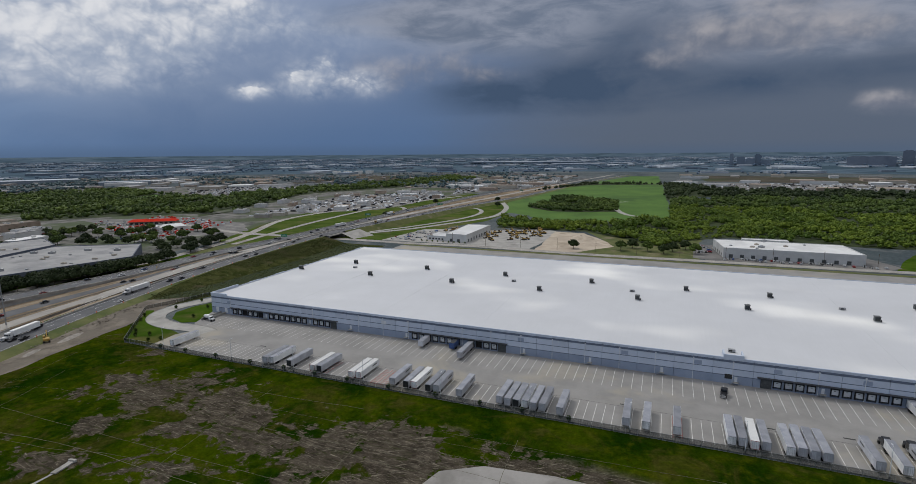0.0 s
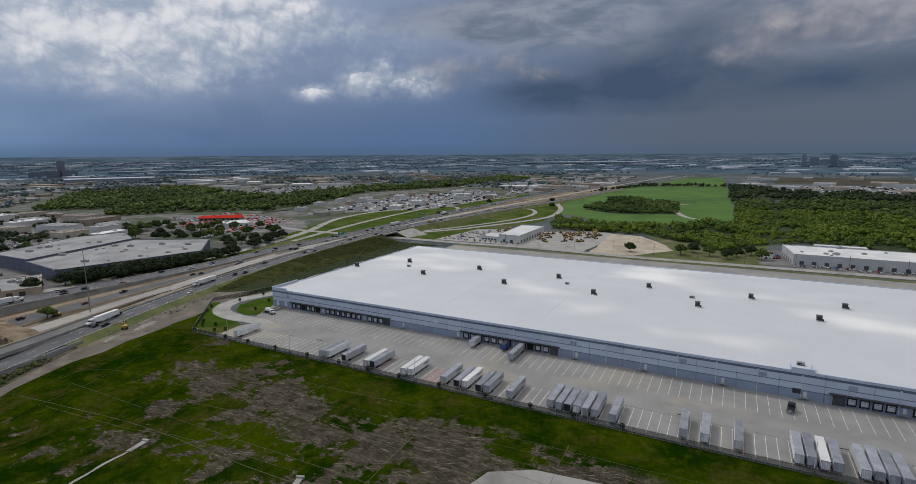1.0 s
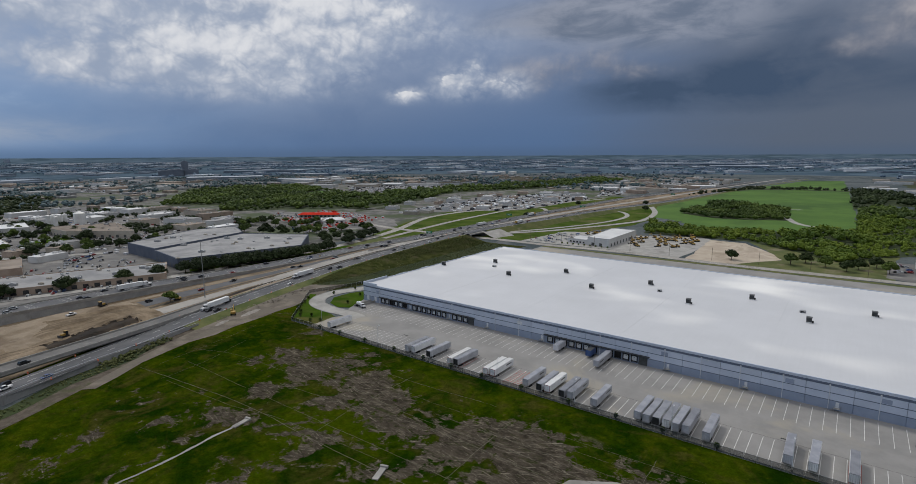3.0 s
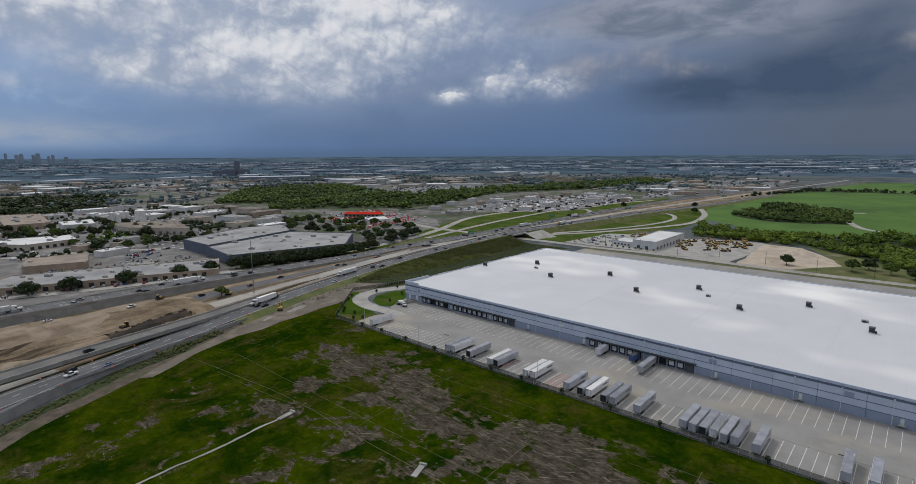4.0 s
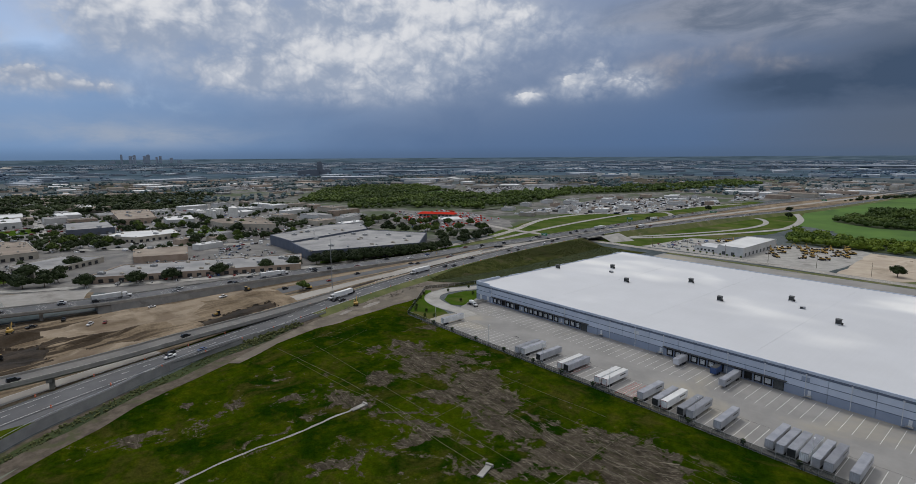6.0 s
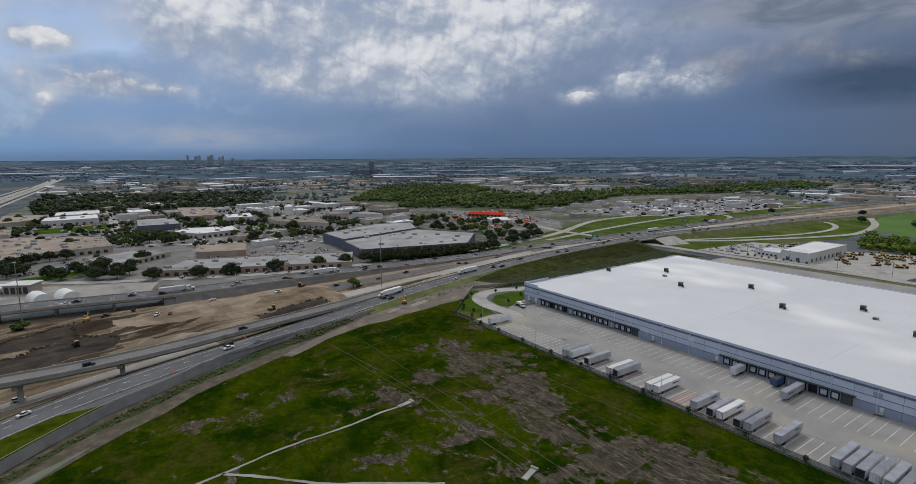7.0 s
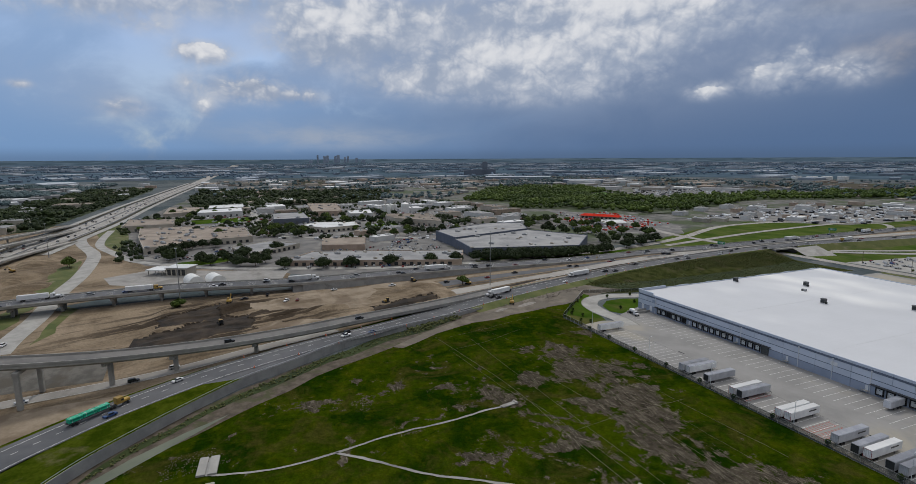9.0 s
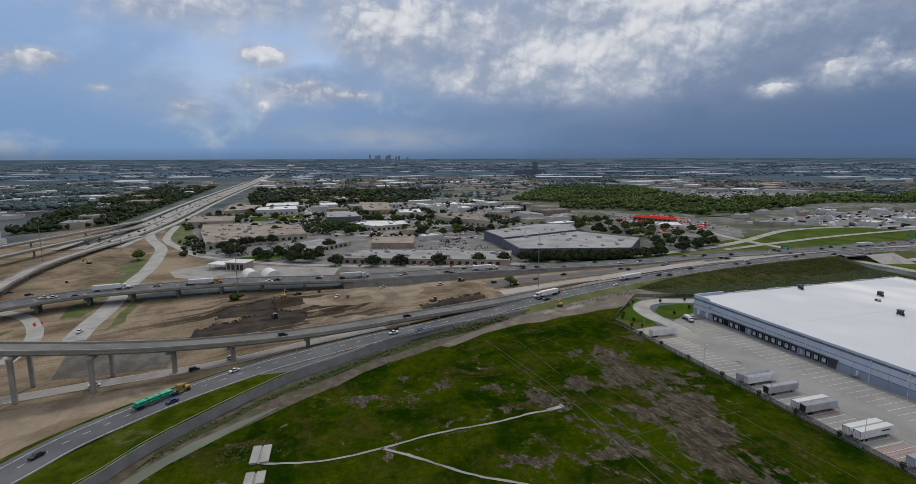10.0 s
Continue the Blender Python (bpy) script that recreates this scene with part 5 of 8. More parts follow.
def frame_shape(w, z0, z1, iw, iz0, iz1, d):
    """A padded frame round an opening, d deep."""
    v = []
    for y, k in ((0.02, 0.0), (-d, 0.08)):
        v += [(-w / 2 + k, y, z0), (w / 2 - k, y, z0), (w / 2 - k, y, z1 - k), (-w / 2 + k, y, z1 - k)]
    for y in (-d, 0.02):
        v += [(-iw / 2, y, iz0), (iw / 2, y, iz0), (iw / 2, y, iz1), (-iw / 2, y, iz1)]
    f = []
    for a, b in ((0, 4), (4, 8), (8, 12)):
        for i in range(4):
            j = (i + 1) % 4
            f.append((a + i, a + j, b + j, b + i))
    return v, f


def ribbed_shape(w, z0, z1, n):
    """A sectional door leaf of n boards with grooves between."""
    v, f = [], []
    h = (z1 - z0) / n
    for i in range(n):
        a, b = z0 + h * i, z0 + h * (i + 1)
        o = len(v)
        v += [(-w / 2, 0, a), (w / 2, 0, a), (w / 2, -0.06, a + 0.04), (-w / 2, -0.06, a + 0.04), (w / 2, -0.06, b - 0.04), (-w / 2, -0.06, b - 0.04), (w / 2, 0, b), (-w / 2, 0, b)]
        f += [(o, o + 1, o + 2, o + 3), (o + 3, o + 2, o + 4, o + 5), (o + 5, o + 4, o + 6, o + 7)]
    return v, f


def plain_shape(x0, x1, z0, z1):
    return [(x0, 0, z0), (x1, 0, z0), (x1, 0, z1), (x0, 0, z1), (x0, 0.05, z0), (x1, 0.05, z0), (x1, 0.05, z1), (x0, 0.05, z1)], [(0, 1, 2, 3), (1, 0, 4, 5), (2, 1, 5, 6), (3, 2, 6, 7), (0, 3, 7, 4)]


warehouse()


def roof_vent():
    e = tagged(empty("roof_vent", 0, 0, 11.15), "dark grey louvred smoke vent on a white roof", "roof vent", "vents on the warehouse roof")
    part("curb", boxes((-1.35, -1.35, 0, 1.35, 1.35, 0.45, 0.05)), M["roof_white"], e)
    part("housing", boxes((-1.2, -1.2, 0.45, 1.2, 1.2, 2.7, 0.1)), M["vent"], e)
    for s in (-1, 1):
        for i in range(5):
            part("louvre", boxes((-1.0, s * 1.21 - 0.05, 0.7 + i * 0.36, 1.0, s * 1.21 + 0.05, 0.86 + i * 0.36)), M["louvre"], e)
    part("cap", boxes((-1.4, -1.4, 2.7, 1.4, 1.4, 2.95, 0.1)), M["vent"], e)
    part("service_box", boxes((1.25, -0.7, 0.1, 2.0, 0.5, 1.1, 0.06)), M["louvre"], e)
    return e


def roof_unit(z=11.15):
    e = tagged(empty("roof_unit", 0, 0, z), "small pale air handling unit on a roof", "air conditioner", "units on the warehouse roof")
    part("casing", boxes((-1.4, -0.8, 0.3, 1.4, 0.8, 1.3, 0.06)), M["steel"], e)
    part("grille", boxes((-1.2, -0.83, 0.5, 0.2, -0.79, 1.1)), M["louvre"], e)
    part("rail", boxes((-1.4, -0.7, 0, 1.4, -0.55, 0.3), (-1.4, 0.55, 0, 1.4, 0.7, 0.3)), M["dark_steel"], e)
    return e


vent0 = roof_vent()
VENTS = [(x, 345.5) for x in (-226, -164, -103, -43.5, 14, 59.5, 129, 188, 247)] + [(x, 314) for x in (-254, -194, -131, -71.5, -13, 44, 102, 160, 220)]
vent0.matrix_basis = pose(*VENTS[0], 11.15)
for x, y in VENTS[1:]:
    copy_thing(vent0, pose(x, y, 11.15))
unit0 = roof_unit()
UNITS = [(-218, 332), (-93, 332), (-17, 332), (92, 332), (200, 332)]
unit0.matrix_basis = pose(*UNITS[0], 11.15)
for x, y in UNITS[1:]:
    copy_thing(unit0, pose(x, y, 11.15, 0, 0, 15))
small0 = roof_unit()
small0.matrix_basis = pose(29.5, 243, 11.15)
tagged(small0, "dark roof unit behind a raised parapet", "air conditioner")

# ---------------------------------------------------------------- yard
yard = sheet("yard", [(-244, 178.6), (335, 178.6), (335, 234.7), (-262, 234.7), (-262, 228), (-252, 214), (-242, 204), (-246, 196)], 0.10, M["concrete_yard"], "grey concrete truck yard with white stall lines")
stall = mesh_of("stall_line", [(-0.09, 0, 0), (0.09, 0, 0), (0.09, 16.5, 0), (-0.09, 16.5, 0)], [(0, 1, 2, 3)], M["paint_white"])
for k in range(-77, 92):
    piece("stall_line", stall, yard, pose(24.2 + 3.35 * (k + 0.5), 180.2, 0.14))
short = mesh_of("stall_line", [(-0.08, 0, 0), (0.08, 0, 0), (0.08, 18.0, 0), (-0.08, 18.0, 0)], [(0, 1, 2, 3)], M["paint_white"])
for i in range(-1, 143):
    x = -241.2 + 3.96 * (i + 0.5)
    piece("stall_line", short, yard, pose(x, 214.2, 0.14))
for a, b in ((-112.5, 1), (-108, 1), (7.8, 1), (-139, 1)):
    bm = bmesh.new()
    for i in range(9):
        box(bm, a - 1.5, 181 + i * 1.7, 0.13, a + 1.5, 181.3 + i * 1.7, 0.145)
    box(bm, a - 1.6, 180.4, 0.13, a - 1.45, 196, 0.145)
    box(bm, a + 1.45, 180.4, 0.13, a + 1.6, 196, 0.145)
    part("hatched_bay", bm, M["paint_red"], yard)
for x, y in ((-101, 199), (-47, 199.5), (-11, 199.3), (62, 201), (38, 199), (-141, 199), (-188, 199)):
    part("storm_drain", boxes((x - 1.8, y - 0.35, 0.12, x + 1.8, y + 0.35, 0.145)), M["louvre"], yard)
for i in range(24):
    part("slab_joint", boxes((-240 + i * 24, 197.5, 0.13, -216.2 + i * 24, 197.60, 0.142)), M["dark_steel"], yard)
ring = road("ring_driveway", [(-272, 420, 0.19), (-272, 330, 0.19), (-274, 290, 0.19), (-282, 258, 0.19), (-290, 236, 0.19), (-288, 220, 0.19), (-278, 210, 0.19), (-262, 206, 0.19), (-244, 207, 0.19), (-232, 205, 0.19)], 10.0, M["concrete"], "pale concrete driveway ring with a kerb", n=8)
for s in (5.1, -5.1):
    ln = sides(ring, s)
    tagged(part("kerb", spread([ln, raised(ln, 0.15), raised(sides(ring, s * 1.05), 0.15), raised(sides(ring, s * 1.05), -0.1)]), M["concrete"]), "concrete kerb of a driveway", "kerb", kind="structure")
sheet("lawn", [(-261, 236), (-261, 330), (-266, 300), (-272, 262), (-281, 240), (-281, 226), (-272, 215.5), (-260, 212), (-253, 216)], 0.14, M["lawn"], "mown green lawn island beside a warehouse")
sheet("lawn", [(-262, 179), (-236, 180), (-240, 196), (-252, 200), (-268, 202), (-284, 212), (-298, 224), (-302, 222)], 0.09, M["lawn"], "mown green lawn inside a fence", 0.5)


def fence(pts, label):
    """Chain-link fence with posts, rails and woven panels between them."""
    f = tagged(empty("chain_link_fence", pts[0][0], pts[0][1], 0), label, "fence")
    ox, oy = pts[0]
    post = bmesh.new()
    tube(post, (0, 0, 0), (0, 0, 2.5), 0.05, 0.05, 6)
    pm = bpy.data.meshes.new("post")
    post.to_mesh(pm)
    post.free()
    pm.materials.append(M["steel"])
    for (x0, y0), (x1, y1) in zip(pts, pts[1:]):
        L = math.hypot(x1 - x0, y1 - y0)
        n = max(1, int(L / 4))
        for i in range(n):
            t = i / n
            piece("post", pm, f, pose(x0 + (x1 - x0) * t - ox, y0 + (y1 - y0) * t - oy, 0))
        ang = math.degrees(math.atan2(y1 - y0, x1 - x0))
        m = pose(x0 - ox, y0 - oy, 0, 0, 0, ang)
        rail = part("rail", boxes((0, -0.025, 2.40, L, 0.025, 2.46)), M["steel"], f)
        rail.matrix_basis = m
        w = part("mesh", boxes((0, -0.006, 0.05, L, 0.006, 2.4)), M["link"], f)
        w.matrix_basis = m


fence([(335, 177.6), (-261, 177.6), (-305, 224), (-296, 250), (-290, 280), (-284, 330), (-284, 420)], "tall chain-link fence between a yard and a field")


def light_pole(h=10.5):
    e = tagged(empty("yard_light", 0, 0, 0), "slim pale light pole with a flood lamp on a concrete base", "light pole", "yard lights")
    bm = bmesh.new()
    tube(bm, (0, 0, 0), (0, 0, 0.8), 0.35, 0.35, 10)
    part("base", bm, M["concrete"], e)
    bm = bmesh.new()
    tube(bm, (0, 0, 0.8), (0, 0, h), 0.13, 0.08, 8)
    part("pole", bm, M["door_white"], e)
    bm = bmesh.new()
    tube(bm, (0, 0, h - 0.1), (0, 0.9, h + 0.1), 0.05, 0.05, 6)
    part("arm", bm, M["door_white"], e)
    part("lamp", boxes((-0.22, 0.7, h, 0.22, 1.35, h + 0.18, 0.04)), M["door_white"], e)
    return e


pole0 = light_pole()
for i, x in enumerate((-234, -189, -152.5, -116, -80, -43.5, -7.8, 28, 66, 102, 138)):
    m = pose(x, 179.0, 0.1)
    if i:
        copy_thing(pole0, m)
    else:
        pole0.matrix_basis = m


# ---------------------------------------------------------------- vehicles
def wheels(parent, xs, ys, r, w):
    bm = bmesh.new()
    tube(bm, (-w / 2, 0, 0), (w / 2, 0, 0), r, r, 12)
    tyre = bpy.data.meshes.new("wheel")
    bm.to_mesh(tyre)
    bm.free()
    tyre.materials.append(M["rubber"])
    for x in xs:
        for y in ys:
            piece("wheel", tyre, parent, pose(x, y, r))


def semi_trailer(body, roof, L=16.15, bars=1, door_open=False, rear=None):
    """A box trailer, rear doors at y = 0, running to y = L."""
    e = tagged(empty("semi_trailer", 0, 0, 0), "", "trailer", "trailers in the yard")
    W = 1.3
    part("box", boxes((-W, 0.05, 1.15, W, L, 3.95, 0.06)), body, e)
    part("roof_sheet", boxes((-W + 0.06, 0.12, 3.95, W - 0.06, L - 0.06, 4.02)), roof, e)
    part("rear_frame", boxes((-W, 0.0, 1.15, -W + 0.12, 0.06, 4.0), (W - 0.12, 0.0, 1.15, W, 0.06, 4.0), (-W, 0.0, 3.86, W, 0.06, 4.0), (-W, 0.0, 1.05, W, 0.06, 1.2)), rear or M["steel"], e)
    if door_open:
        # black panel on the closed box stands for the shaded inside
        part("opening", boxes((-W + 0.14, 0.01, 1.22, W - 0.14, 0.045, 3.84)), M["louvre"], e, "dark panel standing for a shaded open cargo space")
    else:
        for s in (-1, 1):
            dr = part("door", boxes((min(s * 0.02, s * 1.17), 0.0, 1.22, max(s * 0.02, s * 1.17), 0.04, 3.84, 0.02)), body, e)
            part("lock_bar", boxes((s * 0.35 - 0.03, -0.05, 1.25, s * 0.35 + 0.03, 0.0, 3.8), (s * 0.85 - 0.03, -0.05, 1.25, s * 0.85 + 0.03, 0.0, 3.8)), M["steel"], dr)
    part("underride_guard", boxes((-1.1, 0.05, 0.5, 1.1, 0.15, 0.62), (-0.6, 0.05, 0.6, -0.5, 0.15, 1.1), (0.5, 0.05, 0.6, 0.6, 0.15, 1.1)), M["steel"], e)
    part("chassis", boxes((-0.5, 0.2, 0.85, -0.35, L - 0.5, 1.15), (0.35, 0.2, 0.85, 0.5, L - 0.5, 1.15)), M["dark_steel"], e)
    for s in (-0.83, 0.83):
        part("landing_leg", boxes((s - 0.08, L - 3.2, 0, s + 0.08, L - 3.0, 1.1), (s - 0.18, L - 3.3, 0, s + 0.18, L - 2.9, 0.08)), M["dark_steel"], e)
    if bars:
        # lettering too small to read, as bars
        part("lettering_bar", boxes((-W - 0.012, L * 0.62, 2.6, -W - 0.002, L * 0.88, 3.1), (W + 0.002, L * 0.62, 2.6, W + 0.012, L * 0.88, 3.1)), M["car_black"] if bars == 1 else M["car_red"], e)
    wheels(e, (-0.98, 0.98), (2.2, 3.5), 0.5, 0.55)
    return e


def tractor(paint, L=7.0, sleeper=True):
    """A road tractor whose coupling is at y = 0, nose towards +y."""
    e = tagged(empty("truck_tractor", 0, 0, 0), "", "truck")
    part("chassis", boxes((-0.45, -1.0, 0.7, -0.3, L, 1.0), (0.3, -1.0, 0.7, 0.45, L, 1.0)), M["dark_steel"], e)
    bm = bmesh.new()
    box(bm, -1.2, 1.7, 1.0, 1.2, 4.4, 3.6 if sleeper else 2.9, 0.15)
    part("cab", bm, paint, e)
    bm = boxes((-1.0, 4.35, 1.0, 1.0, L, 2.05, 0.2))
    part("hood", bm, paint, e)
    part("windscreen", boxes((-1.05, 4.38, 2.1, 1.05, 4.44, 2.85)), M["glass"], e)
    for s in (-1, 1):
        part("side_window", boxes((s * 1.2 - 0.015, 3.3, 2.05, s * 1.2 + 0.015, 4.2, 2.75)), M["glass"], e)
        part("fuel_tank", boxes((s * 1.05 - 0.25, 1.8, 0.5, s * 1.05 + 0.25, 3.4, 1.05, 0.1)), M["steel"], e)
        part("headlight", boxes((s * 0.78 - 0.15, L - 0.03, 1.1, s * 0.78 + 0.15, L + 0.03, 1.35)), M["door_white"], e)
    part("grille", boxes((-0.55, L - 0.02, 1.05, 0.55, L + 0.04, 1.85)), M["steel"], e)
    part("bumper", boxes((-1.15, L - 0.05, 0.45, 1.15, L + 0.2, 0.85, 0.08)), M["steel"], e)
    part("fifth_wheel", boxes((-0.5, -0.6, 1.0, 0.5, 0.5, 1.12, 0.05)), M["dark_steel"], e)
    wheels(e, (-0.98, 0.98), (-0.65, 0.65, L - 1.1), 0.5, 0.5)
    return e


TW = semi_trailer(M["trailer_white"], M["trailer_roof"], bars=0)
TG = semi_trailer(M["trailer_grey"], M["trailer_roof"], bars=1)
TO = semi_trailer(M["trailer_grey"], M["trailer_roof"], bars=0, door_open=True)
TR = semi_trailer(M["trailer_white"], M["roof_white"], bars=1, rear=M["car_red"])
tagged(TW, "white box semi-trailer parked rear to the fence")
tagged(TG, "grey box semi-trailer with lettered sides parked in a stall")
tagged(TO, "grey box semi-trailer with its rear doors open, empty")
tagged(TR, "white-roofed semi-trailer with a red rear frame")
used = set()


def park(src, m):
    if src.name in used:
        return copy_thing(src, m)
    used.add(src.name)
    src.matrix_basis = m
    return src


for k, src in ((-76, TW), (-58, TG), (-57, TW), (-54, TO), (-50, TR), (-49, TO), (-44, TR), (-43, TR), (-38, TG), (-36, TO), (-35, TR), (-33, TO), (-32, TG), (-29, TG), (-24, TG), (-23, TG), (-22, TO), (-21, TW), (-20, TG), (-19, TG), (-17, TG), (-10, TG), (-8, TW), (-5, TW),
               (0, TW), (1, TG), (2, TR), (3, TG), (5, TW), (6, TG), (7, TG), (8, TG), (12, TG), (14, TW), (16, TG), (17, TG), (20, TW), (24, TG), (25, TG), (30, TW)):
    park(src, pose(24.2 + 3.35 * k, 180.6 + 0.35 * math.sin(k * 2.3), 0.1, 0, 0, 0.6 * math.sin(k * 1.7)))
for x, src in ((-87.3, TG), (89.5, TW), (101.3, TG), (240, TW)):
    park(src, pose(x, 233.7, 0.1, 0, 0, 180))
SB = semi_trailer(M["trailer_grey"], M["trailer_roof"], L=9.0, bars=0)
tagged(SB, "short grey box trailer backed to a dock door")
SB.matrix_basis = pose(-111.2, 233.7, 0.1, 0, 0, 180)
SD = semi_trailer(M["car_blue"], M["dark_steel"], L=6.5, bars=0)
tagged(SD, "dark blue box body backed to a dock door")
SD.matrix_basis = pose(-95.3, 233.7, 0.1, 0, 0, 180)
cab0 = tractor(M["car_black"])
tagged(cab0, "black road tractor coupled to a parked trailer", "truck")
cab0.matrix_basis = pose(24.2 + 3.35 * 14, 195.3, 0.1)
cab1 = tractor(M["car_black"], sleeper=False)
tagged(cab1, "black yard tractor parked by a facade", "truck")
cab1.matrix_basis = pose(26, 225, 0.1, 0, 0, 170)
cab2 = copy_thing(cab0, pose(24.2 + 3.35 * 16, 195.3, 0.1))


def tank_truck():
    e = tagged(empty("tank_truck", 0, 0, 0), "white concrete mixer truck standing by a ramp", "truck")
    bm = bmesh.new()
    tube(bm, (0, -2.5, 2.1), (0, 0.5, 2.4), 0.9, 1.25, 12)
    tube(bm, (0, 0.5, 2.4), (0, 2.4, 2.5), 1.25, 0.9, 12)
    part("drum", bm, M["car_white"], e)
    part("chassis", boxes((-0.5, -3.2, 0.75, 0.5, 5.6, 1.05)), M["dark_steel"], e)
    part("cab", boxes((-1.2, 2.7, 1.0, 1.2, 4.4, 2.9, 0.15)), M["car_white"], e)
    part("hood", boxes((-0.95, 4.3, 1.0, 0.95, 5.9, 1.9, 0.15)), M["car_white"], e)
    part("windscreen", boxes((-1.05, 4.38, 2.0, 1.05, 4.44, 2.7)), M["glass"], e)
    wheels(e, (-0.98, 0.98), (-2.2, -0.9, 5.0), 0.5, 0.5)
    return e


tank_truck().matrix_basis = pose(-250, 221.5, 0.1, 0, 0, -100)


# ---------------------------------------------------------------- cars and trucks on the roads
def car_mesh(kind):
    """Body with bonnet, cabin and boot, in profile, 1.8 m wide; nose towards +y."""
    prof = {"sedan": [(-2.3, 0.35), (-2.3, 0.95), (-1.5, 1.0), (2.2, 0.85), (2.3, 0.35)], "suv": [(-2.3, 0.4), (-2.35, 1.1), (-1.5, 1.12), (2.25, 1.0), (2.35, 0.4)], "pickup": [(-2.8, 0.5), (-2.8, 1.12), (-0.9, 1.12), (2.7, 1.1), (2.8, 0.5)]}[kind]
    cab = {"sedan": [(-1.5, 0.98), (-0.9, 1.45), (0.5, 1.45), (1.2, 0.9)], "suv": [(-2.25, 1.1), (-2.0, 1.75), (0.5, 1.75), (1.15, 1.04)], "pickup": [(-0.9, 1.1), (-0.75, 1.85), (0.8, 1.85), (1.45, 1.1)]}[kind]
    out = []
    for pf, w, k in ((prof, 0.9, 0.06), (cab, 0.8, 0.12)):
        bm = bmesh.new()
        zmax = max(q[1] for q in pf)
        L = [bm.verts.new((-w + k * (q[1] / zmax) ** 3, q[0], q[1])) for q in pf]
        R = [bm.verts.new((w - k * (q[1] / zmax) ** 3, q[0], q[1])) for q in pf]
        n = len(pf)
        for i in range(n):
            j = (i + 1) % n
            bm.faces.new((L[i], R[i], R[j], L[j]))
        bm.faces.new(L)
        bm.faces.new(R[::-1])
        bmesh.ops.recalc_face_normals(bm, faces=bm.faces)
        out.append(bm)
    rz = max(q[1] for q in cab)
    ys = [q[0] for q in cab if q[1] == rz]
    roof = boxes((-0.66, min(ys) + 0.02, rz - 0.01, 0.66, max(ys) - 0.02, rz + 0.035))
    return out[0], out[1], roof


def car(kind, paint, label):
    e = tagged(empty("car" if kind != "pickup" else "pickup_truck"), label, "car" if kind != "pickup" else "pickup", "vehicles on the roads")
    b, c, r = car_mesh(kind)
    part("body", b, M[paint], e)
    part("cabin", c, M["glass"], e)
    part("roof", r, M[paint], e)
    bm = bmesh.new()
    tube(bm, (-0.12, 0, 0), (0.12, 0, 0), 0.34, 0.34, 10)
    tyre = bpy.data.meshes.new("wheel")
    bm.to_mesh(tyre)
    bm.free()
    tyre.materials.append(M["rubber"])
    for x in (-0.82, 0.82):
        for y in (-1.45, 1.4):
            piece("wheel", tyre, e, pose(x, y, 0.34))
    return e


CARS = [car("sedan", "car_white", "white saloon car on the road"), car("sedan", "car_black", "black saloon car on the road"), car("suv", "car_white", "white estate car on the road"), car("suv", "car_silver", "silver estate car on the road"),
        car("suv", "car_black", "black estate car on the road"), car("pickup", "car_black", "black pickup truck on the road"), car("pickup", "car_white", "white pickup truck on the road"), car("sedan", "car_red", "dark red saloon car on the road"), car("sedan", "car_blue", "blue saloon car on the road")]


def along(ln, s):
    """The point at s metres along a line, and its heading in degrees."""
    d = 0.0
    for a, b in zip(ln, ln[1:]):
        L = float(np.linalg.norm(b - a))
        if d + L >= s:
            q = a + (b - a) * ((s - d) / L)
            return q, math.degrees(math.atan2(-(b[0] - a[0]), b[1] - a[1]))
        d += L
    return ln[-1], 0.0


rg = random.Random(5)


def traffic(ln, offsets, spacing, s0, s1, flow):
    """Cars along a carriageway, in its lanes. flow: 1 along the line, -1 against."""
    for off in offsets:
        lane = sides(ln, off)
        s = s0 + rg.uniform(0, spacing)
        while s < s1:
            q, h = along(lane, s)
            park(CARS[rg.choice((0, 1, 1, 2, 3, 4, 4, 5, 6, 7, 1, 8))], pose(q[0], q[1], q[2] + 0.05, 0, 0, h + (180 if flow < 0 else 0) + rg.uniform(-1, 1)))
            s += spacing * rg.uniform(0.45, 1.7)


traffic(near_line, (-4.2, 0.0, 4.2), 95, 60, 1100, -1)
traffic(upper_line, (-6.0, -1.8, 1.8, 6.0), 75, 20, 1100, 1)
traffic(fly_line, (-2.0,), 110, 20, 300, 1)
temp_lanes = []
for y in strips:
    a, b = graded(line_at(na, y)), graded(line_at(ua, y))
    temp_lanes.append(a + (b - a) * 0.70 + np.array([0, 0, 0.12]))
traffic(temp_lanes, (-1.5, 1.8), 60, 10, 340, 1)
hl = smooth([(-650, -222, 0.6), (-800, -214, 0.7), (-956, -207, 0.7), (-1317, -204, 0.7), (-1990, -184, 0.6)], 8)
traffic(hl, (-14, -10, -6, 6, 10, 14), 75, 30, 900, 1)
for x, y, h, k in ((-249, -87, 12, 0), (-255, -49, 15, 4), (-412, -188, 30, 5), (-402, -172, 40, 4), (-265, -34, 15, 2), (-333, -121, 85, 6)):
    z = 8.05 if h in (30, 40) else 0.25
    park(CARS[k], pose(x, y, z, 0, 0, h))

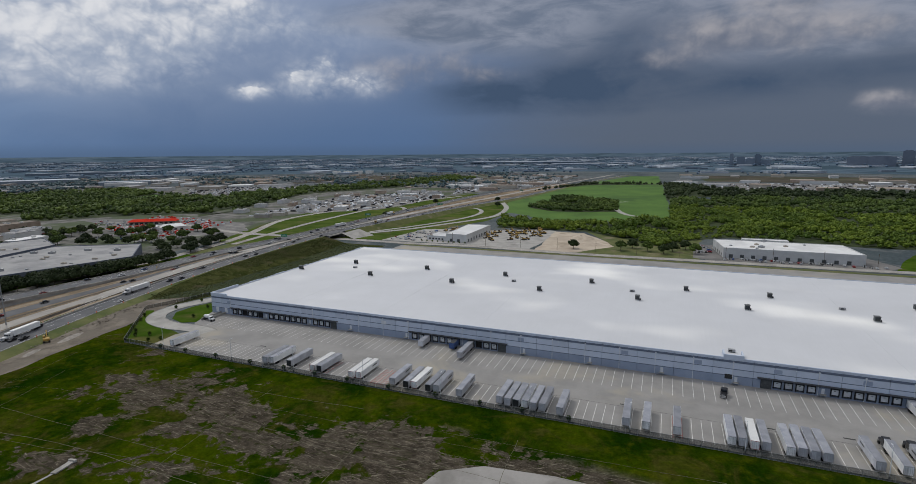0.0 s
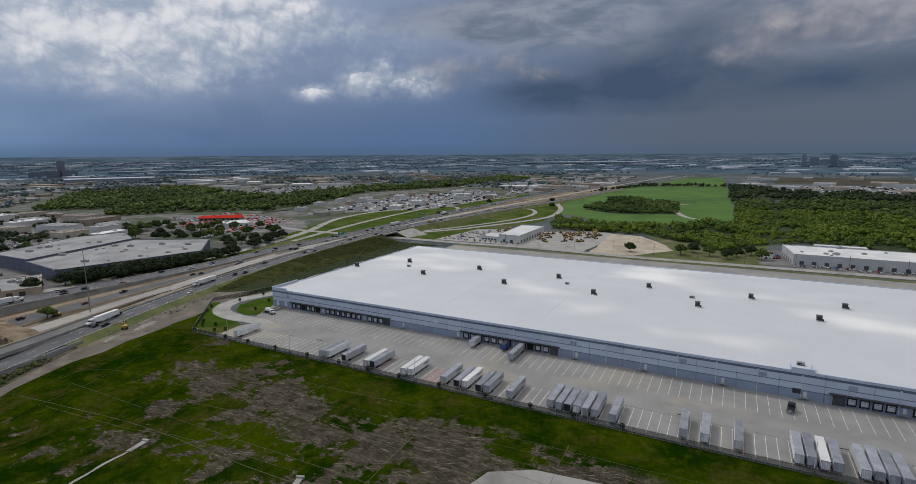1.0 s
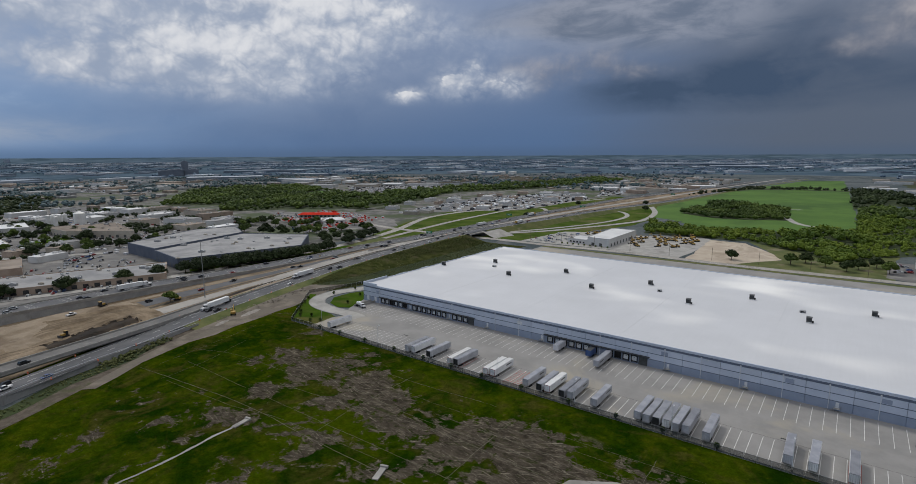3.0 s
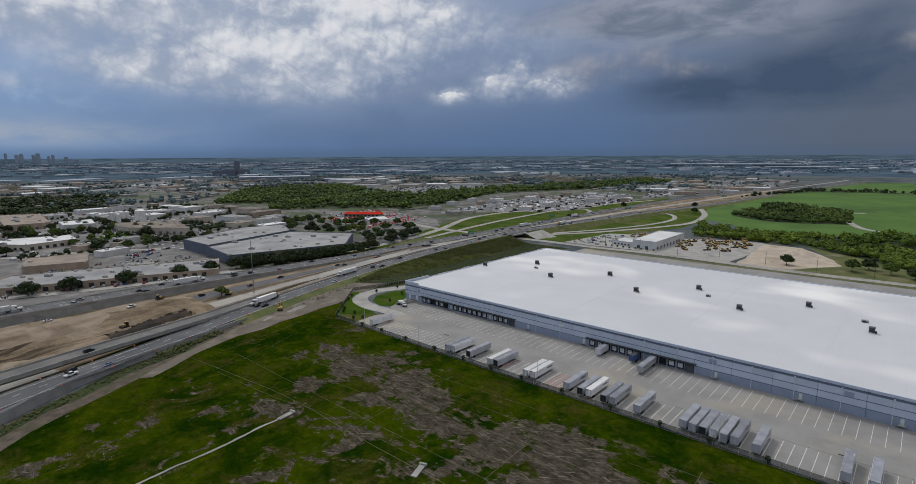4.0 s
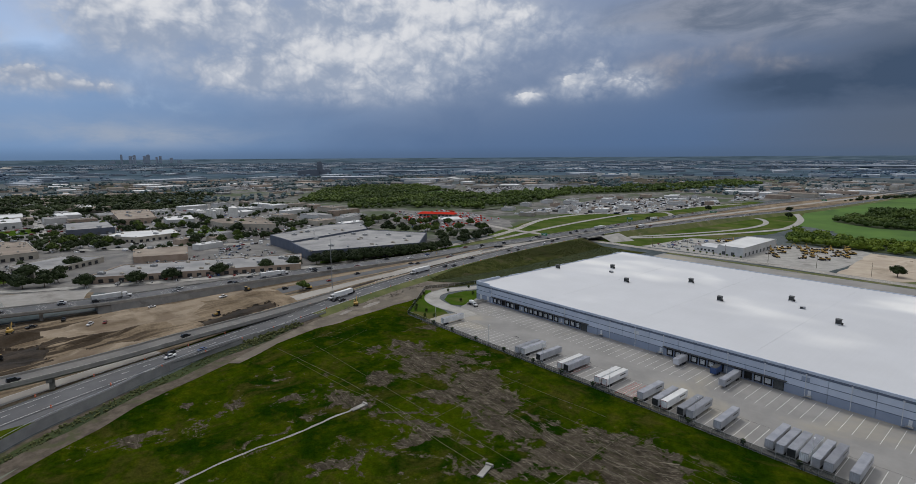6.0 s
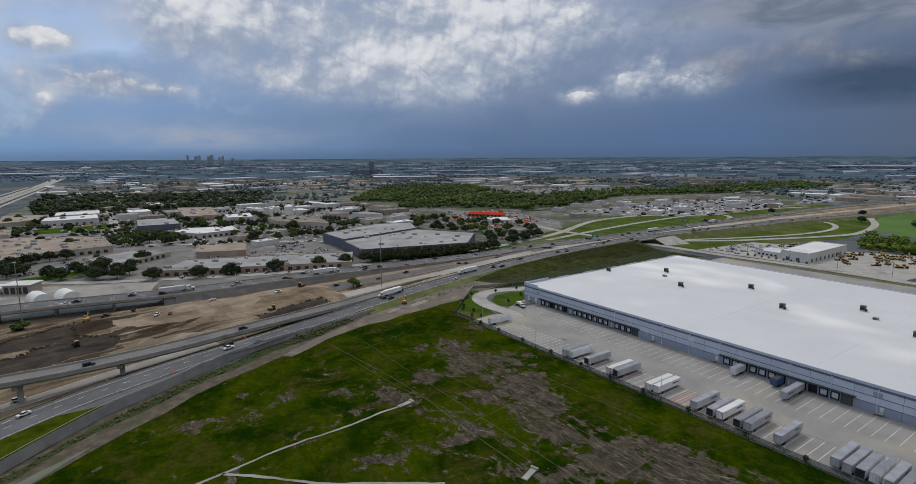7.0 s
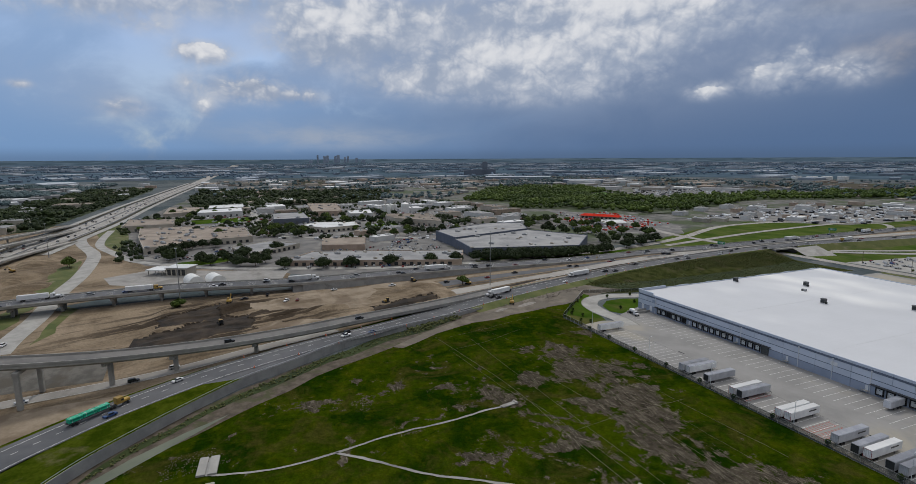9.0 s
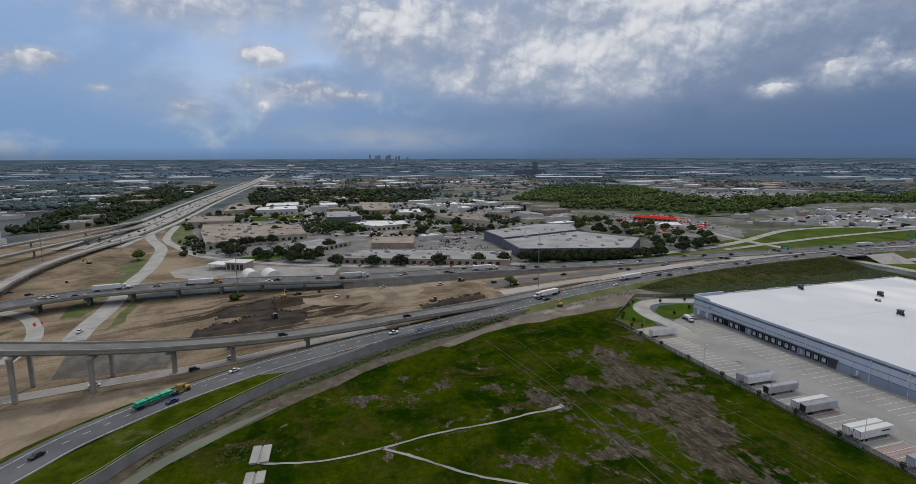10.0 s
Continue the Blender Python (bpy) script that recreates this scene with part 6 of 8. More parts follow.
lorry_a = tractor(M["car_white"])
lorry_b = tractor(M["yellow"])
tagged(lorry_a, "white road tractor hauling a white trailer", "truck")
tagged(lorry_b, "ochre road tractor hauling a trailer", "truck")
TH = semi_trailer(M["trailer_white"], M["roof_white"], bars=0)
tagged(TH, "white box semi-trailer on the highway", "trailer", "trailers on the highway")


def lorry(cab, trailer, q, h):
    """A tractor and trailer in line, heading h."""
    m = pose(q[0], q[1], q[2] + 0.05, 0, 0, h)
    park(trailer, m @ pose(0, -14.0, 0))
    park(cab, m @ pose(0, 1.2, 0))


for q, h, cb in (((-320, 160, 1.6), 198, lorry_a), ((-346, 246, 1.9), 190, lorry_a), ((-403, -63, 8), 1, lorry_b), ((-398, 42, 6.6), 0, lorry_a), ((-401, 150, 5), 0, lorry_a), ((-385, 560, 6.2), 0, lorry_a), ((-404, -122, 8), 8, lorry_a), ((-357, 600, 6.2), 185, lorry_b), ((-390, 700, 5.9), 2, lorry_b)):
    lorry(cb, TH, q, h)


def pipe_lorry():
    """A flatbed stacked with green pipes behind an ochre tractor."""
    x, y, z = lowered((-214, -51, 6.0))
    m = pose(x, y, z + 0.05, 0, 0, 43)
    fb = tagged(empty("flatbed_trailer"), "flatbed trailer loaded with bundles of green plastic pipe", "trailer")
    fb.matrix_basis = m @ pose(0, -13.0, 0)
    part("bed", boxes((-1.25, 0, 1.1, 1.25, 14.6, 1.35, 0.03)), M["dark_steel"], fb)
    for y in (0.4, 5.2, 10.0):
        for r in range(3):
            for c in range(4 if r % 2 == 0 else 3):
                bm = bmesh.new()
                x = -0.9 + 0.6 * c + (0.3 if r % 2 else 0)
                tube(bm, (x, y, 1.65 + r * 0.52), (x, y + 4.5, 1.65 + r * 0.52), 0.3, 0.3, 8)
                part("pipe", bm, M["green_pipe"], fb)
    for y in (1.2, 3.8, 6.0, 8.6, 10.8, 13.4):
        part("strap", boxes((-1.2, y, 1.3, -1.17, y + 0.08, 2.9), (1.17, y, 1.3, 1.2, y + 0.08, 2.9), (-1.2, y, 2.98, 1.2, y + 0.08, 3.01)), M["door_white"], fb)
    wheels(fb, (-0.98, 0.98), (1.4, 2.7), 0.5, 0.5)
    park(lorry_b, m @ pose(0, 2.4, 0))


pipe_lorry()


# ---------------------------------------------------------------- trees
def leaf_cloud(rs, n, lobes, size):
    """Leaf quads on the shells of some lobes: vertices and faces."""
    v = np.empty((n * 4, 3))
    per = np.array([l[3] ** 2 for l in lobes])
    pick = rs.choice(len(lobes), n, p=per / per.sum())
    d = rs.normal(size=(n, 3))
    d /= np.linalg.norm(d, axis=1)[:, None]
    d[:, 2] = np.where(d[:, 2] < -0.35, -d[:, 2], d[:, 2])
    L = np.array(lobes)[pick]
    c = L[:, :3] + d * (L[:, 3] * rs.uniform(0.72, 1.12, n))[:, None] * np.array([1, 1, 0.82])
    a = rs.normal(size=(n, 3)) * 0.55 + np.cross(d, rs.normal(size=(n, 3)))
    a /= np.linalg.norm(a, axis=1)[:, None]
    b = np.cross(d + rs.normal(size=(n, 3)) * 0.35, a)
    b /= np.linalg.norm(b, axis=1)[:, None] + 1e-9
    s = (size * rs.uniform(0.6, 1.35, n))[:, None]
    for i, (p, q) in enumerate(((-1, -0.7), (0.8, -1), (1, 0.8), (-0.7, 1))):
        v[i::4] = c + a * s * p * 0.5 + b * s * q * 0.5
    f = np.arange(n * 4).reshape(n, 4)
    return v, f


def lumps(rs, lobes, shrink=0.86):
    """Rough inner masses, an uneven icosahedron for each lobe."""
    g = (1 + 5 ** 0.5) / 2
    base = np.array([(-1, g, 0), (1, g, 0), (-1, -g, 0), (1, -g, 0), (0, -1, g), (0, 1, g), (0, -1, -g), (0, 1, -g), (g, 0, -1), (g, 0, 1), (-g, 0, -1), (-g, 0, 1)]) / np.hypot(1, g)
    tri = np.array([(0, 11, 5), (0, 5, 1), (0, 1, 7), (0, 7, 10), (0, 10, 11), (1, 5, 9), (5, 11, 4), (11, 10, 2), (10, 7, 6), (7, 1, 8), (3, 9, 4), (3, 4, 2), (3, 2, 6), (3, 6, 8), (3, 8, 9), (4, 9, 5), (2, 4, 11), (6, 2, 10), (8, 6, 7), (9, 8, 1)])
    vs, fs = [], []
    for i, (x, y, z, r) in enumerate(lobes):
        vs.append(base * (r * shrink * rs.uniform(0.8, 1.1, (12, 1))) * np.array([1, 1, 0.82]) + (x, y, z))
        fs.append(tri + 12 * i)
    return np.vstack(vs), np.vstack(fs)


def join_mesh(name, sets, material):
    vs, fs, o = [], [], 0
    for v, f in sets:
        vs.append(v)
        fs += (f + o).tolist()
        o += len(v)
    me = bpy.data.meshes.new(name)
    me.from_pydata(np.vstack(vs).tolist(), [], fs)
    me.update()
    me.materials.append(material)
    return me


def tree(seed, h, spread_r, leaves, label, n=760):
    """A broad tree: tapered trunk with limbs and a crown of many leaf clumps."""
    rs = np.random.RandomState(seed)
    e = tagged(empty("tree"), label, "tree")
    bm = bmesh.new()
    tube(bm, (0, 0, 0), (0.1, 0, h * 0.32), 0.32, 0.22, 8)
    tube(bm, (0.1, 0, h * 0.32), (0.0, 0.1, h * 0.7), 0.22, 0.08, 8)
    lobes = [(0, 0, h * 0.66, spread_r * 0.62)]
    for i in range(7):
        a = i * math.tau / 7 + rs.uniform(-0.3, 0.3)
        d = spread_r * rs.uniform(0.45, 0.68)
        z = h * rs.uniform(0.42, 0.72)
        lobes.append((math.cos(a) * d, math.sin(a) * d, z, spread_r * rs.uniform(0.34, 0.5)))
        tube(bm, (0.08, 0, h * 0.28), (math.cos(a) * d * 0.8, math.sin(a) * d * 0.8, z * 0.9), 0.13, 0.04, 6)
    part("trunk", bm, M["bark"], e)
    me = join_mesh("crown", [lumps(rs, lobes, 0.8), leaf_cloud(rs, n, lobes, 0.95)], M[leaves])
    piece("crown", me, e, pose(0, 0, 0))
    return e


OAKS = [tree(1, 10.5, 7.6, "leaf_dark", "dark round-crowned oak by a lot"), tree(2, 9.5, 6.4, "leaf_dark", "dark round-crowned oak by a lot"), tree(3, 11.0, 6.2, "leaf_mid", "green broad-leaved tree among buildings"), tree(4, 7.5, 4.6, "leaf_mid", "green broad-leaved tree among buildings"), tree(5, 2.2, 0.62, "leaf_mid", "small young tree planted on a verge", 120)]


def plant(k, x, y, z=0.0):
    park(OAKS[k], pose(x, y, z, 0, 0, rg.uniform(0, 360)) @ Matrix.Diagonal((1, 1, 1, 1)))


for x, y in ((-481, 31), (-468, 63), (-463, 87), (-457, 122), (-449, 158), (-446, 182)):
    plant(0, x, y)
for x, y in ((-445, 203), (-438, 211), (-434, 222), (-430, 233), (-429, 244), (-428, 256), (-426, 268), (-424, 276), (-424, 285), (-422, 292), (-428, 312), (-427, 322), (-428, 331), (-430, 343), (-440, 350), (-445, 381), (-453, 392), (-450, 405), (-458, 411), (-464, 425), (-466, 440), (-470, 372), (-480, 395), (-440, 215), (-436, 240), (-492, 385), (-476, 410)):
    plant(rg.choice((0, 0, 1)), x, y)
for x, y in ((-632, -31), (-548, -40), (-524, -31), (-552, -21), (-532, -17), (-547, -4), (-503, 7), (-539, 19), (-579, 30), (-507, -6), (-595, -78), (-612, -71), (-557, -68), (-620, -60), (-627, -54), (-632, -44), (-566, -58), (-536, -40), (-520, -10), (-560, -2), (-575, -70), (-585, -65), (-515, 16), (-528, 8)):
    plant(rg.choice((0, 1, 1)), x, y)
for x, y in ((-644, 148), (-648, 168), (-631, 173), (-724, 218), (-796, 230), (-631, 221), (-651, 245), (-709, 71), (-678, 79), (-685, 58), (-692, 36), (-625, 190), (-640, 205), (-660, 200), (-735, 225), (-700, 45), (-672, 62), (-720, 55), (-745, 40), (-690, 20), (-780, 225), (-770, 240), (-640, 262), (-622, 250), (-600, 340), (-580, 372), (-560, 380), (-610, 330)):
    plant(rg.choice((1, 2, 0)), x, y)
for x, y in scatter([(-640, 350), (-520, 390), (-500, 470), (-540, 500), (-640, 480), (-720, 430)], 46, 11) + scatter([(-900, 20), (-700, 20), (-660, 140), (-760, 260), (-900, 240)], 34, 12) + scatter([(-1100, -130), (-760, -150), (-700, 0), (-1100, 0)], 26, 13):
    plant(rg.choice((1, 2, 2, 3)), x, y)
for x, y in ((-86, 530), (-40, 535), (-15, 540), (8, 545), (28, 540), (-30, 552), (20, 560), (0, 530)):
    plant(rg.choice((1, 2)), x, y)
plant(3, -361, 153)
plant(3, -370, -42, 0.6)
for i in range(15):
    plant(rg.choice((0, 0, 1)), -450 + 1.9 * i + 1.5 * math.sin(i * 2.3), 216 + 7.2 * i + 1.5 * math.sin(i * 5.1))
plant(3, -568, -152)
plant(2, -562, -149)
for i in range(9):
    plant(4, -253 + i * 6.5, 521)
for i in range(30):
    plant(4, -250 + 18.5 * i, 420 + 3 * math.sin(i * 2.1))
for x, y in ((-280, 196), (-270, 191), (-264, 186), (-258, 190), (-250, 183), (-292, 213), (-286, 206), (-288, 232), (-286, 250), (-246, 187), (-262, 222), (-270, 240)):
    plant(4, x, y, 0.1)
for i in range(12):
    plant(4, -236 + 19.0 * i + 2 * math.sin(i * 5), 179.0, 0.05)
for x, y in ((-400, 700), (-318, 1010), (-420, 930), (-285, 905)):
    plant(1, x, y)


FOOTPRINTS = []
GLADES = [[(-197, 788), (-181, 862), (-70, 872), (-55, 774), (-161, 727)], [(-1137, 830), (-1205, 935), (-1127, 920), (-1035, 830), (-1046, 782)]]
for g in GLADES:
    sheet("pasture", g, 0.16, M["pasture"], "bright green clearing among woods", 3.0)


def woods(name, poly, count, seed, leaves, label, r=(3.6, 6.0), cards=26, belts=0.0, lift=None):
    """A wood as one mass of many uneven crowns."""
    rs = np.random.RandomState(seed)
    sets = []
    clear_of = [b for b in FOOTPRINTS if name == "district_trees"]
    for x0, y0 in scatter(poly, count, seed):
        if any(inside(x0, y0, b) for b in clear_of):
            continue
        if belts and noise.noise((x0 / belts, y0 / belts, seed)) < 0.06:
            continue
        if not belts and name == "woodland" and (noise.noise((x0 / 42, y0 / 42, seed)) < -0.34 or any(inside(x0, y0, g) for g in GLADES)):
            continue
        x, y, z, s = far(x0, y0)
        rr = rs.uniform(*r) * s * (1.0 if belts else 0.92 + 0.55 * noise.noise((x0 / 70, y0 / 70, seed + 5)))
        up = lift(x0, y0) if lift else 0.0
        z += up
        lobes = [(x, y, z + rr * rs.uniform(0.75, 1.15), rr), (x + rs.uniform(-0.8, 0.8) * rr, y + rs.uniform(-0.8, 0.8) * rr, z + rr * rs.uniform(0.5, 1.3), rr * 0.62)][:1 if belts > 500 else 2]
        sets.append(lumps(rs, lobes, 0.84))
        if cards:
            sets.append(leaf_cloud(rs, cards, lobes, rr * 0.34))
    ob = new(name, join_mesh(name, sets, M[leaves]))
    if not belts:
        # dark sheet with the trees' shade in its colour
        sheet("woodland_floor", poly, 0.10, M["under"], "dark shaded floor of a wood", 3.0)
    return tagged(ob, label, "trees", kind="stuff")


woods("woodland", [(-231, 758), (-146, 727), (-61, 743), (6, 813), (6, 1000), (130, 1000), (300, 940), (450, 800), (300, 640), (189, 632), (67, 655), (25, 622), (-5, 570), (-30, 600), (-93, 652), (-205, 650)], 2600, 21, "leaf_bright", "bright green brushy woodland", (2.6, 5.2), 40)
# cloud shade is put in by a darker leaf material
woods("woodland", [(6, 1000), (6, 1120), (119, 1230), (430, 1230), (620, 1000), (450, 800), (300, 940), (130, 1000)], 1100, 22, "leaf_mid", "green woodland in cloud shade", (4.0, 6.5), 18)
woods("copse", [(-229, 907), (-215, 1127), (-90, 1069), (-74, 890), (-164, 860)], 360, 23, "leaf_mid", "dark green copse in a meadow", (4.0, 6.5))
woods("woodland", [(-896, 470), (-1019, 560), (-1086, 450), (-1491, 737), (-1539, 891), (-1421, 1046), (-1268, 970), (-932, 882), (-744, 744), (-720, 655), (-800, 610)], 1900, 24, "leaf_mid", "broad green woodland beyond a district", (4.5, 7.5), 18)
woods("tree_belt", [(-780, 900), (-836, 1072), (-733, 1328), (-669, 1868), (-860, 2084), (-900, 1430), (-980, 1210), (-990, 1000)], 800, 25, "leaf_mid", "dark belt of trees", (5.0, 8.0), 10)
woods("woodland", [(-744, 744), (-690, 690), (-720, 640), (-690, 610), (-760, 880), (-860, 1080), (-990, 1000), (-932, 882)], 300, 34, "leaf_mid", "green woodland behind a dealership", (4.0, 7.0), 18)
woods("tree_belt", [(-880, -262), (-1300, -262), (-1900, -260), (-1900, -420), (-1200, -420), (-800, -360)], 900, 26, "leaf_dark", "dark trees beside an interstate", (4.5, 7.5), 14)
woods("tree_belt", [(-1130, -90), (-1150, 280), (-1500, 400), (-1700, -110), (-1400, -120)], 900, 27, "leaf_dark", "dark trees beyond warehouses", (4.5, 7.5), 12)
# cloud shade here is the dark leaf colour
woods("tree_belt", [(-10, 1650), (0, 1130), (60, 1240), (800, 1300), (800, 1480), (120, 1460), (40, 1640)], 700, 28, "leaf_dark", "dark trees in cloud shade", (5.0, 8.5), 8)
woods("hedge", [(-330, 1250), (-240, 1680), (-120, 1700), (20, 1690), (20, 1650), (-120, 1655), (-225, 1600)], 130, 29, "leaf_dark", "dark hedge of trees in a meadow", (4.0, 6.0), 10)


def bank_height(x, y):
    """How high the weedy bank stands at a place."""
    top = np.interp(y, [240, 285, 345, 427, 480], [1.2, 3.0, 5.0, 6.0, 6.0])
    return float(np.clip((-317 - x) / 26, 0, 1) * top)


woods("scrub", [(-300, 258), (-290, 290), (-287, 340), (-289, 440), (-300, 475), (-349, 470), (-345, 345), (-339, 285), (-331, 246), (-318, 242)], 260, 30, "scrub", "rank bushes among weeds on a bank", (0.3, 0.9), 10, 0.0, bank_height)
woods("scrub", [(-172, -54), (-190, -38), (-209, -18), (-226, 6), (-244, 34), (-262, 68), (-272, 98), (-280, 96), (-268, 64), (-250, 32), (-231, 4), (-212, -20), (-195, -40)], 620, 31, "scrub", "weeds at the foot of a retaining wall", (0.12, 0.62), 8)
woods("scrub", [(-268, 84), (-284, 120), (-292, 118), (-276, 82)], 120, 33, "scrub", "olive bushes at the end of a wall", (0.4, 1.3), 16)


# ---------------------------------------------------------------- buildings across the land
def facade_pieces(e, poly, h, kind):
    """Windows, doors or bays, placed only on the sides of a building that face the camera."""
    area = sum(poly[i - 1][0] * poly[i][1] - poly[i][0] * poly[i - 1][1] for i in range(len(poly)))
    pts = list(poly) if area > 0 else list(poly)[::-1]
    step, w, z0, z1 = {"shop": (7.0, 3.4, 0.4, 3.4), "dock": (9.0, 3.2, 0.3, 3.6), "office": (4.0, 2.2, 1.0, 2.6)}[kind]
    me = mesh_of("window", *plain_shape(-w / 2, w / 2, z0, min(z1, h - 0.6)), M["glass"] if kind != "dock" else M["vent"])
    for i in range(len(pts)):
        (x0, y0), (x1, y1) = pts[i - 1], pts[i]
        L = math.hypot(x1 - x0, y1 - y0)
        nx, ny = (y1 - y0) / L, -(x1 - x0) / L
        if nx * (x0 + x1) + ny * (y0 + y1) > 0 or L < 14:
            continue
        n = int((L - 4) / step)
        for j in range(n):
            t = (2 + step * (j + 0.5)) / L
            piece("window" if kind != "dock" else "bay_door", me, e, pose(x0 + (x1 - x0) * t + nx * 0.06, y0 + (y1 - y0) * t + ny * 0.06, 0, 0, 0, math.degrees(math.atan2(y1 - y0, x1 - x0))))


def building(poly, h, wall, roof, label, units=0, pieces=None, seed=1, name="building"):
    """A flat-roofed building: walls, roof inside a parapet, roof units, and its openings."""
    cx, cy = sum(q[0] for q in poly) / len(poly), sum(q[1] for q in poly) / len(poly)
    FOOTPRINTS.append(poly)
    e = tagged(empty(name), label, "building")
    inner = [(cx + (x - cx) * 0.992, cy + (y - cy) * 0.992) for x, y in poly]
    part("wall", prism(bmesh.new(), poly, 0, h), M[wall], e)
    part("roof", prism(bmesh.new(), inner, h, h + 0.12), M[roof], e)
    area = sum(poly[i - 1][0] * poly[i][1] - poly[i][0] * poly[i - 1][1] for i in range(len(poly)))
    pts = list(poly) if area > 0 else list(poly)[::-1]
    bm = bmesh.new()
    n = len(pts)
    rim = [(cx + (x - cx) * 0.985, cy + (y - cy) * 0.985) for x, y in pts]
    loops = [[bm.verts.new((x, y, z)) for x, y in q] for q, z in ((pts, h - 0.1), (pts, h + 0.6), (rim, h + 0.6), (rim, h + 0.05))]
    for lo, hi in zip(loops, loops[1:]):
        for i in range(n):
            bm.faces.new((lo[i], lo[(i + 1) % n], hi[(i + 1) % n], hi[i]))
    part("parapet", bm, M[wall], e)
    um = {}
    for i, (x, y) in enumerate(scatter(inner, units, seed)):
        k = i % 3
        if k not in um:
            s = (1.2, 1.8, 2.6)[k]
            b = boxes((-s, -s * 0.6, 0, s, s * 0.6, s * 0.7, 0.1), (-s * 0.5, -s * 0.3, s * 0.7, s * 0.5, s * 0.3, s * 0.85))
            um[k] = bpy.data.meshes.new("roof_unit")
            b.to_mesh(um[k])
            b.free()
            um[k].materials.append(M["steel"] if k != 1 else M["wall_cream"])
        piece("roof_unit", um[k], e, pose(x, y, h + 0.12, 0, 0, 20 * k))
    if pieces:
        facade_pieces(e, poly, h, pieces)
    return e


building([(-462, 205), (-434, 312), (-489, 362), (-557, 322), (-524, 212)], 9, "wall_slate", "roof_grey", "slate-walled warehouse with a pale grey roof", 18, "dock", 1)
building([(-524.5, 212.5), (-557.5, 322.5), (-613, 345), (-626, 300), (-584, 212)], 10.4, "wall_slate", "roof_grey", "taller slate-walled warehouse block", 8, None, 2)
building([(-492, 30), (-432, 182), (-478, 203), (-532, 62)], 4.8, "brick_tan", "roof_grey", "long tan brick row of shops with a grey roof", 26, "shop", 3)
building([(-563, 75), (-548, 118), (-600, 130), (-612, 82)], 5.5, "brick_tan", "roof_tan", "brown brick block in a parking lot", 4, None, 4)
building([(-543, 2), (-590, 55), (-622, 25), (-592, -14)], 4.6, "wall_cream", "roof_grey", "low grey-roofed commercial building", 5, "shop", 5)
building([(-607, -97), (-645, -45), (-655, 8), (-745, 0), (-790, -60), (-790, -128), (-700, -116)], 6.5, "wall_cream", "roof_tan", "large tan shopping building with many roof units", 70, "shop", 6)
building([(-812, -152), (-813, -92), (-878, -95), (-900, -158)], 8, "wall_cream", "roof_tan", "tan flat-roofed building with bay doors", 8, "dock", 7)
building([(-985, -125), (-1029, -66), (-1100, -70), (-1125, -130)], 6, "wall_cream", "roof_tan", "tan low building beside a lawn", 6, None, 8)
building([(-965, -72), (-967, -2), (-1039, -4), (-1021, -70)], 8, "wall_white", "roof_white", "long white metal warehouse with bay doors", 2, "dock", 9)
building([(-1050, -60), (-1052, 0), (-1120, 0), (-1110, -60)], 8, "wall_white", "roof_white", "white metal warehouse beside a lawn", 2, None, 10)
building([(-739, 72), (-700, 98), (-712, 146), (-755, 148), (-770, 92)], 6, "wall_cream", "roof_white", "cream building with a bright white roof", 10, "shop", 14)
building([(-903, 44), (-906, 92), (-812, 91), (-814, 40)], 8, "wall_slate", "roof_grey", "dark slate-walled warehouse with bays", 3, "dock", 15)
building([(-1080, 118), (-1060, 172), (-905, 157), (-905, 108)], 8, "brick_tan", "roof_tan", "long brown brick warehouse block", 12, "dock", 16)
building([(-824, 205), (-755, 209), (-692, 260), (-800, 280)], 8, "wall_cream", "roof_tan", "tan-roofed factory beside white silos", 14, "dock", 17)
building([(-850, 160), (-840, 195), (-905, 205), (-900, 165)], 8, "wall_white", "roof_white", "white-roofed factory shed by silos", 5, None, 18)
building([(51, 530), (159, 528), (155, 580), (46, 580)], 9, "wall_white", "roof_white", "long pale low warehouse with a near-white roof", 8, "dock", 19)
building([(72, 581), (112, 580), (112, 590), (72, 590)], 10, "wall_white", "roof_white", "white raised roof extension block", 0, None, 20)
building([(-226, 527), (-201, 525), (-201, 609), (-230, 609)], 8.5, "wall_white", "roof_white", "tall white metal equipment shed with bay doors", 0, "dock", 21)
building([(-252, 533), (-227, 530.5), (-227.5, 558), (-250, 560)], 4.6, "wall_white", "roof_white", "low white annex of an equipment shed", 2, "office", 22)
building([(-600, 470), (-585, 500), (-620, 520), (-635, 488)], 5, "wall_white", "roof_white", "white dealership building with shop windows", 3, "shop", 23)


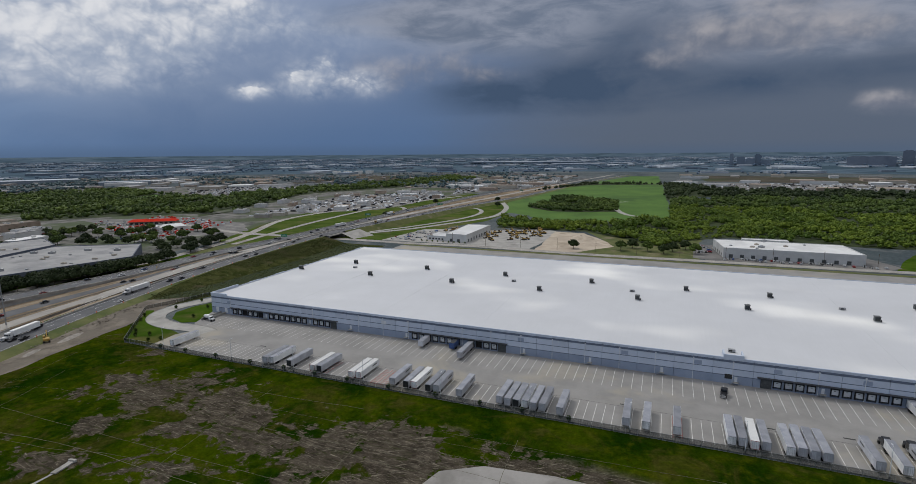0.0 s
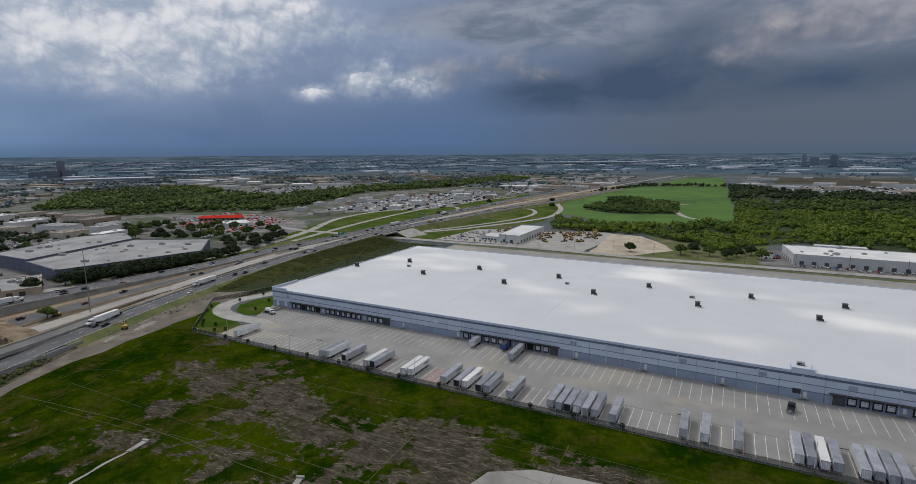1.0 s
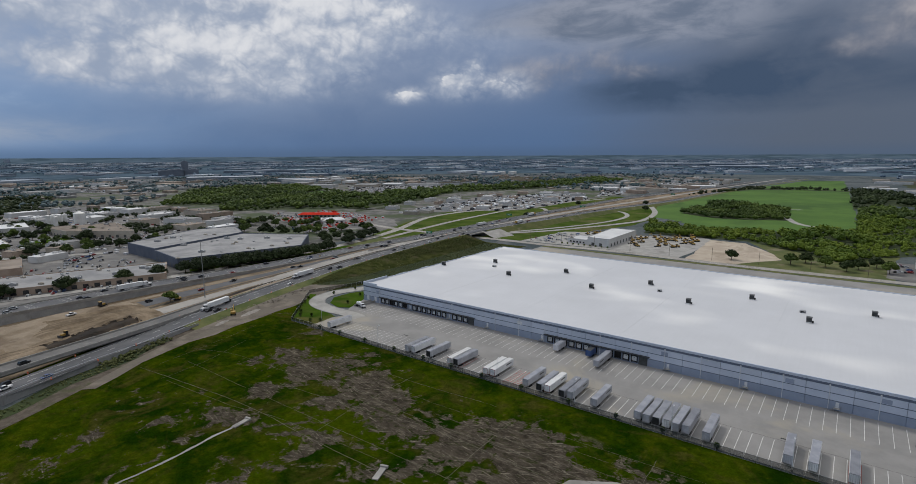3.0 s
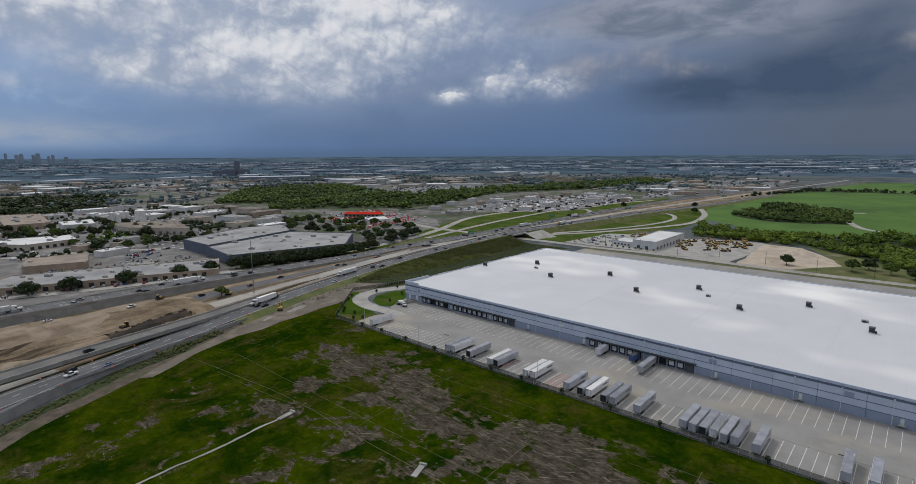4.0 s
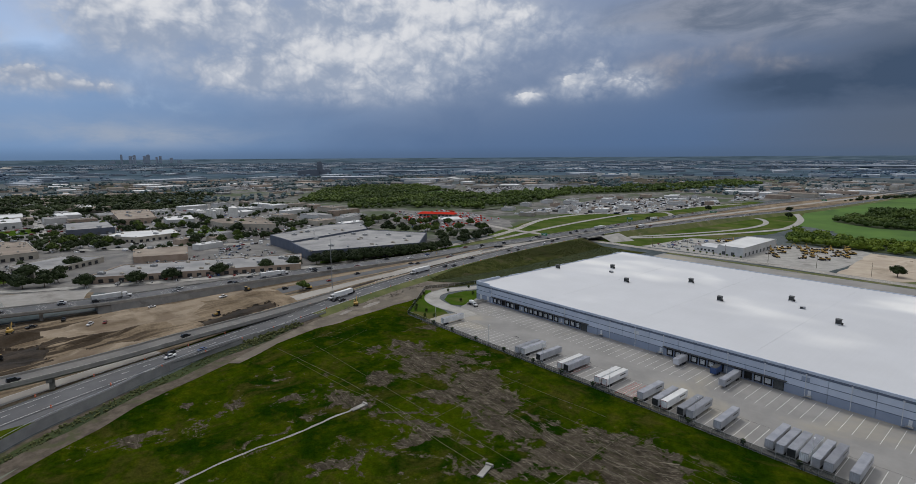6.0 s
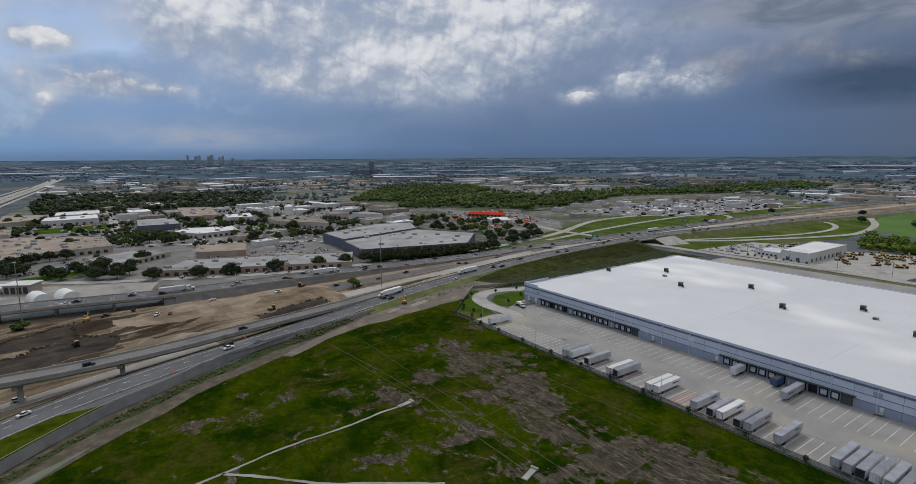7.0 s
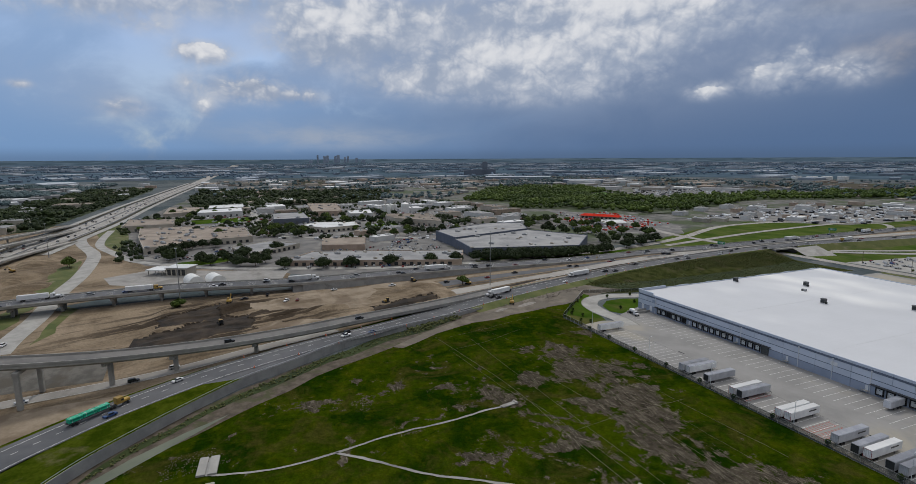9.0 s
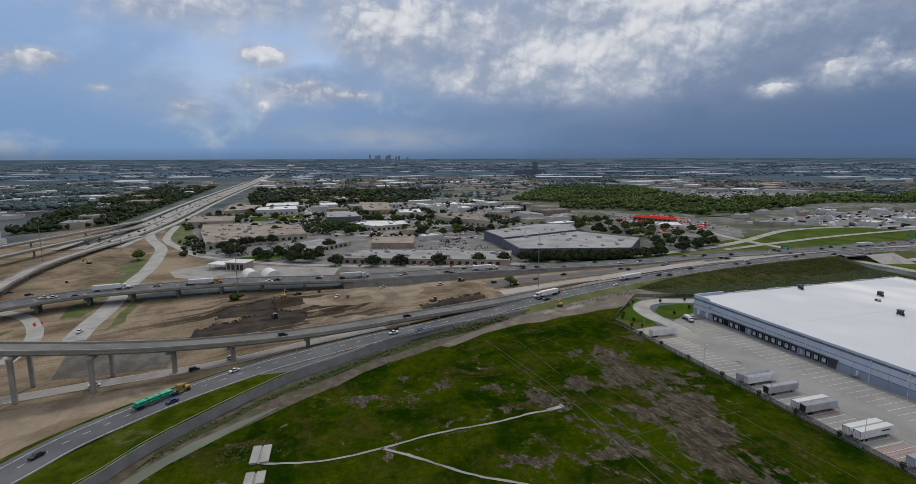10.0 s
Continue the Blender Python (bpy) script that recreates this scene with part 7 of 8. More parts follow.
def red_roofed():
    e = tagged(empty("dealership"), "long dealership with a bright red pitched roof", "building")
    part("wall", boxes((-30, -9, 0, 30, 9, 4.6)), M["wall_cream"], e)
    bm = bmesh.new()
    v = [bm.verts.new(q) for q in ((-32, -11, 4.6), (32, -11, 4.6), (32, 11, 4.6), (-32, 11, 4.6), (-27, 0, 7.4), (27, 0, 7.4))]
    for f in ((0, 1, 5, 4), (2, 3, 4, 5), (1, 2, 5), (3, 0, 4), (3, 2, 1, 0)):
        bm.faces.new([v[i] for i in f])
    part("roof", bm, M["roof_red"], e)
    for i in range(9):
        part("window", boxes((-28 + i * 6.3, -9.1, 0.5, -24 + i * 6.3, -8.98, 3.4)), M["glass"], e)
    e.matrix_basis = pose(-682, 528, 0, 0, 0, 35)


red_roofed()


def canopy_house():
    """A roadside building with a drive-through canopy on posts and a taller glazed hall."""
    e = tagged(empty("canopy_building"), "pale roadside building with a flat canopy on posts", "building")
    part("hall", boxes((-9, -7, 0, 9, 7, 6.5, 0.1)), M["wall_cream"], e)
    part("roof", boxes((-10, -8, 6.5, 10, 8, 7.2, 0.15)), M["roof_white"], e)
    for i in range(4):
        part("window", boxes((-8 + i * 4.2, -7.08, 0.5, -5 + i * 4.2, -6.98, 5.2)), M["glass"], e)
    part("canopy", boxes((-27, -8, 4.2, -10.2, 8, 5.0, 0.15)), M["roof_white"], e)
    for x in (-25, -19, -13):
        for y in (-6.5, 6.5):
            part("post", boxes((x - 0.25, y - 0.25, 0, x + 0.25, y + 0.25, 4.2)), M["concrete"], e)
    e.matrix_basis = pose(-492, -52, 0.1, 0, 0, 63)


canopy_house()
for x, y in ((-455, -40), (-452, -24)):
    e = tagged(empty("tent_shelter", x, y, 0.1, -70), "white fabric arched shelter tent", "tent", "shelter tents")
    bm = bmesh.new()
    n = 12
    rows = [[bm.verts.new((math.cos(i * math.pi / n) * 6.0, yy, math.sin(i * math.pi / n) * 6.0)) for i in range(n + 1)] for yy in (-8, -4, 0, 4, 8)]
    for a, b in zip(rows, rows[1:]):
        for i in range(n):
            bm.faces.new((a[i], a[i + 1], b[i + 1], b[i]))
    bm.faces.new(rows[-1])
    part("cover", bm, M["tank_white"], e)
    # dark sheet across the end gives the shade inside the tent
    bm = bmesh.new()
    bm.faces.new([bm.verts.new((math.cos(i * math.pi / n) * 5.7, -7.9, math.sin(i * math.pi / n) * 5.7)) for i in range(n + 1)])
    part("end_shade_panel", bm, M["vent"], e)
for i, (x, y, r, h) in enumerate(((-885, 226, 3.0, 17), (-890, 233, 3.0, 17), (-895, 240, 3.0, 17), (-890, 247, 3.0, 17), (-884, 240, 3.0, 17), (-880, 233, 3.0, 15), (-900, 268, 7.5, 16))):
    e = tagged(empty("storage_silo", x, y, 0), "tall white cylindrical storage silo", "silo", "white silos")
    bm = bmesh.new()
    tube(bm, (0, 0, 0), (0, 0, h), r, r, 16)
    part("shell", bm, M["tank_white"], e)
    bm = bmesh.new()
    tube(bm, (0, 0, h), (0, 0, h + r * 0.35), r * 1.02, r * 0.2, 16)
    part("cap", bm, M["tank_white"], e)

# ---------------------------------------------------------------- the districts beyond
LOOKS = [("wall_cream", "roof_grey"), ("wall_white", "roof_white"), ("brick_tan", "roof_tan"), ("wall_cream", "roof_tan"), ("wall_white", "roof_grey"), ("wall_slate", "roof_grey"), ("roof_hazy", "roof_far")]


def shed_at(x0, y0, w, d, h, rz, look_k, name="industrial_building", label="flat-roofed industrial building far off"):
    x, y, z, s = far(x0, y0)
    e = tagged(empty(name, x, y, z, rz), label, "building", "far industrial buildings")
    wl, rf = LOOKS[look_k]
    part("wall", boxes((-w / 2 * s, -d / 2 * s, 0, w / 2 * s, d / 2 * s, h * s)), M[wl], e)
    part("roof", boxes((-w / 2 * s * 0.99, -d / 2 * s * 0.99, h * s, w / 2 * s * 0.99, d / 2 * s * 0.99, (h + 0.5) * s)), M[rf], e)
    if math.hypot(x0, y0) < 1300:
        r = random.Random(int(x0 * 7 + y0))
        for i in range(3):
            piece("roof_unit", SMALL_UNIT, e, pose(r.uniform(-0.4, 0.4) * w, r.uniform(-0.4, 0.4) * d, h + 0.5, 0, 0, r.choice((0, 90))))
    return e


SMALL_UNIT = mesh_of("roof_unit", [(x, y, z) for z, k in ((0, 1.0), (1.5, 0.92)) for x, y in ((-1.7 * k, -1.1 * k), (1.7 * k, -1.1 * k), (1.7 * k, 1.1 * k), (-1.7 * k, 1.1 * k))], [(4, 5, 6, 7), (0, 1, 5, 4), (1, 2, 6, 5), (2, 3, 7, 6), (3, 0, 4, 7)], M["wall_white"])


def district(poly, n, seed, sizes, rot, gap=10.0, looks=(0, 1, 2, 3, 4), heights=(5, 9)):
    """Buildings of one district on a loose grid, clear of each other."""
    r = random.Random(seed)
    put = []
    for x, y in scatter(poly, n * 5, seed):
        w, d = r.uniform(*sizes), r.uniform(*sizes) * 0.6
        R = math.hypot(w, d) / 2
        if all(math.hypot(x - a, y - b) > (R + c) * 0.82 + gap for a, b, c in put):
            put.append((x, y, R))
            shed_at(x, y, w, d, r.uniform(*heights), rot + r.choice((0, 90)), r.choice(looks))
        if len(put) >= n:
            break


district([(-1090, -60), (-930, 20), (-910, 105), (-1090, 110), (-1300, 100), (-1300, -50)], 22, 41, (28, 60), 3)
district([(-1060, 180), (-830, 290), (-700, 290), (-640, 350), (-760, 430), (-1000, 440), (-1150, 330)], 34, 42, (24, 55), 12)
district([(-620, 80), (-570, 140), (-660, 200), (-730, 160)], 4, 43, (18, 30), 20, 6)
district([(-600, 600), (-480, 760), (-470, 1150), (-640, 1250), (-760, 1000), (-700, 700)], 34, 44, (16, 36), 20, 8.0, (0, 1, 4, 4, 2), (4, 6.5))
district([(-420, 1250), (-300, 2000), (-520, 2300), (-640, 1800), (-600, 1300)], 34, 45, (30, 80), 5)
district([(-1600, 1000), (-1250, 1050), (-1000, 1300), (-1500, 1700), (-2000, 1400)], 22, 46, (40, 110), 30, 25)
district([(-2300, 200), (-1600, 450), (-1600, 900), (-2300, 900)], 24, 47, (40, 110), 15, 25)
district([(-2400, -150), (-1550, -110), (-1550, 380), (-2400, 200)], 26, 48, (35, 100), 0, 25)
district([(20, 1500), (900, 1550), (1000, 2300), (300, 2350), (-20, 2300)], 26, 49, (40, 110), -10, 25)
district([(-2300, -350), (-700, -420), (-620, -330), (-850, -300), (-2300, -260)], 14, 50, (30, 70), 0, 20)
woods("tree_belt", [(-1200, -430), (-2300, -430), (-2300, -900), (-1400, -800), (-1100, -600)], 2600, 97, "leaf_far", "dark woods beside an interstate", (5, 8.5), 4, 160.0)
shed_at(-640, -330, 120, 46, 9, 8, 4, label="long pale warehouse beside an interstate")
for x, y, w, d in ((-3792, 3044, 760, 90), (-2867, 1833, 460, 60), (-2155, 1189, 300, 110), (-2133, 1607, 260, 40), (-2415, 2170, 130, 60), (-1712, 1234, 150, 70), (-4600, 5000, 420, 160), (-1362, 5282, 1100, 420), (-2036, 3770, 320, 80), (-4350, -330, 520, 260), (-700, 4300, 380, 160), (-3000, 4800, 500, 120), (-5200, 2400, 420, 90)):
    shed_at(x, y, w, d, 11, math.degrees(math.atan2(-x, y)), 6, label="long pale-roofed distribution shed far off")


def scattered(name, poly, n, seed, size, material, label, category, tall=(3, 8)):
    """Many small boxes too far to count, with low roofs, as one mass."""
    r = random.Random(seed)
    vs, fs = [], []
    for x0, y0 in scatter(poly, n, seed):
        x, y, z, s = far(x0, y0)
        w, d, h, a = r.uniform(*size) * s, r.uniform(*size) * 0.6 * s, r.uniform(*tall) * s, r.choice((0.15, 1.72, 0.4, 1.97))
        o = len(vs)
        c, sn = math.cos(a), math.sin(a)
        for k in (0, 1):
            for u, v in ((-w / 2, -d / 2), (w / 2, -d / 2), (w / 2, d / 2), (-w / 2, d / 2)):
                vs.append((x + u * c - v * sn, y + u * sn + v * c, z + h * k))
        fs += [(o + a0, o + b0, o + c0, o + d0) for a0, b0, c0, d0 in ((4, 5, 6, 7), (0, 1, 5, 4), (1, 2, 6, 5), (2, 3, 7, 6), (3, 0, 4, 7))]
    return tagged(new(name, mesh_of(name, vs, fs, M[material])), label, category, kind="stuff")


RING = [(700, 2300), (-300, 2500), (-1500, 2200), (-2300, 1300), (-2450, 300), (-2450, -500), (-2300, -900), (-7000, -5200), (-9500, -2600), (-9500, 3000), (-6000, 9000), (0, 11000), (4500, 9500), (3000, 4000)]
# the haze on these roofs is in their materials
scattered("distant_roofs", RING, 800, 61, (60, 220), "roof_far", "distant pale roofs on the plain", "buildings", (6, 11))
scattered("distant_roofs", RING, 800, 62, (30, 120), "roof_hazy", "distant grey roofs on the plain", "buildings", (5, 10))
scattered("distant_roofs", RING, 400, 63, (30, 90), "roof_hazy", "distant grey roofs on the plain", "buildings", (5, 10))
NEAR_RING = [(-1250, -60), (-1100, 420), (-1550, 700), (-1600, 1050), (-1000, 1400), (-500, 1300), (-330, 2200), (-800, 2500), (-2400, 1400), (-2450, -160)]
WEST = [(-1000, -440), (-2400, -440), (-2300, -1000), (-1300, -800)]
scattered("distant_houses", WEST, 160, 66, (15, 60), "roof_grey", "scattered grey roofs beside woods", "buildings", (4, 8))
scattered("distant_houses", WEST, 60, 67, (20, 70), "roof_white", "scattered pale roofs beside woods", "buildings", (4, 8))
scattered("distant_houses", NEAR_RING, 420, 64, (12, 40), "roof_grey", "scattered grey roofs", "buildings", (3, 6))
scattered("distant_houses", NEAR_RING, 260, 65, (12, 40), "roof_tan", "scattered tan roofs", "buildings", (3, 6))
LOTS = [("lot_a", [(-1560, 640), (-1420, 560), (-1900, 500), (-2100, 700), (-1800, 900)]), ("lot_b", [(-1100, 960), (-950, 1000), (-900, 1250), (-1150, 1300), (-1300, 1120)]), ("lot_c", [(-620, 640), (-470, 800), (-460, 1080), (-560, 1250), (-700, 1000)]), ("lot_d", [(-480, 1150), (-360, 1500), (-330, 1900), (-480, 1950), (-580, 1500)]),
        ("lot_e", [(70, 1500), (800, 1600), (700, 1900), (100, 1800)]), ("lot_f", [(-760, 600), (-580, 580), (-560, 420), (-700, 470)])]
for i, (nm, pl) in enumerate(LOTS):
    sheet("lot", pl, 0.08, M["lot"], "paved lot crowded with vehicles", 4.0)
    scattered("parked_vehicles", pl, 260 if i != 5 else 60, 70 + i, (2.5, 7.5) if i != 5 else (3, 6), "trailer_white", "rows of parked white vehicles far off", "vehicles", (1.4, 2.6))
    scattered("parked_vehicles", pl, 150 if i != 5 else 170, 80 + i, (3, 10) if i != 5 else (2.0, 3.6), "car_black" if i != 5 else "roof_red", ("dark" if i != 5 else "red") + " parked vehicles far off", "vehicles", (1.4, 3.0) if i != 5 else (1.2, 1.8))
# haze over these belts comes from the leaf colour
woods("distant_trees", RING, 20000, 90, "leaf_haze", "dark belts of distant trees on the plain", (5, 11), 0, 900.0)
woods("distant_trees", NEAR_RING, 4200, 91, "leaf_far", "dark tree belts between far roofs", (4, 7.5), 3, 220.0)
woods("district_trees", [(-560, -120), (-640, 60), (-600, 200), (-640, 360), (-760, 440), (-1150, 430), (-1250, -60), (-900, -170)], 3200, 95, "leaf_dark", "dark trees between warehouses and lots", (2.2, 4.2), 18, 70.0)


# ---------------------------------------------------------------- landmarks on the horizon
def tower_at(az, dist, w, h, name, label, mat="skyline", base=0.0):
    a = radians(az)
    x, y, z, s = far(-math.sin(a) * dist, math.cos(a) * dist)
    e = tagged(empty(name, x, y, z - 2, az), label, "tower block")
    part("shaft", boxes((-w / 2 * s, -w / 2 * s, 0, w / 2 * s, w / 2 * s, h * s)), M[mat], e)
    part("crown", boxes((-w / 3 * s, -w / 3 * s, h * s, w / 3 * s, w / 3 * s, h * s * 1.06)), M[mat], e)
    return e


# tower colours carry the distance haze
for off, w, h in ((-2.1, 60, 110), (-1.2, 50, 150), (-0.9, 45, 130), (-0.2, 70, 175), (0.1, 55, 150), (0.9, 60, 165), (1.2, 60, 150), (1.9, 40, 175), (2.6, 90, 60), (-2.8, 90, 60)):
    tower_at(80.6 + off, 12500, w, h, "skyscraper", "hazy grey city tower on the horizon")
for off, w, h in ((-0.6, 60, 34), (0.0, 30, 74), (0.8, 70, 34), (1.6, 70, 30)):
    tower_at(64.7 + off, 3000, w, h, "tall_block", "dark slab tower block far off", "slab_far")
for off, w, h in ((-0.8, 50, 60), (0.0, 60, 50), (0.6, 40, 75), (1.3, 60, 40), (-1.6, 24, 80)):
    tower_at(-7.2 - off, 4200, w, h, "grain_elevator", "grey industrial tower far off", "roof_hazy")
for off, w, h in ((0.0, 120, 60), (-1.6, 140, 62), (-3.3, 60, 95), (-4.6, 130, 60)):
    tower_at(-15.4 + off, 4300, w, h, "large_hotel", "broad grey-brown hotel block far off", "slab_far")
for i in range(4):
    a = radians(34.8 - i * 1.15)
    x, y, z, s = far(-math.sin(a) * 2700, math.cos(a) * 2700)
    e = tagged(empty("oil_tank", x, y, z), "white round storage tank far off", "tank", "far storage tanks")
    bm = bmesh.new()
    tube(bm, (0, 0, 0), (0, 0, 13), 20, 20, 20)
    part("shell", bm, M["tank_white"], e)


# ---------------------------------------------------------------- small things in the field
def ribbon(name, pts, w, z, material, label, cat, n=6):
    ln = smooth([(x, y, z) for x, y in pts], n)
    ln = [q + np.array([noise.noise((q[0] * 0.2, q[1] * 0.2, 3.0)) * 0.5, noise.noise((q[0] * 0.2, q[1] * 0.2, 8.0)) * 0.5, 0]) for q in ln]
    wl = [w * (0.65 + 0.7 * abs(noise.noise((q[0] * 0.13, q[1] * 0.13, 5.0)))) for q in ln]
    a = [sides(ln, s / 2)[i] for i, s in enumerate(wl)]
    b = [sides(ln, -s / 2)[i] for i, s in enumerate(wl)]
    return tagged(part(name, spread([b, a]), material), label, cat, kind="structure")


for pts, w in (([(-258, 93), (-220, 98), (-182, 102), (-129, 102), (-60, 104)], 0.5), ([(-247, 110), (-180, 111), (-122, 112), (-40, 113)], 0.35), ([(-226, 138), (-166, 138), (-125, 135), (-70, 137), (-10, 134)], 0.35), ([(-202, 157), (-153, 157), (-104, 160)], 0.35), ([(-233, 94), (-190, 98), (-162, 104), (-113, 107)], 0.35),
               ([(-190, 122), (-153, 126), (-113, 132), (-60, 131)], 0.35), ([(-150, 147), (-110, 148), (-40, 150), (20, 152)], 0.3), ([(-120, 141), (-60, 143), (0, 144), (40, 146)], 0.3), ([(-90, 155), (-20, 157), (40, 160)], 0.3), ([(-145, 104), (-148, 129), (-149, 161)], 0.4), ([(-237, 93), (-241, 116), (-252, 143)], 0.4), ([(-91, 111), (-92, 130), (-93, 152)], 0.4),
               ([(-262, 120), (-240, 128), (-215, 130), (-190, 131)], 0.3), ([(-40, 118), (-42, 140), (-43, 160)], 0.35), ([(-255, 100), (-262, 130), (-270, 160)], 0.35)):
    ribbon("wheel_track", pts, w * 0.45, 0.07, M["track"], "thin pale wheel track across a field", "track")
for pts in ([(-172, 92), (-171, 80), (-169, 67), (-168, 45), (-164, 24), (-162, 6), (-165, -10), (-167, -15)], [(-164, 24), (-154, 35), (-142, 47), (-133, 60), (-120, 78)]):
    ribbon("concrete_flume", pts, 1.3, 0.16, M["lot_pale"], "narrow pale concrete flume across a field", "flume")
for x, y, rz in ((-109, 102, 20), (-172, 93, 10)):
    e = tagged(empty("headwall", x, y, 0, rz), "short pale concrete headwall of a drain", "headwall")
    part("slab", boxes((-1.0, -3.5, 0.03, 1.0, 3.5, 0.45, 0.05)), M["concrete"], e)
    part("lip", boxes((-1.3, 2.8, 0.03, 1.3, 3.6, 0.9, 0.05)), M["concrete"], e)
cu = tagged(empty("culvert_headwall", -171.5, -15, 0, -4), "pale concrete culvert headwall with a channel between two slabs", "culvert")
for x0, x1 in ((-5.5, 5.0), (10.0, 16.5)):
    part("slab", boxes((x0, 0.35, 0.03, x1, 3.0, 0.7, 0.06)), M["concrete"], cu)
    part("slab", boxes((x0, -3.0, 0.03, x1, -0.35, 0.7, 0.06)), M["concrete"], cu)
    part("channel", boxes((x0, -0.35, 0.03, x1, 0.35, 0.2)), M["concrete_dark"], cu)


def stones(name, poly, n, seed, size, material, label):
    rs = np.random.RandomState(seed)
    sets = [lumps(rs, [(x, y, 0.1, rs.uniform(*size))], 1.0) for x, y in scatter(poly, n, seed)]
    return tagged(new(name, join_mesh(name, sets, M[material])), label, "rubble", kind="stuff")


stones("riprap", [(-182, -24), (-184, -14), (-172, -8), (-168, -28), (-176, -30)], 260, 3, (0.08, 0.24), "bare", "loose grey stones round a culvert")
stones("rubble", [(-296, 150), (-300, 185), (-312, 228), (-322, 230), (-316, 185), (-306, 148)], 170, 4, (0.2, 0.8), "bare", "broken concrete rubble beside a highway")



def tufts(poly, n, seed, material, label, h=(0.08, 0.24), lift=None):
    """Tufts of grass, a few bent blades each, as one mass."""
    rs = np.random.RandomState(seed)
    pts = np.array(scatter(poly, n, seed))
    vs, fs = [], []
    for x, y in pts:
        up = lift(x, y) if lift else 0.0
        if not lift and noise.noise((x * 0.02, y * 0.02, 1.0)) + 0.25 * noise.noise((x * 0.1, y * 0.1, 2.0)) < -0.12:
            continue
        for j in range(3):
            a, hh, w = rs.uniform(0, math.tau), rs.uniform(*h), rs.uniform(0.12, 0.32)
            dx, dy = math.cos(a) * w, math.sin(a) * w
            lx, ly = rs.uniform(-0.3, 0.3, 2)
            o = len(vs)
            vs += [(x - dx, y - dy, up + 0.02), (x + dx, y + dy, up + 0.02), (x + dx * 0.5 + lx, y + dy * 0.5 + ly, up + hh), (x - dx * 0.7 + lx, y - dy * 0.7 + ly, up + hh * 0.8)]
            fs.append((o, o + 1, o + 2, o + 3))
    return tagged(new("grass_tufts", mesh_of("grass_tufts", vs, fs, M[material])), label, "grass", kind="stuff")



tufts([(-300, 258), (-290, 290), (-287, 340), (-289, 440), (-300, 475), (-349, 470), (-345, 345), (-339, 285), (-331, 246), (-318, 242)], 22000, 9, "scrub", "rank olive-brown weeds on a bank", (0.12, 0.42), bank_height)
# ---------------------------------------------------------------- building site
DUG = [[(-300, -81), (-319, -62), (-326, -25), (-328, 3), (-309, 1), (-294, -38), (-286, -64)], [(-298, -44), (-312, -35), (-316, -14), (-320, -2), (-339, 3), (-340, -12), (-331, -36), (-320, -46)], [(-351, -52), (-360, -31), (-369, -18), (-338, -17), (-333, -39), (-333, -50)], [(-322, 70), (-330, 92), (-340, 120), (-332, 122), (-318, 96), (-312, 76)]]
PACKED = [[(-305, 0), (-313, 11), (-310, 39), (-309, 66), (-298, 64), (-294, 36), (-288, 0)], [(-357, -1), (-374, 24), (-384, 84), (-384, 136), (-372, 136), (-366, 84), (-326, 70), (-334, 50), (-343, 1)]]
RIM = [(q[1], q[0] - 8.5) for q in FLY if q[1] > 40]


def site_height(x, y):
    """How high the dug-over ground of the building site stands."""
    east = min(np.interp(y, [-89, -58, -32, 0, 45, 60], [-259, -264, -271, -284, -300, -290]), np.interp(y, [q[0] for q in RIM], [q[1] for q in RIM]) if y > 45 else 0.0)
    f = min(1, max(0, (east - x) / 9)) * min(1, max(0, (x + 386) / 7)) * min(1, max(0, (y + 60) / 14)) * min(1, max(0, (142 - y) / 22))
    f = f * f * (3 - 2 * f)
    u, v = 0.95 * y - 0.30 * x, 0.95 * x + 0.30 * y
    h = 2.0 + 1.5 * noise.noise((u / 55, v / 13, 0.7)) + 0.8 * noise.noise((u / 24, v / 6, 3.3)) + 0.35 * noise.noise((u / 7, v / 3.5, 5.1))
    step_up = h * 0.8 + 0.5
    rise = min(1.0, (step_up % 1.0) / 0.45)
    terrace = (math.floor(step_up) + rise * rise * (3 - 2 * rise) - 1.0) / 0.8
    h = 0.4 * h + 0.6 * terrace + 0.3
    w = noise.noise_vector((x * 0.12, y * 0.12, 4.0)) * 5.0
    if any(inside(x + w.x, y + w.y, poly) for poly in DUG):
        h -= 0.9
    h += 3.2 * math.exp(-((x + 356) / 7) ** 2 - ((y + 8) / 10) ** 2) + 2.0 * math.exp(-((x + 330) / 4) ** 2 - ((y - 40) / 24) ** 2)
    return max(0.15, h) * f + 0.11


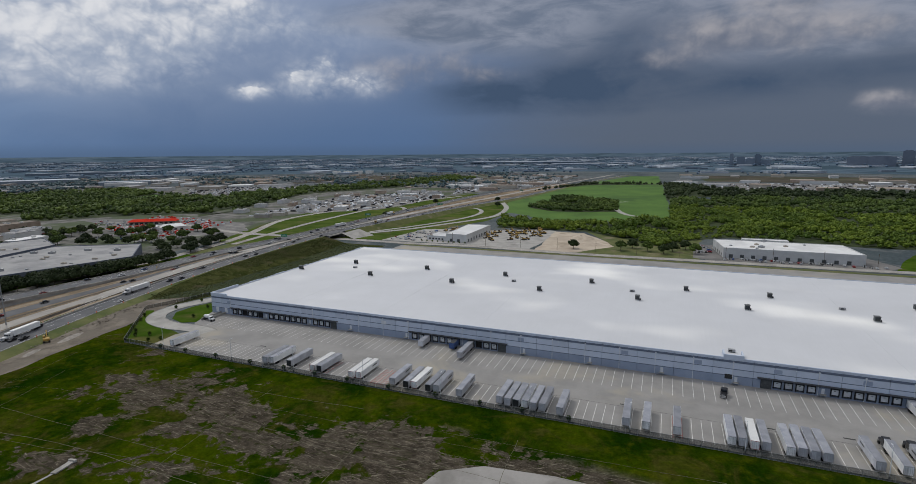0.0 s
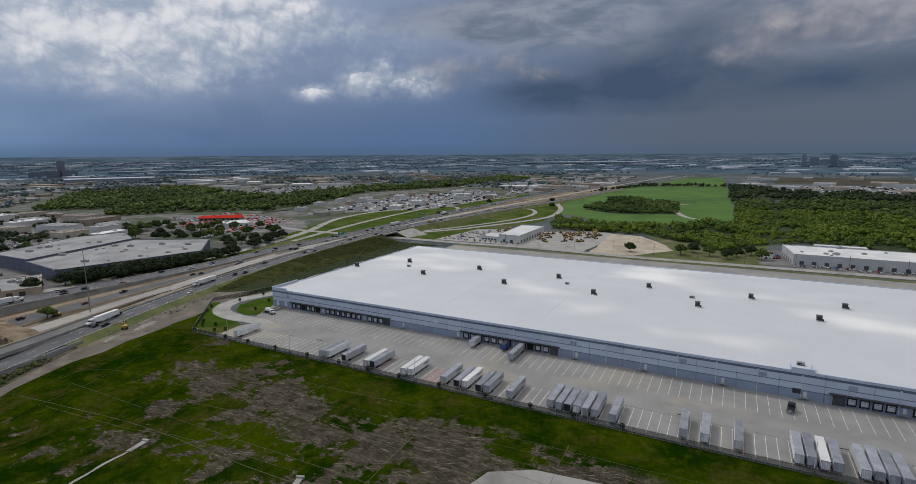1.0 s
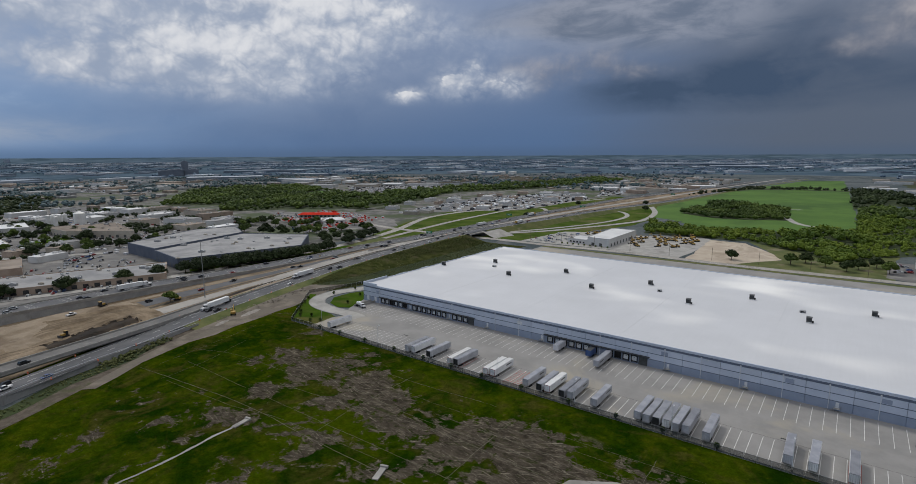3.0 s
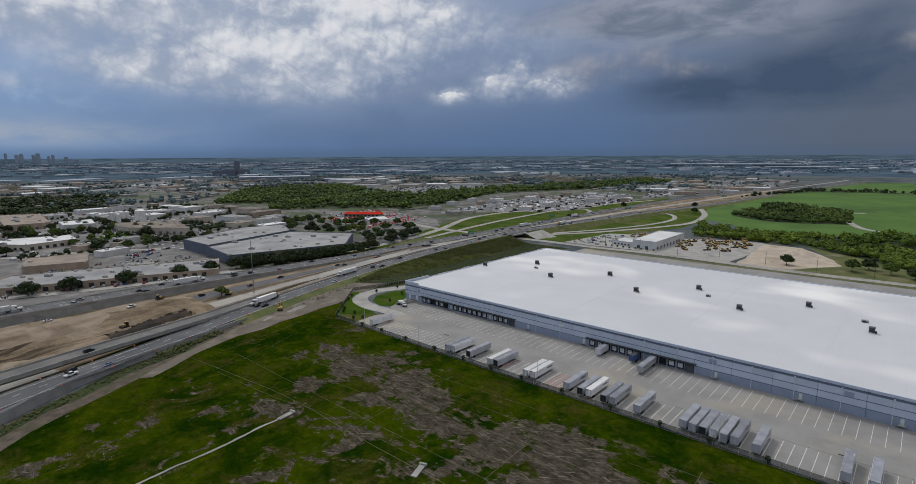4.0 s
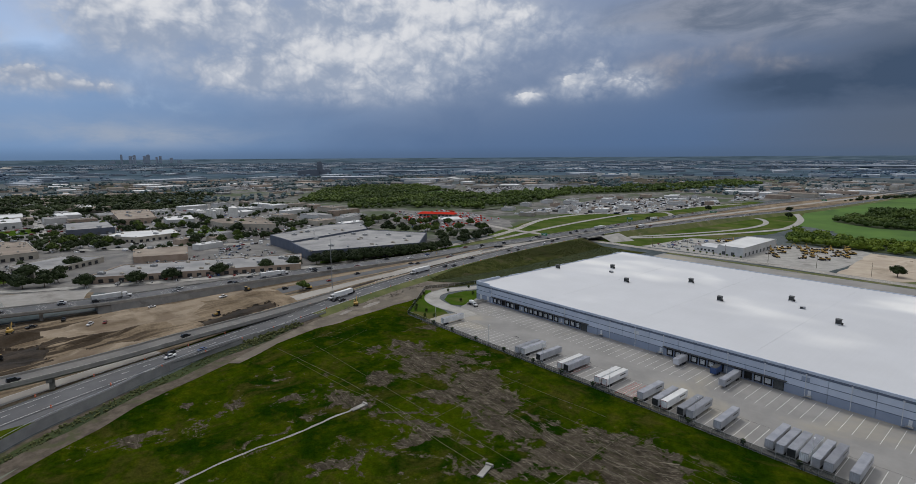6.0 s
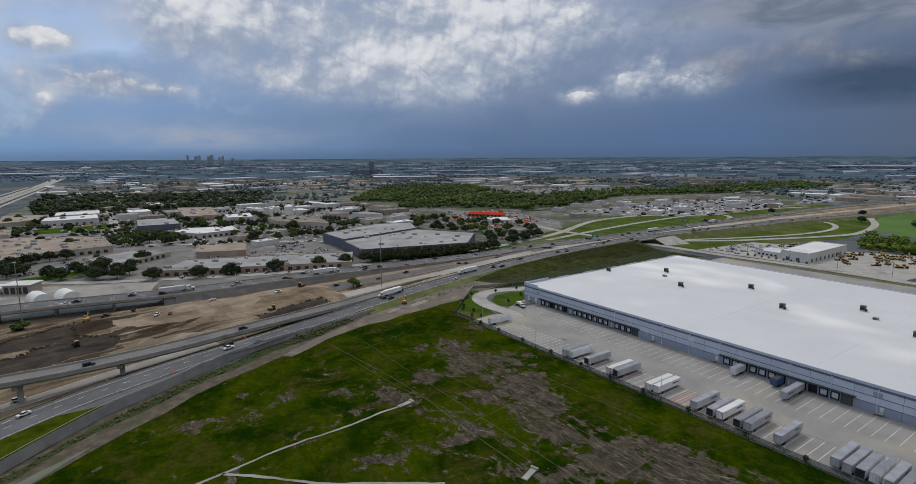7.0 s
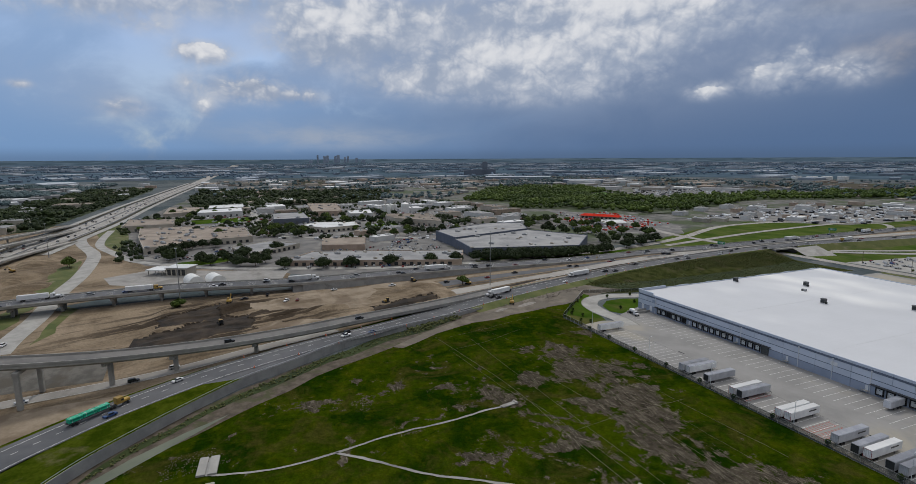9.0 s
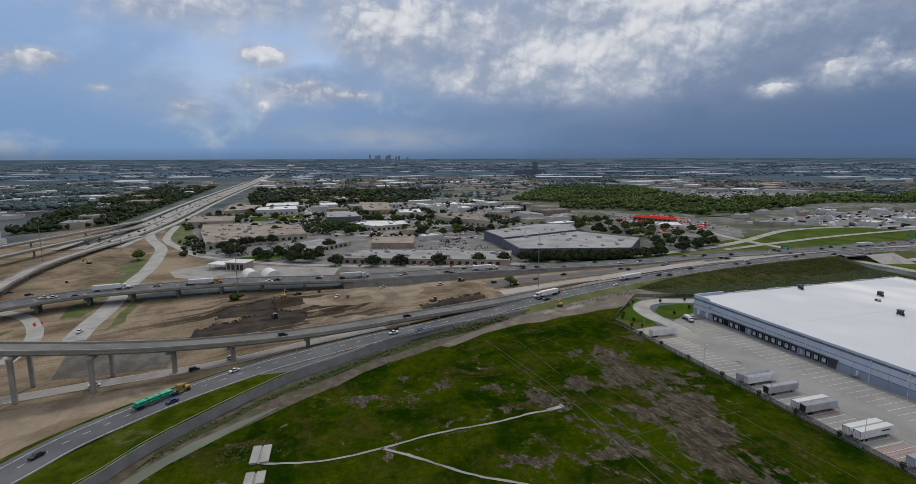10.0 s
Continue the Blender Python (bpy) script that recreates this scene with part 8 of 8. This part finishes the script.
def earthworks():
    """Graded ground with terraces, a dark cut and pale packed pads."""
    bm = bmesh.new()
    nx, ny, step = 103, 172, 1.2
    vs = [[bm.verts.new((-388 + i * step, -62 + j * step, site_height(-388 + i * step, -62 + j * step))) for i in range(nx)] for j in range(ny)]
    for j in range(ny - 1):
        for i in range(nx - 1):
            q = (vs[j][i], vs[j][i + 1], vs[j + 1][i + 1], vs[j + 1][i])
            if max(p.co.z for p in q) < 0.115:
                continue
            f = bm.faces.new(q)
            c = f.calc_center_median()
            w = noise.noise_vector((c.x * 0.12, c.y * 0.12, 4.0)) * 5.0
            f.material_index = 1 if any(inside(c.x + w.x, c.y + w.y, p) for p in DUG) else 2 if any(inside(c.x + w.x, c.y + w.y, p) for p in PACKED) else 0
    bmesh.ops.delete(bm, geom=[v for v in bm.verts if not v.link_faces], context="VERTS")
    ob = part("earthworks", bm, M["dirt"])
    ob.data.materials.append(M["dirt_dark"])
    ob.data.materials.append(M["dirt_tan"])
    tagged(ob, "terraced tan and dark brown earthworks of a road building site", "earthworks", kind="structure")


earthworks()


def mound(name, x, y, rx, ry, h, rz, material, label, seed):
    """A heap of soil with gullied flanks."""
    bm = bmesh.new()
    n, m = 20, 6
    rows = []
    for i in range(m + 1):
        f = i / m
        rows.append([bm.verts.new((math.cos(a) * rx * (1 - f) * (1 + 0.22 * noise.noise((math.cos(a) * 2, math.sin(a) * 2, seed + f * 2))), math.sin(a) * ry * (1 - f) * (1 + 0.22 * noise.noise((math.cos(a) * 2, math.sin(a) * 2, seed + f * 2))), h * math.sin(f * math.pi / 2) * (1 + 0.2 * noise.noise((math.cos(a), math.sin(a), seed + 9))))) for a in (j * math.tau / n for j in range(n))])
    for a, b in zip(rows, rows[1:]):
        for j in range(n):
            bm.faces.new((a[j], a[(j + 1) % n], b[(j + 1) % n], b[j]))
    bmesh.ops.remove_doubles(bm, verts=bm.verts, dist=0.001)
    ob = part(name, bm, material)
    ob.matrix_basis = pose(x, y, 0, 0, 0, rz)
    return tagged(ob, label, "mound")


for i, (x, y, rx, ry, h, rz, mt) in enumerate(((-480, -160, 16, 26, 3.5, 60, "dirt"), (-520, -176, 12, 30, 5.0, 70, "dirt"), (-600, -185, 14, 30, 4.0, 80, "dirt"), (-295, 172, 2.5, 9, 1.1, 20, "gravel"), (-290, 150, 2.0, 6, 0.9, 25, "gravel"), (-88, 600, 14, 22, 3.0, 30, "sand"), (-70, 560, 10, 16, 2.0, 60, "sand"))):
    mound("earth_mound", x, y, rx, ry, h, rz, M[mt], "mound of %s on open ground" % {"dirt": "tan graded soil", "dirt_dark": "dark dug soil", "gravel": "broken rubble", "sand": "pale tan sand"}[mt], i * 3.1)


def excavator():
    e = tagged(empty("excavator"), "yellow tracked excavator with its boom raised", "excavator")
    for s in (-1, 1):
        part("track", boxes((s * 1.2 - 0.35, -2.1, 0, s * 1.2 + 0.35, 2.1, 0.95, 0.25)), M["rubber"], e)
    part("house", boxes((-1.4, -2.2, 1.1, 1.4, 1.2, 2.3, 0.15)), M["yellow"], e)
    cab = part("cab", boxes((-1.4, 0.2, 2.3, -0.3, 1.9, 3.3, 0.1)), M["yellow"], e)
    part("cab_glass", boxes((-1.42, 0.4, 2.45, -0.28, 1.93, 3.15)), M["glass"], cab)
    for nm, a, b, r in (("boom", (0.3, 1.0, 2.0), (0.3, 4.4, 5.2), 0.32), ("stick", (0.3, 4.4, 5.2), (0.3, 7.0, 2.8), 0.24)):
        bm = bmesh.new()
        tube(bm, a, b, r, r * 0.75, 4)
        part(nm, bm, M["yellow"], e)
    part("bucket", boxes((-0.4, 6.4, 1.6, 1.0, 7.6, 2.8, 0.15)), M["dark_steel"], e)
    return e


def dozer():
    e = tagged(empty("bulldozer"), "yellow tracked bulldozer on graded dirt", "bulldozer")
    for s in (-1, 1):
        part("track", boxes((s * 1.1 - 0.3, -1.9, 0, s * 1.1 + 0.3, 1.9, 1.0, 0.3)), M["rubber"], e)
    part("hood", boxes((-0.8, 0, 0.9, 0.8, 2.1, 2.0, 0.12)), M["yellow"], e)
    part("cab", boxes((-0.9, -1.5, 0.9, 0.9, 0, 3.1, 0.12)), M["glass"], e)
    part("cab_roof", boxes((-1.0, -1.6, 3.1, 1.0, 0.1, 3.25, 0.05)), M["yellow"], e)
    part("blade", boxes((-1.9, 2.4, 0.05, 1.9, 2.65, 1.4, 0.08)), M["dark_steel"], e)
    return e


def loader():
    e = tagged(empty("wheel_loader"), "yellow wheeled machine parked on a yard", "loader", "machines in the equipment yard")
    part("body", boxes((-1.1, -3.0, 1.0, 1.1, 0.2, 2.2, 0.15)), M["yellow"], e)
    part("cab", boxes((-0.8, -0.4, 2.0, 0.8, 1.2, 3.4, 0.12)), M["glass"], e)
    part("cab_roof", boxes((-0.9, -0.5, 3.4, 0.9, 1.3, 3.55)), M["yellow"], e)
    bm = bmesh.new()
    tube(bm, (0, 1.0, 1.6), (0, 3.8, 0.9), 0.3, 0.25, 4)
    part("arm", bm, M["yellow"], e)
    part("bucket", boxes((-1.4, 3.6, 0.1, 1.4, 4.7, 1.2, 0.15)), M["dark_steel"], e)
    wheels(e, (-1.1, 1.1), (-1.9, 1.5), 0.75, 0.6)
    return e


EX, DZ, LD = excavator(), dozer(), loader()
for src, x, y, rz in ((EX, -363, -12, 80), (EX, -393, 300, 30), (DZ, -377, 118, 10), (DZ, -331, 85, 200), (EX, -362, 158, 120), (DZ, -400, 322, 40), (DZ, -323, -16, 100), (EX, -300, 163, 60), (DZ, -470, -175, 20), (EX, -560, -190, 150)):
    park(src, pose(x, y, max(0.15, site_height(x, y)), 0, 0, rz))
for k, x, y, rz in ((5, -371, -3, 20), (5, -376, 12, 80), (6, -356, 23, 60), (7, -355, 30, 75), (0, -378, 58, 10), (6, -372, 100, 15)):
    park(CARS[k], pose(x, y, site_height(x, y) + 0.03, 0, 0, rz))
for i, (x, y) in enumerate(scatter([(-186, 545), (-206, 616), (-146, 648), (-132, 610), (-140, 555)], 34, 92) + scatter([(-258, 598), (-252, 606), (-232, 630), (-238, 620)], 6, 93)):
    park(LD if i % 3 else EX, pose(x, y, 0.12, 0, 0, rg.choice((40, 45, 130, 140)) + rg.uniform(-8, 8)))


# ---------------------------------------------------------------- masts, poles and signs
def mast(x, y, h, label="tall grey high-mast light beside a highway"):
    e = tagged(empty("high_mast_light", x, y, 0), label, "light mast", "high-mast lights")
    bm = bmesh.new()
    tube(bm, (0, 0, 0), (0, 0, h), 0.38, 0.14, 8)
    part("mast", bm, M["steel"], e)
    bm = bmesh.new()
    tube(bm, (0, 0, h - 0.3), (0, 0, h), 1.0, 1.0, 12)
    part("lamp_ring", bm, M["steel"], e)
    return e


mast(-352, 172, 42)
mast(-378, -42, 40)
mast(-565, -228, 42)
mast(-620, -180, 36)


def utility_pole():
    e = tagged(empty("utility_pole"), "brown wooden utility pole with a crossarm", "pole", "utility poles by the road")
    bm = bmesh.new()
    tube(bm, (0, 0, 0), (0, 0, 12), 0.17, 0.11, 7)
    part("pole", bm, M["bark"], e)
    part("crossarm", boxes((-1.3, -0.07, 10.9, 1.3, 0.07, 11.1)), M["bark"], e)
    return e


up0 = utility_pole()
for i in range(15):
    park(up0, pose(-290 + 38 * i, 517 + (6 if i > 9 else 0), 0.1, 0, 0, 90))


def overhead_sign(x, y, z, rz, w):
    e = tagged(empty("highway_sign", x, y, z, rz), "green highway guide sign on a steel post", "sign", "guide signs")
    for s in (-w * 0.35, w * 0.35):
        part("post", boxes((s - 0.12, -0.12, 0, s + 0.12, 0.12, 7)), M["steel"], e)
    pn = part("panel", boxes((-w / 2, -0.2, 4.6, w / 2, -0.12, 7.4, 0.03)), M["green_sign"], e)
    for i, q in enumerate((0.7, 0.45)):
        part("lettering_bar", boxes((-w * q / 2, -0.23, 6.3 - i * 0.9, w * q / 2, -0.205, 6.7 - i * 0.9)), M["door_white"], pn)
    return e


M["green_sign"] = surf("green sign sheeting", (0.010, 0.16, 0.075), (0.014, 0.19, 0.090), 0.4, 0.5)
overhead_sign(-376, 440, 6, 20, 7)
overhead_sign(-362, 820, 5, 20, 9)
overhead_sign(-330, 1240, 1, 10, 9)
overhead_sign(-395, 640, 6, 20, 8)


def barrel():
    e = tagged(empty("traffic_drum"), "orange traffic drum beside a lane", "traffic drum", "drums along the work zone")
    bm = bmesh.new()
    tube(bm, (0, 0, 0), (0, 0, 1.0), 0.32, 0.24, 8)
    part("drum", bm, M["orange"], e)
    bm = bmesh.new()
    tube(bm, (0, 0, 0.45), (0, 0, 0.65), 0.30, 0.28, 8)
    part("band", bm, M["door_white"], e)
    return e


dr = barrel()
for i in range(46):
    q, h = along(sides(near_line, 7.9 if i % 2 else -7.9), 175 + i * 11)
    park(dr, pose(q[0], q[1], q[2] + 0.02))
for i, (x, y, w) in enumerate(((-348, -148, 2.2), (-352, -146, 1.6))):
    e = tagged(empty("work_sign", x, y, 0, 60), "orange diamond work sign on a stand", "sign")
    part("post", boxes((-0.05, -0.05, 0, 0.05, 0.05, 1.6)), M["steel"], e)
    s = part("panel", boxes((-w / 2, -0.03, -w / 2, w / 2, 0.0, w / 2)), M["orange"], e)
    s.matrix_basis = pose(0, -0.05, 1.6 + w * 0.6, 0, 45, 0)

# concrete barriers along the carriageways
for ln, off in ((near_line, 7.4), (upper_line, -9.0)):
    o = [q for q in sides(ln, off) if q[1] > 120]
    i = [q for q in sides(ln, off - 0.6) if q[1] > 118][:len(o)]
    n = min(len(o), len(i))
    tagged(part("traffic_barrier", spread([o[:n], raised(o[:n], 0.9), raised(i[:n], 0.9), i[:n]]), M["concrete"]), "pale concrete traffic barrier along a carriageway", "barrier", kind="structure")

# ---------------------------------------------------------------- vehicles parked at shops and yards
def rows_of_cars(poly, n, seed, rz, label):
    """Parked cars, too many to count, as one mass of bodies and cabins."""
    rs = random.Random(seed)
    for mat, share in (("car_white", 0.34), ("car_black", 0.34), ("car_silver", 0.2), ("car_red", 0.07), ("car_blue", 0.05)):
        vs, fs = [], []
        for x, y in scatter(poly, max(3, int(n * share)), seed + len(mat) * 7 + int(share * 100)):
            a = radians(rz + rs.choice((0, 180)) + rs.uniform(-4, 4))
            c, s = math.cos(a), math.sin(a)
            for w, l0, l1, z0, z1, k in ((0.9, -2.2, 2.2, 0.25, 0.95, 1.0), (0.78, -1.5, 1.1, 0.95, 1.5, 0.78)):
                o = len(vs)
                for zz, f in ((z0, 1.0), (z1, k)):
                    for u, v in ((-w, l0), (w, l0), (w, l1), (-w, l1)):
                        vs.append((x + u * f * c - v * f * s, y + u * f * s + v * f * c, zz + 0.1))
                fs += [(o + p, o + q, o + r, o + t) for p, q, r, t in ((4, 5, 6, 7), (0, 1, 5, 4), (1, 2, 6, 5), (2, 3, 7, 6), (3, 0, 4, 7))]
        tagged(new("parked_cars", mesh_of("parked_cars", vs, fs, M[mat])), label, "cars", kind="stuff")


rows_of_cars([(-476, 30), (-428, 170), (-440, 176), (-488, 36)], 60, 1, 67, "cars parked before a row of shops")
rows_of_cars([(-545, 66), (-510, 190), (-535, 200), (-560, 140), (-556, 72)], 70, 2, 67, "cars parked behind a row of shops")
rows_of_cars([(-600, -95), (-560, -70), (-560, -10), (-630, 10), (-600, -60)], 90, 3, 30, "cars parked beside a shopping building")
rows_of_cars([(-625, 150), (-560, 150), (-530, 195), (-600, 190)], 50, 4, 20, "cars parked in a back lot")
rows_of_cars([(50, 517), (172, 518), (172, 527), (50, 527)], 70, 5, 0, "cars parked before a low warehouse")
rows_of_cars([(30, 545), (42, 545), (42, 590), (30, 590)], 16, 6, 90, "cars parked beside a low warehouse")
rows_of_cars([(-296, 520), (-288, 600), (-262, 600), (-258, 565), (-262, 520)], 60, 7, 60, "cars parked beside an equipment shed")
rows_of_cars([(-760, 150), (-700, 150), (-660, 250), (-690, 300), (-760, 280)], 60, 8, 10, "cars parked between factories")
rows_of_cars([(-640, 380), (-540, 400), (-520, 460), (-620, 470)], 90, 9, 40, "cars parked behind trees")
rows_of_cars([(-960, 170), (-900, 170), (-860, 300), (-960, 320)], 60, 10, 10, "cars parked beside a silo yard")
rows_of_cars([(-740, 480), (-600, 560), (-640, 590), (-790, 520)], 130, 11, 35, "vehicles parked at a dealership")
for i, mt in enumerate(("car_white", "car_black", "trailer_grey", "car_red")):
    scattered("parked_vehicles", [(-640, 60), (-640, 150), (-560, 206), (-640, 360), (-700, 420), (-1100, 400), (-1200, -40), (-900, -60), (-700, 10)], (360, 320, 160, 60)[i], 120 + i, (3.4, 5.4), mt, "vehicles standing in yards between warehouses", "vehicles", (1.3, 1.8))
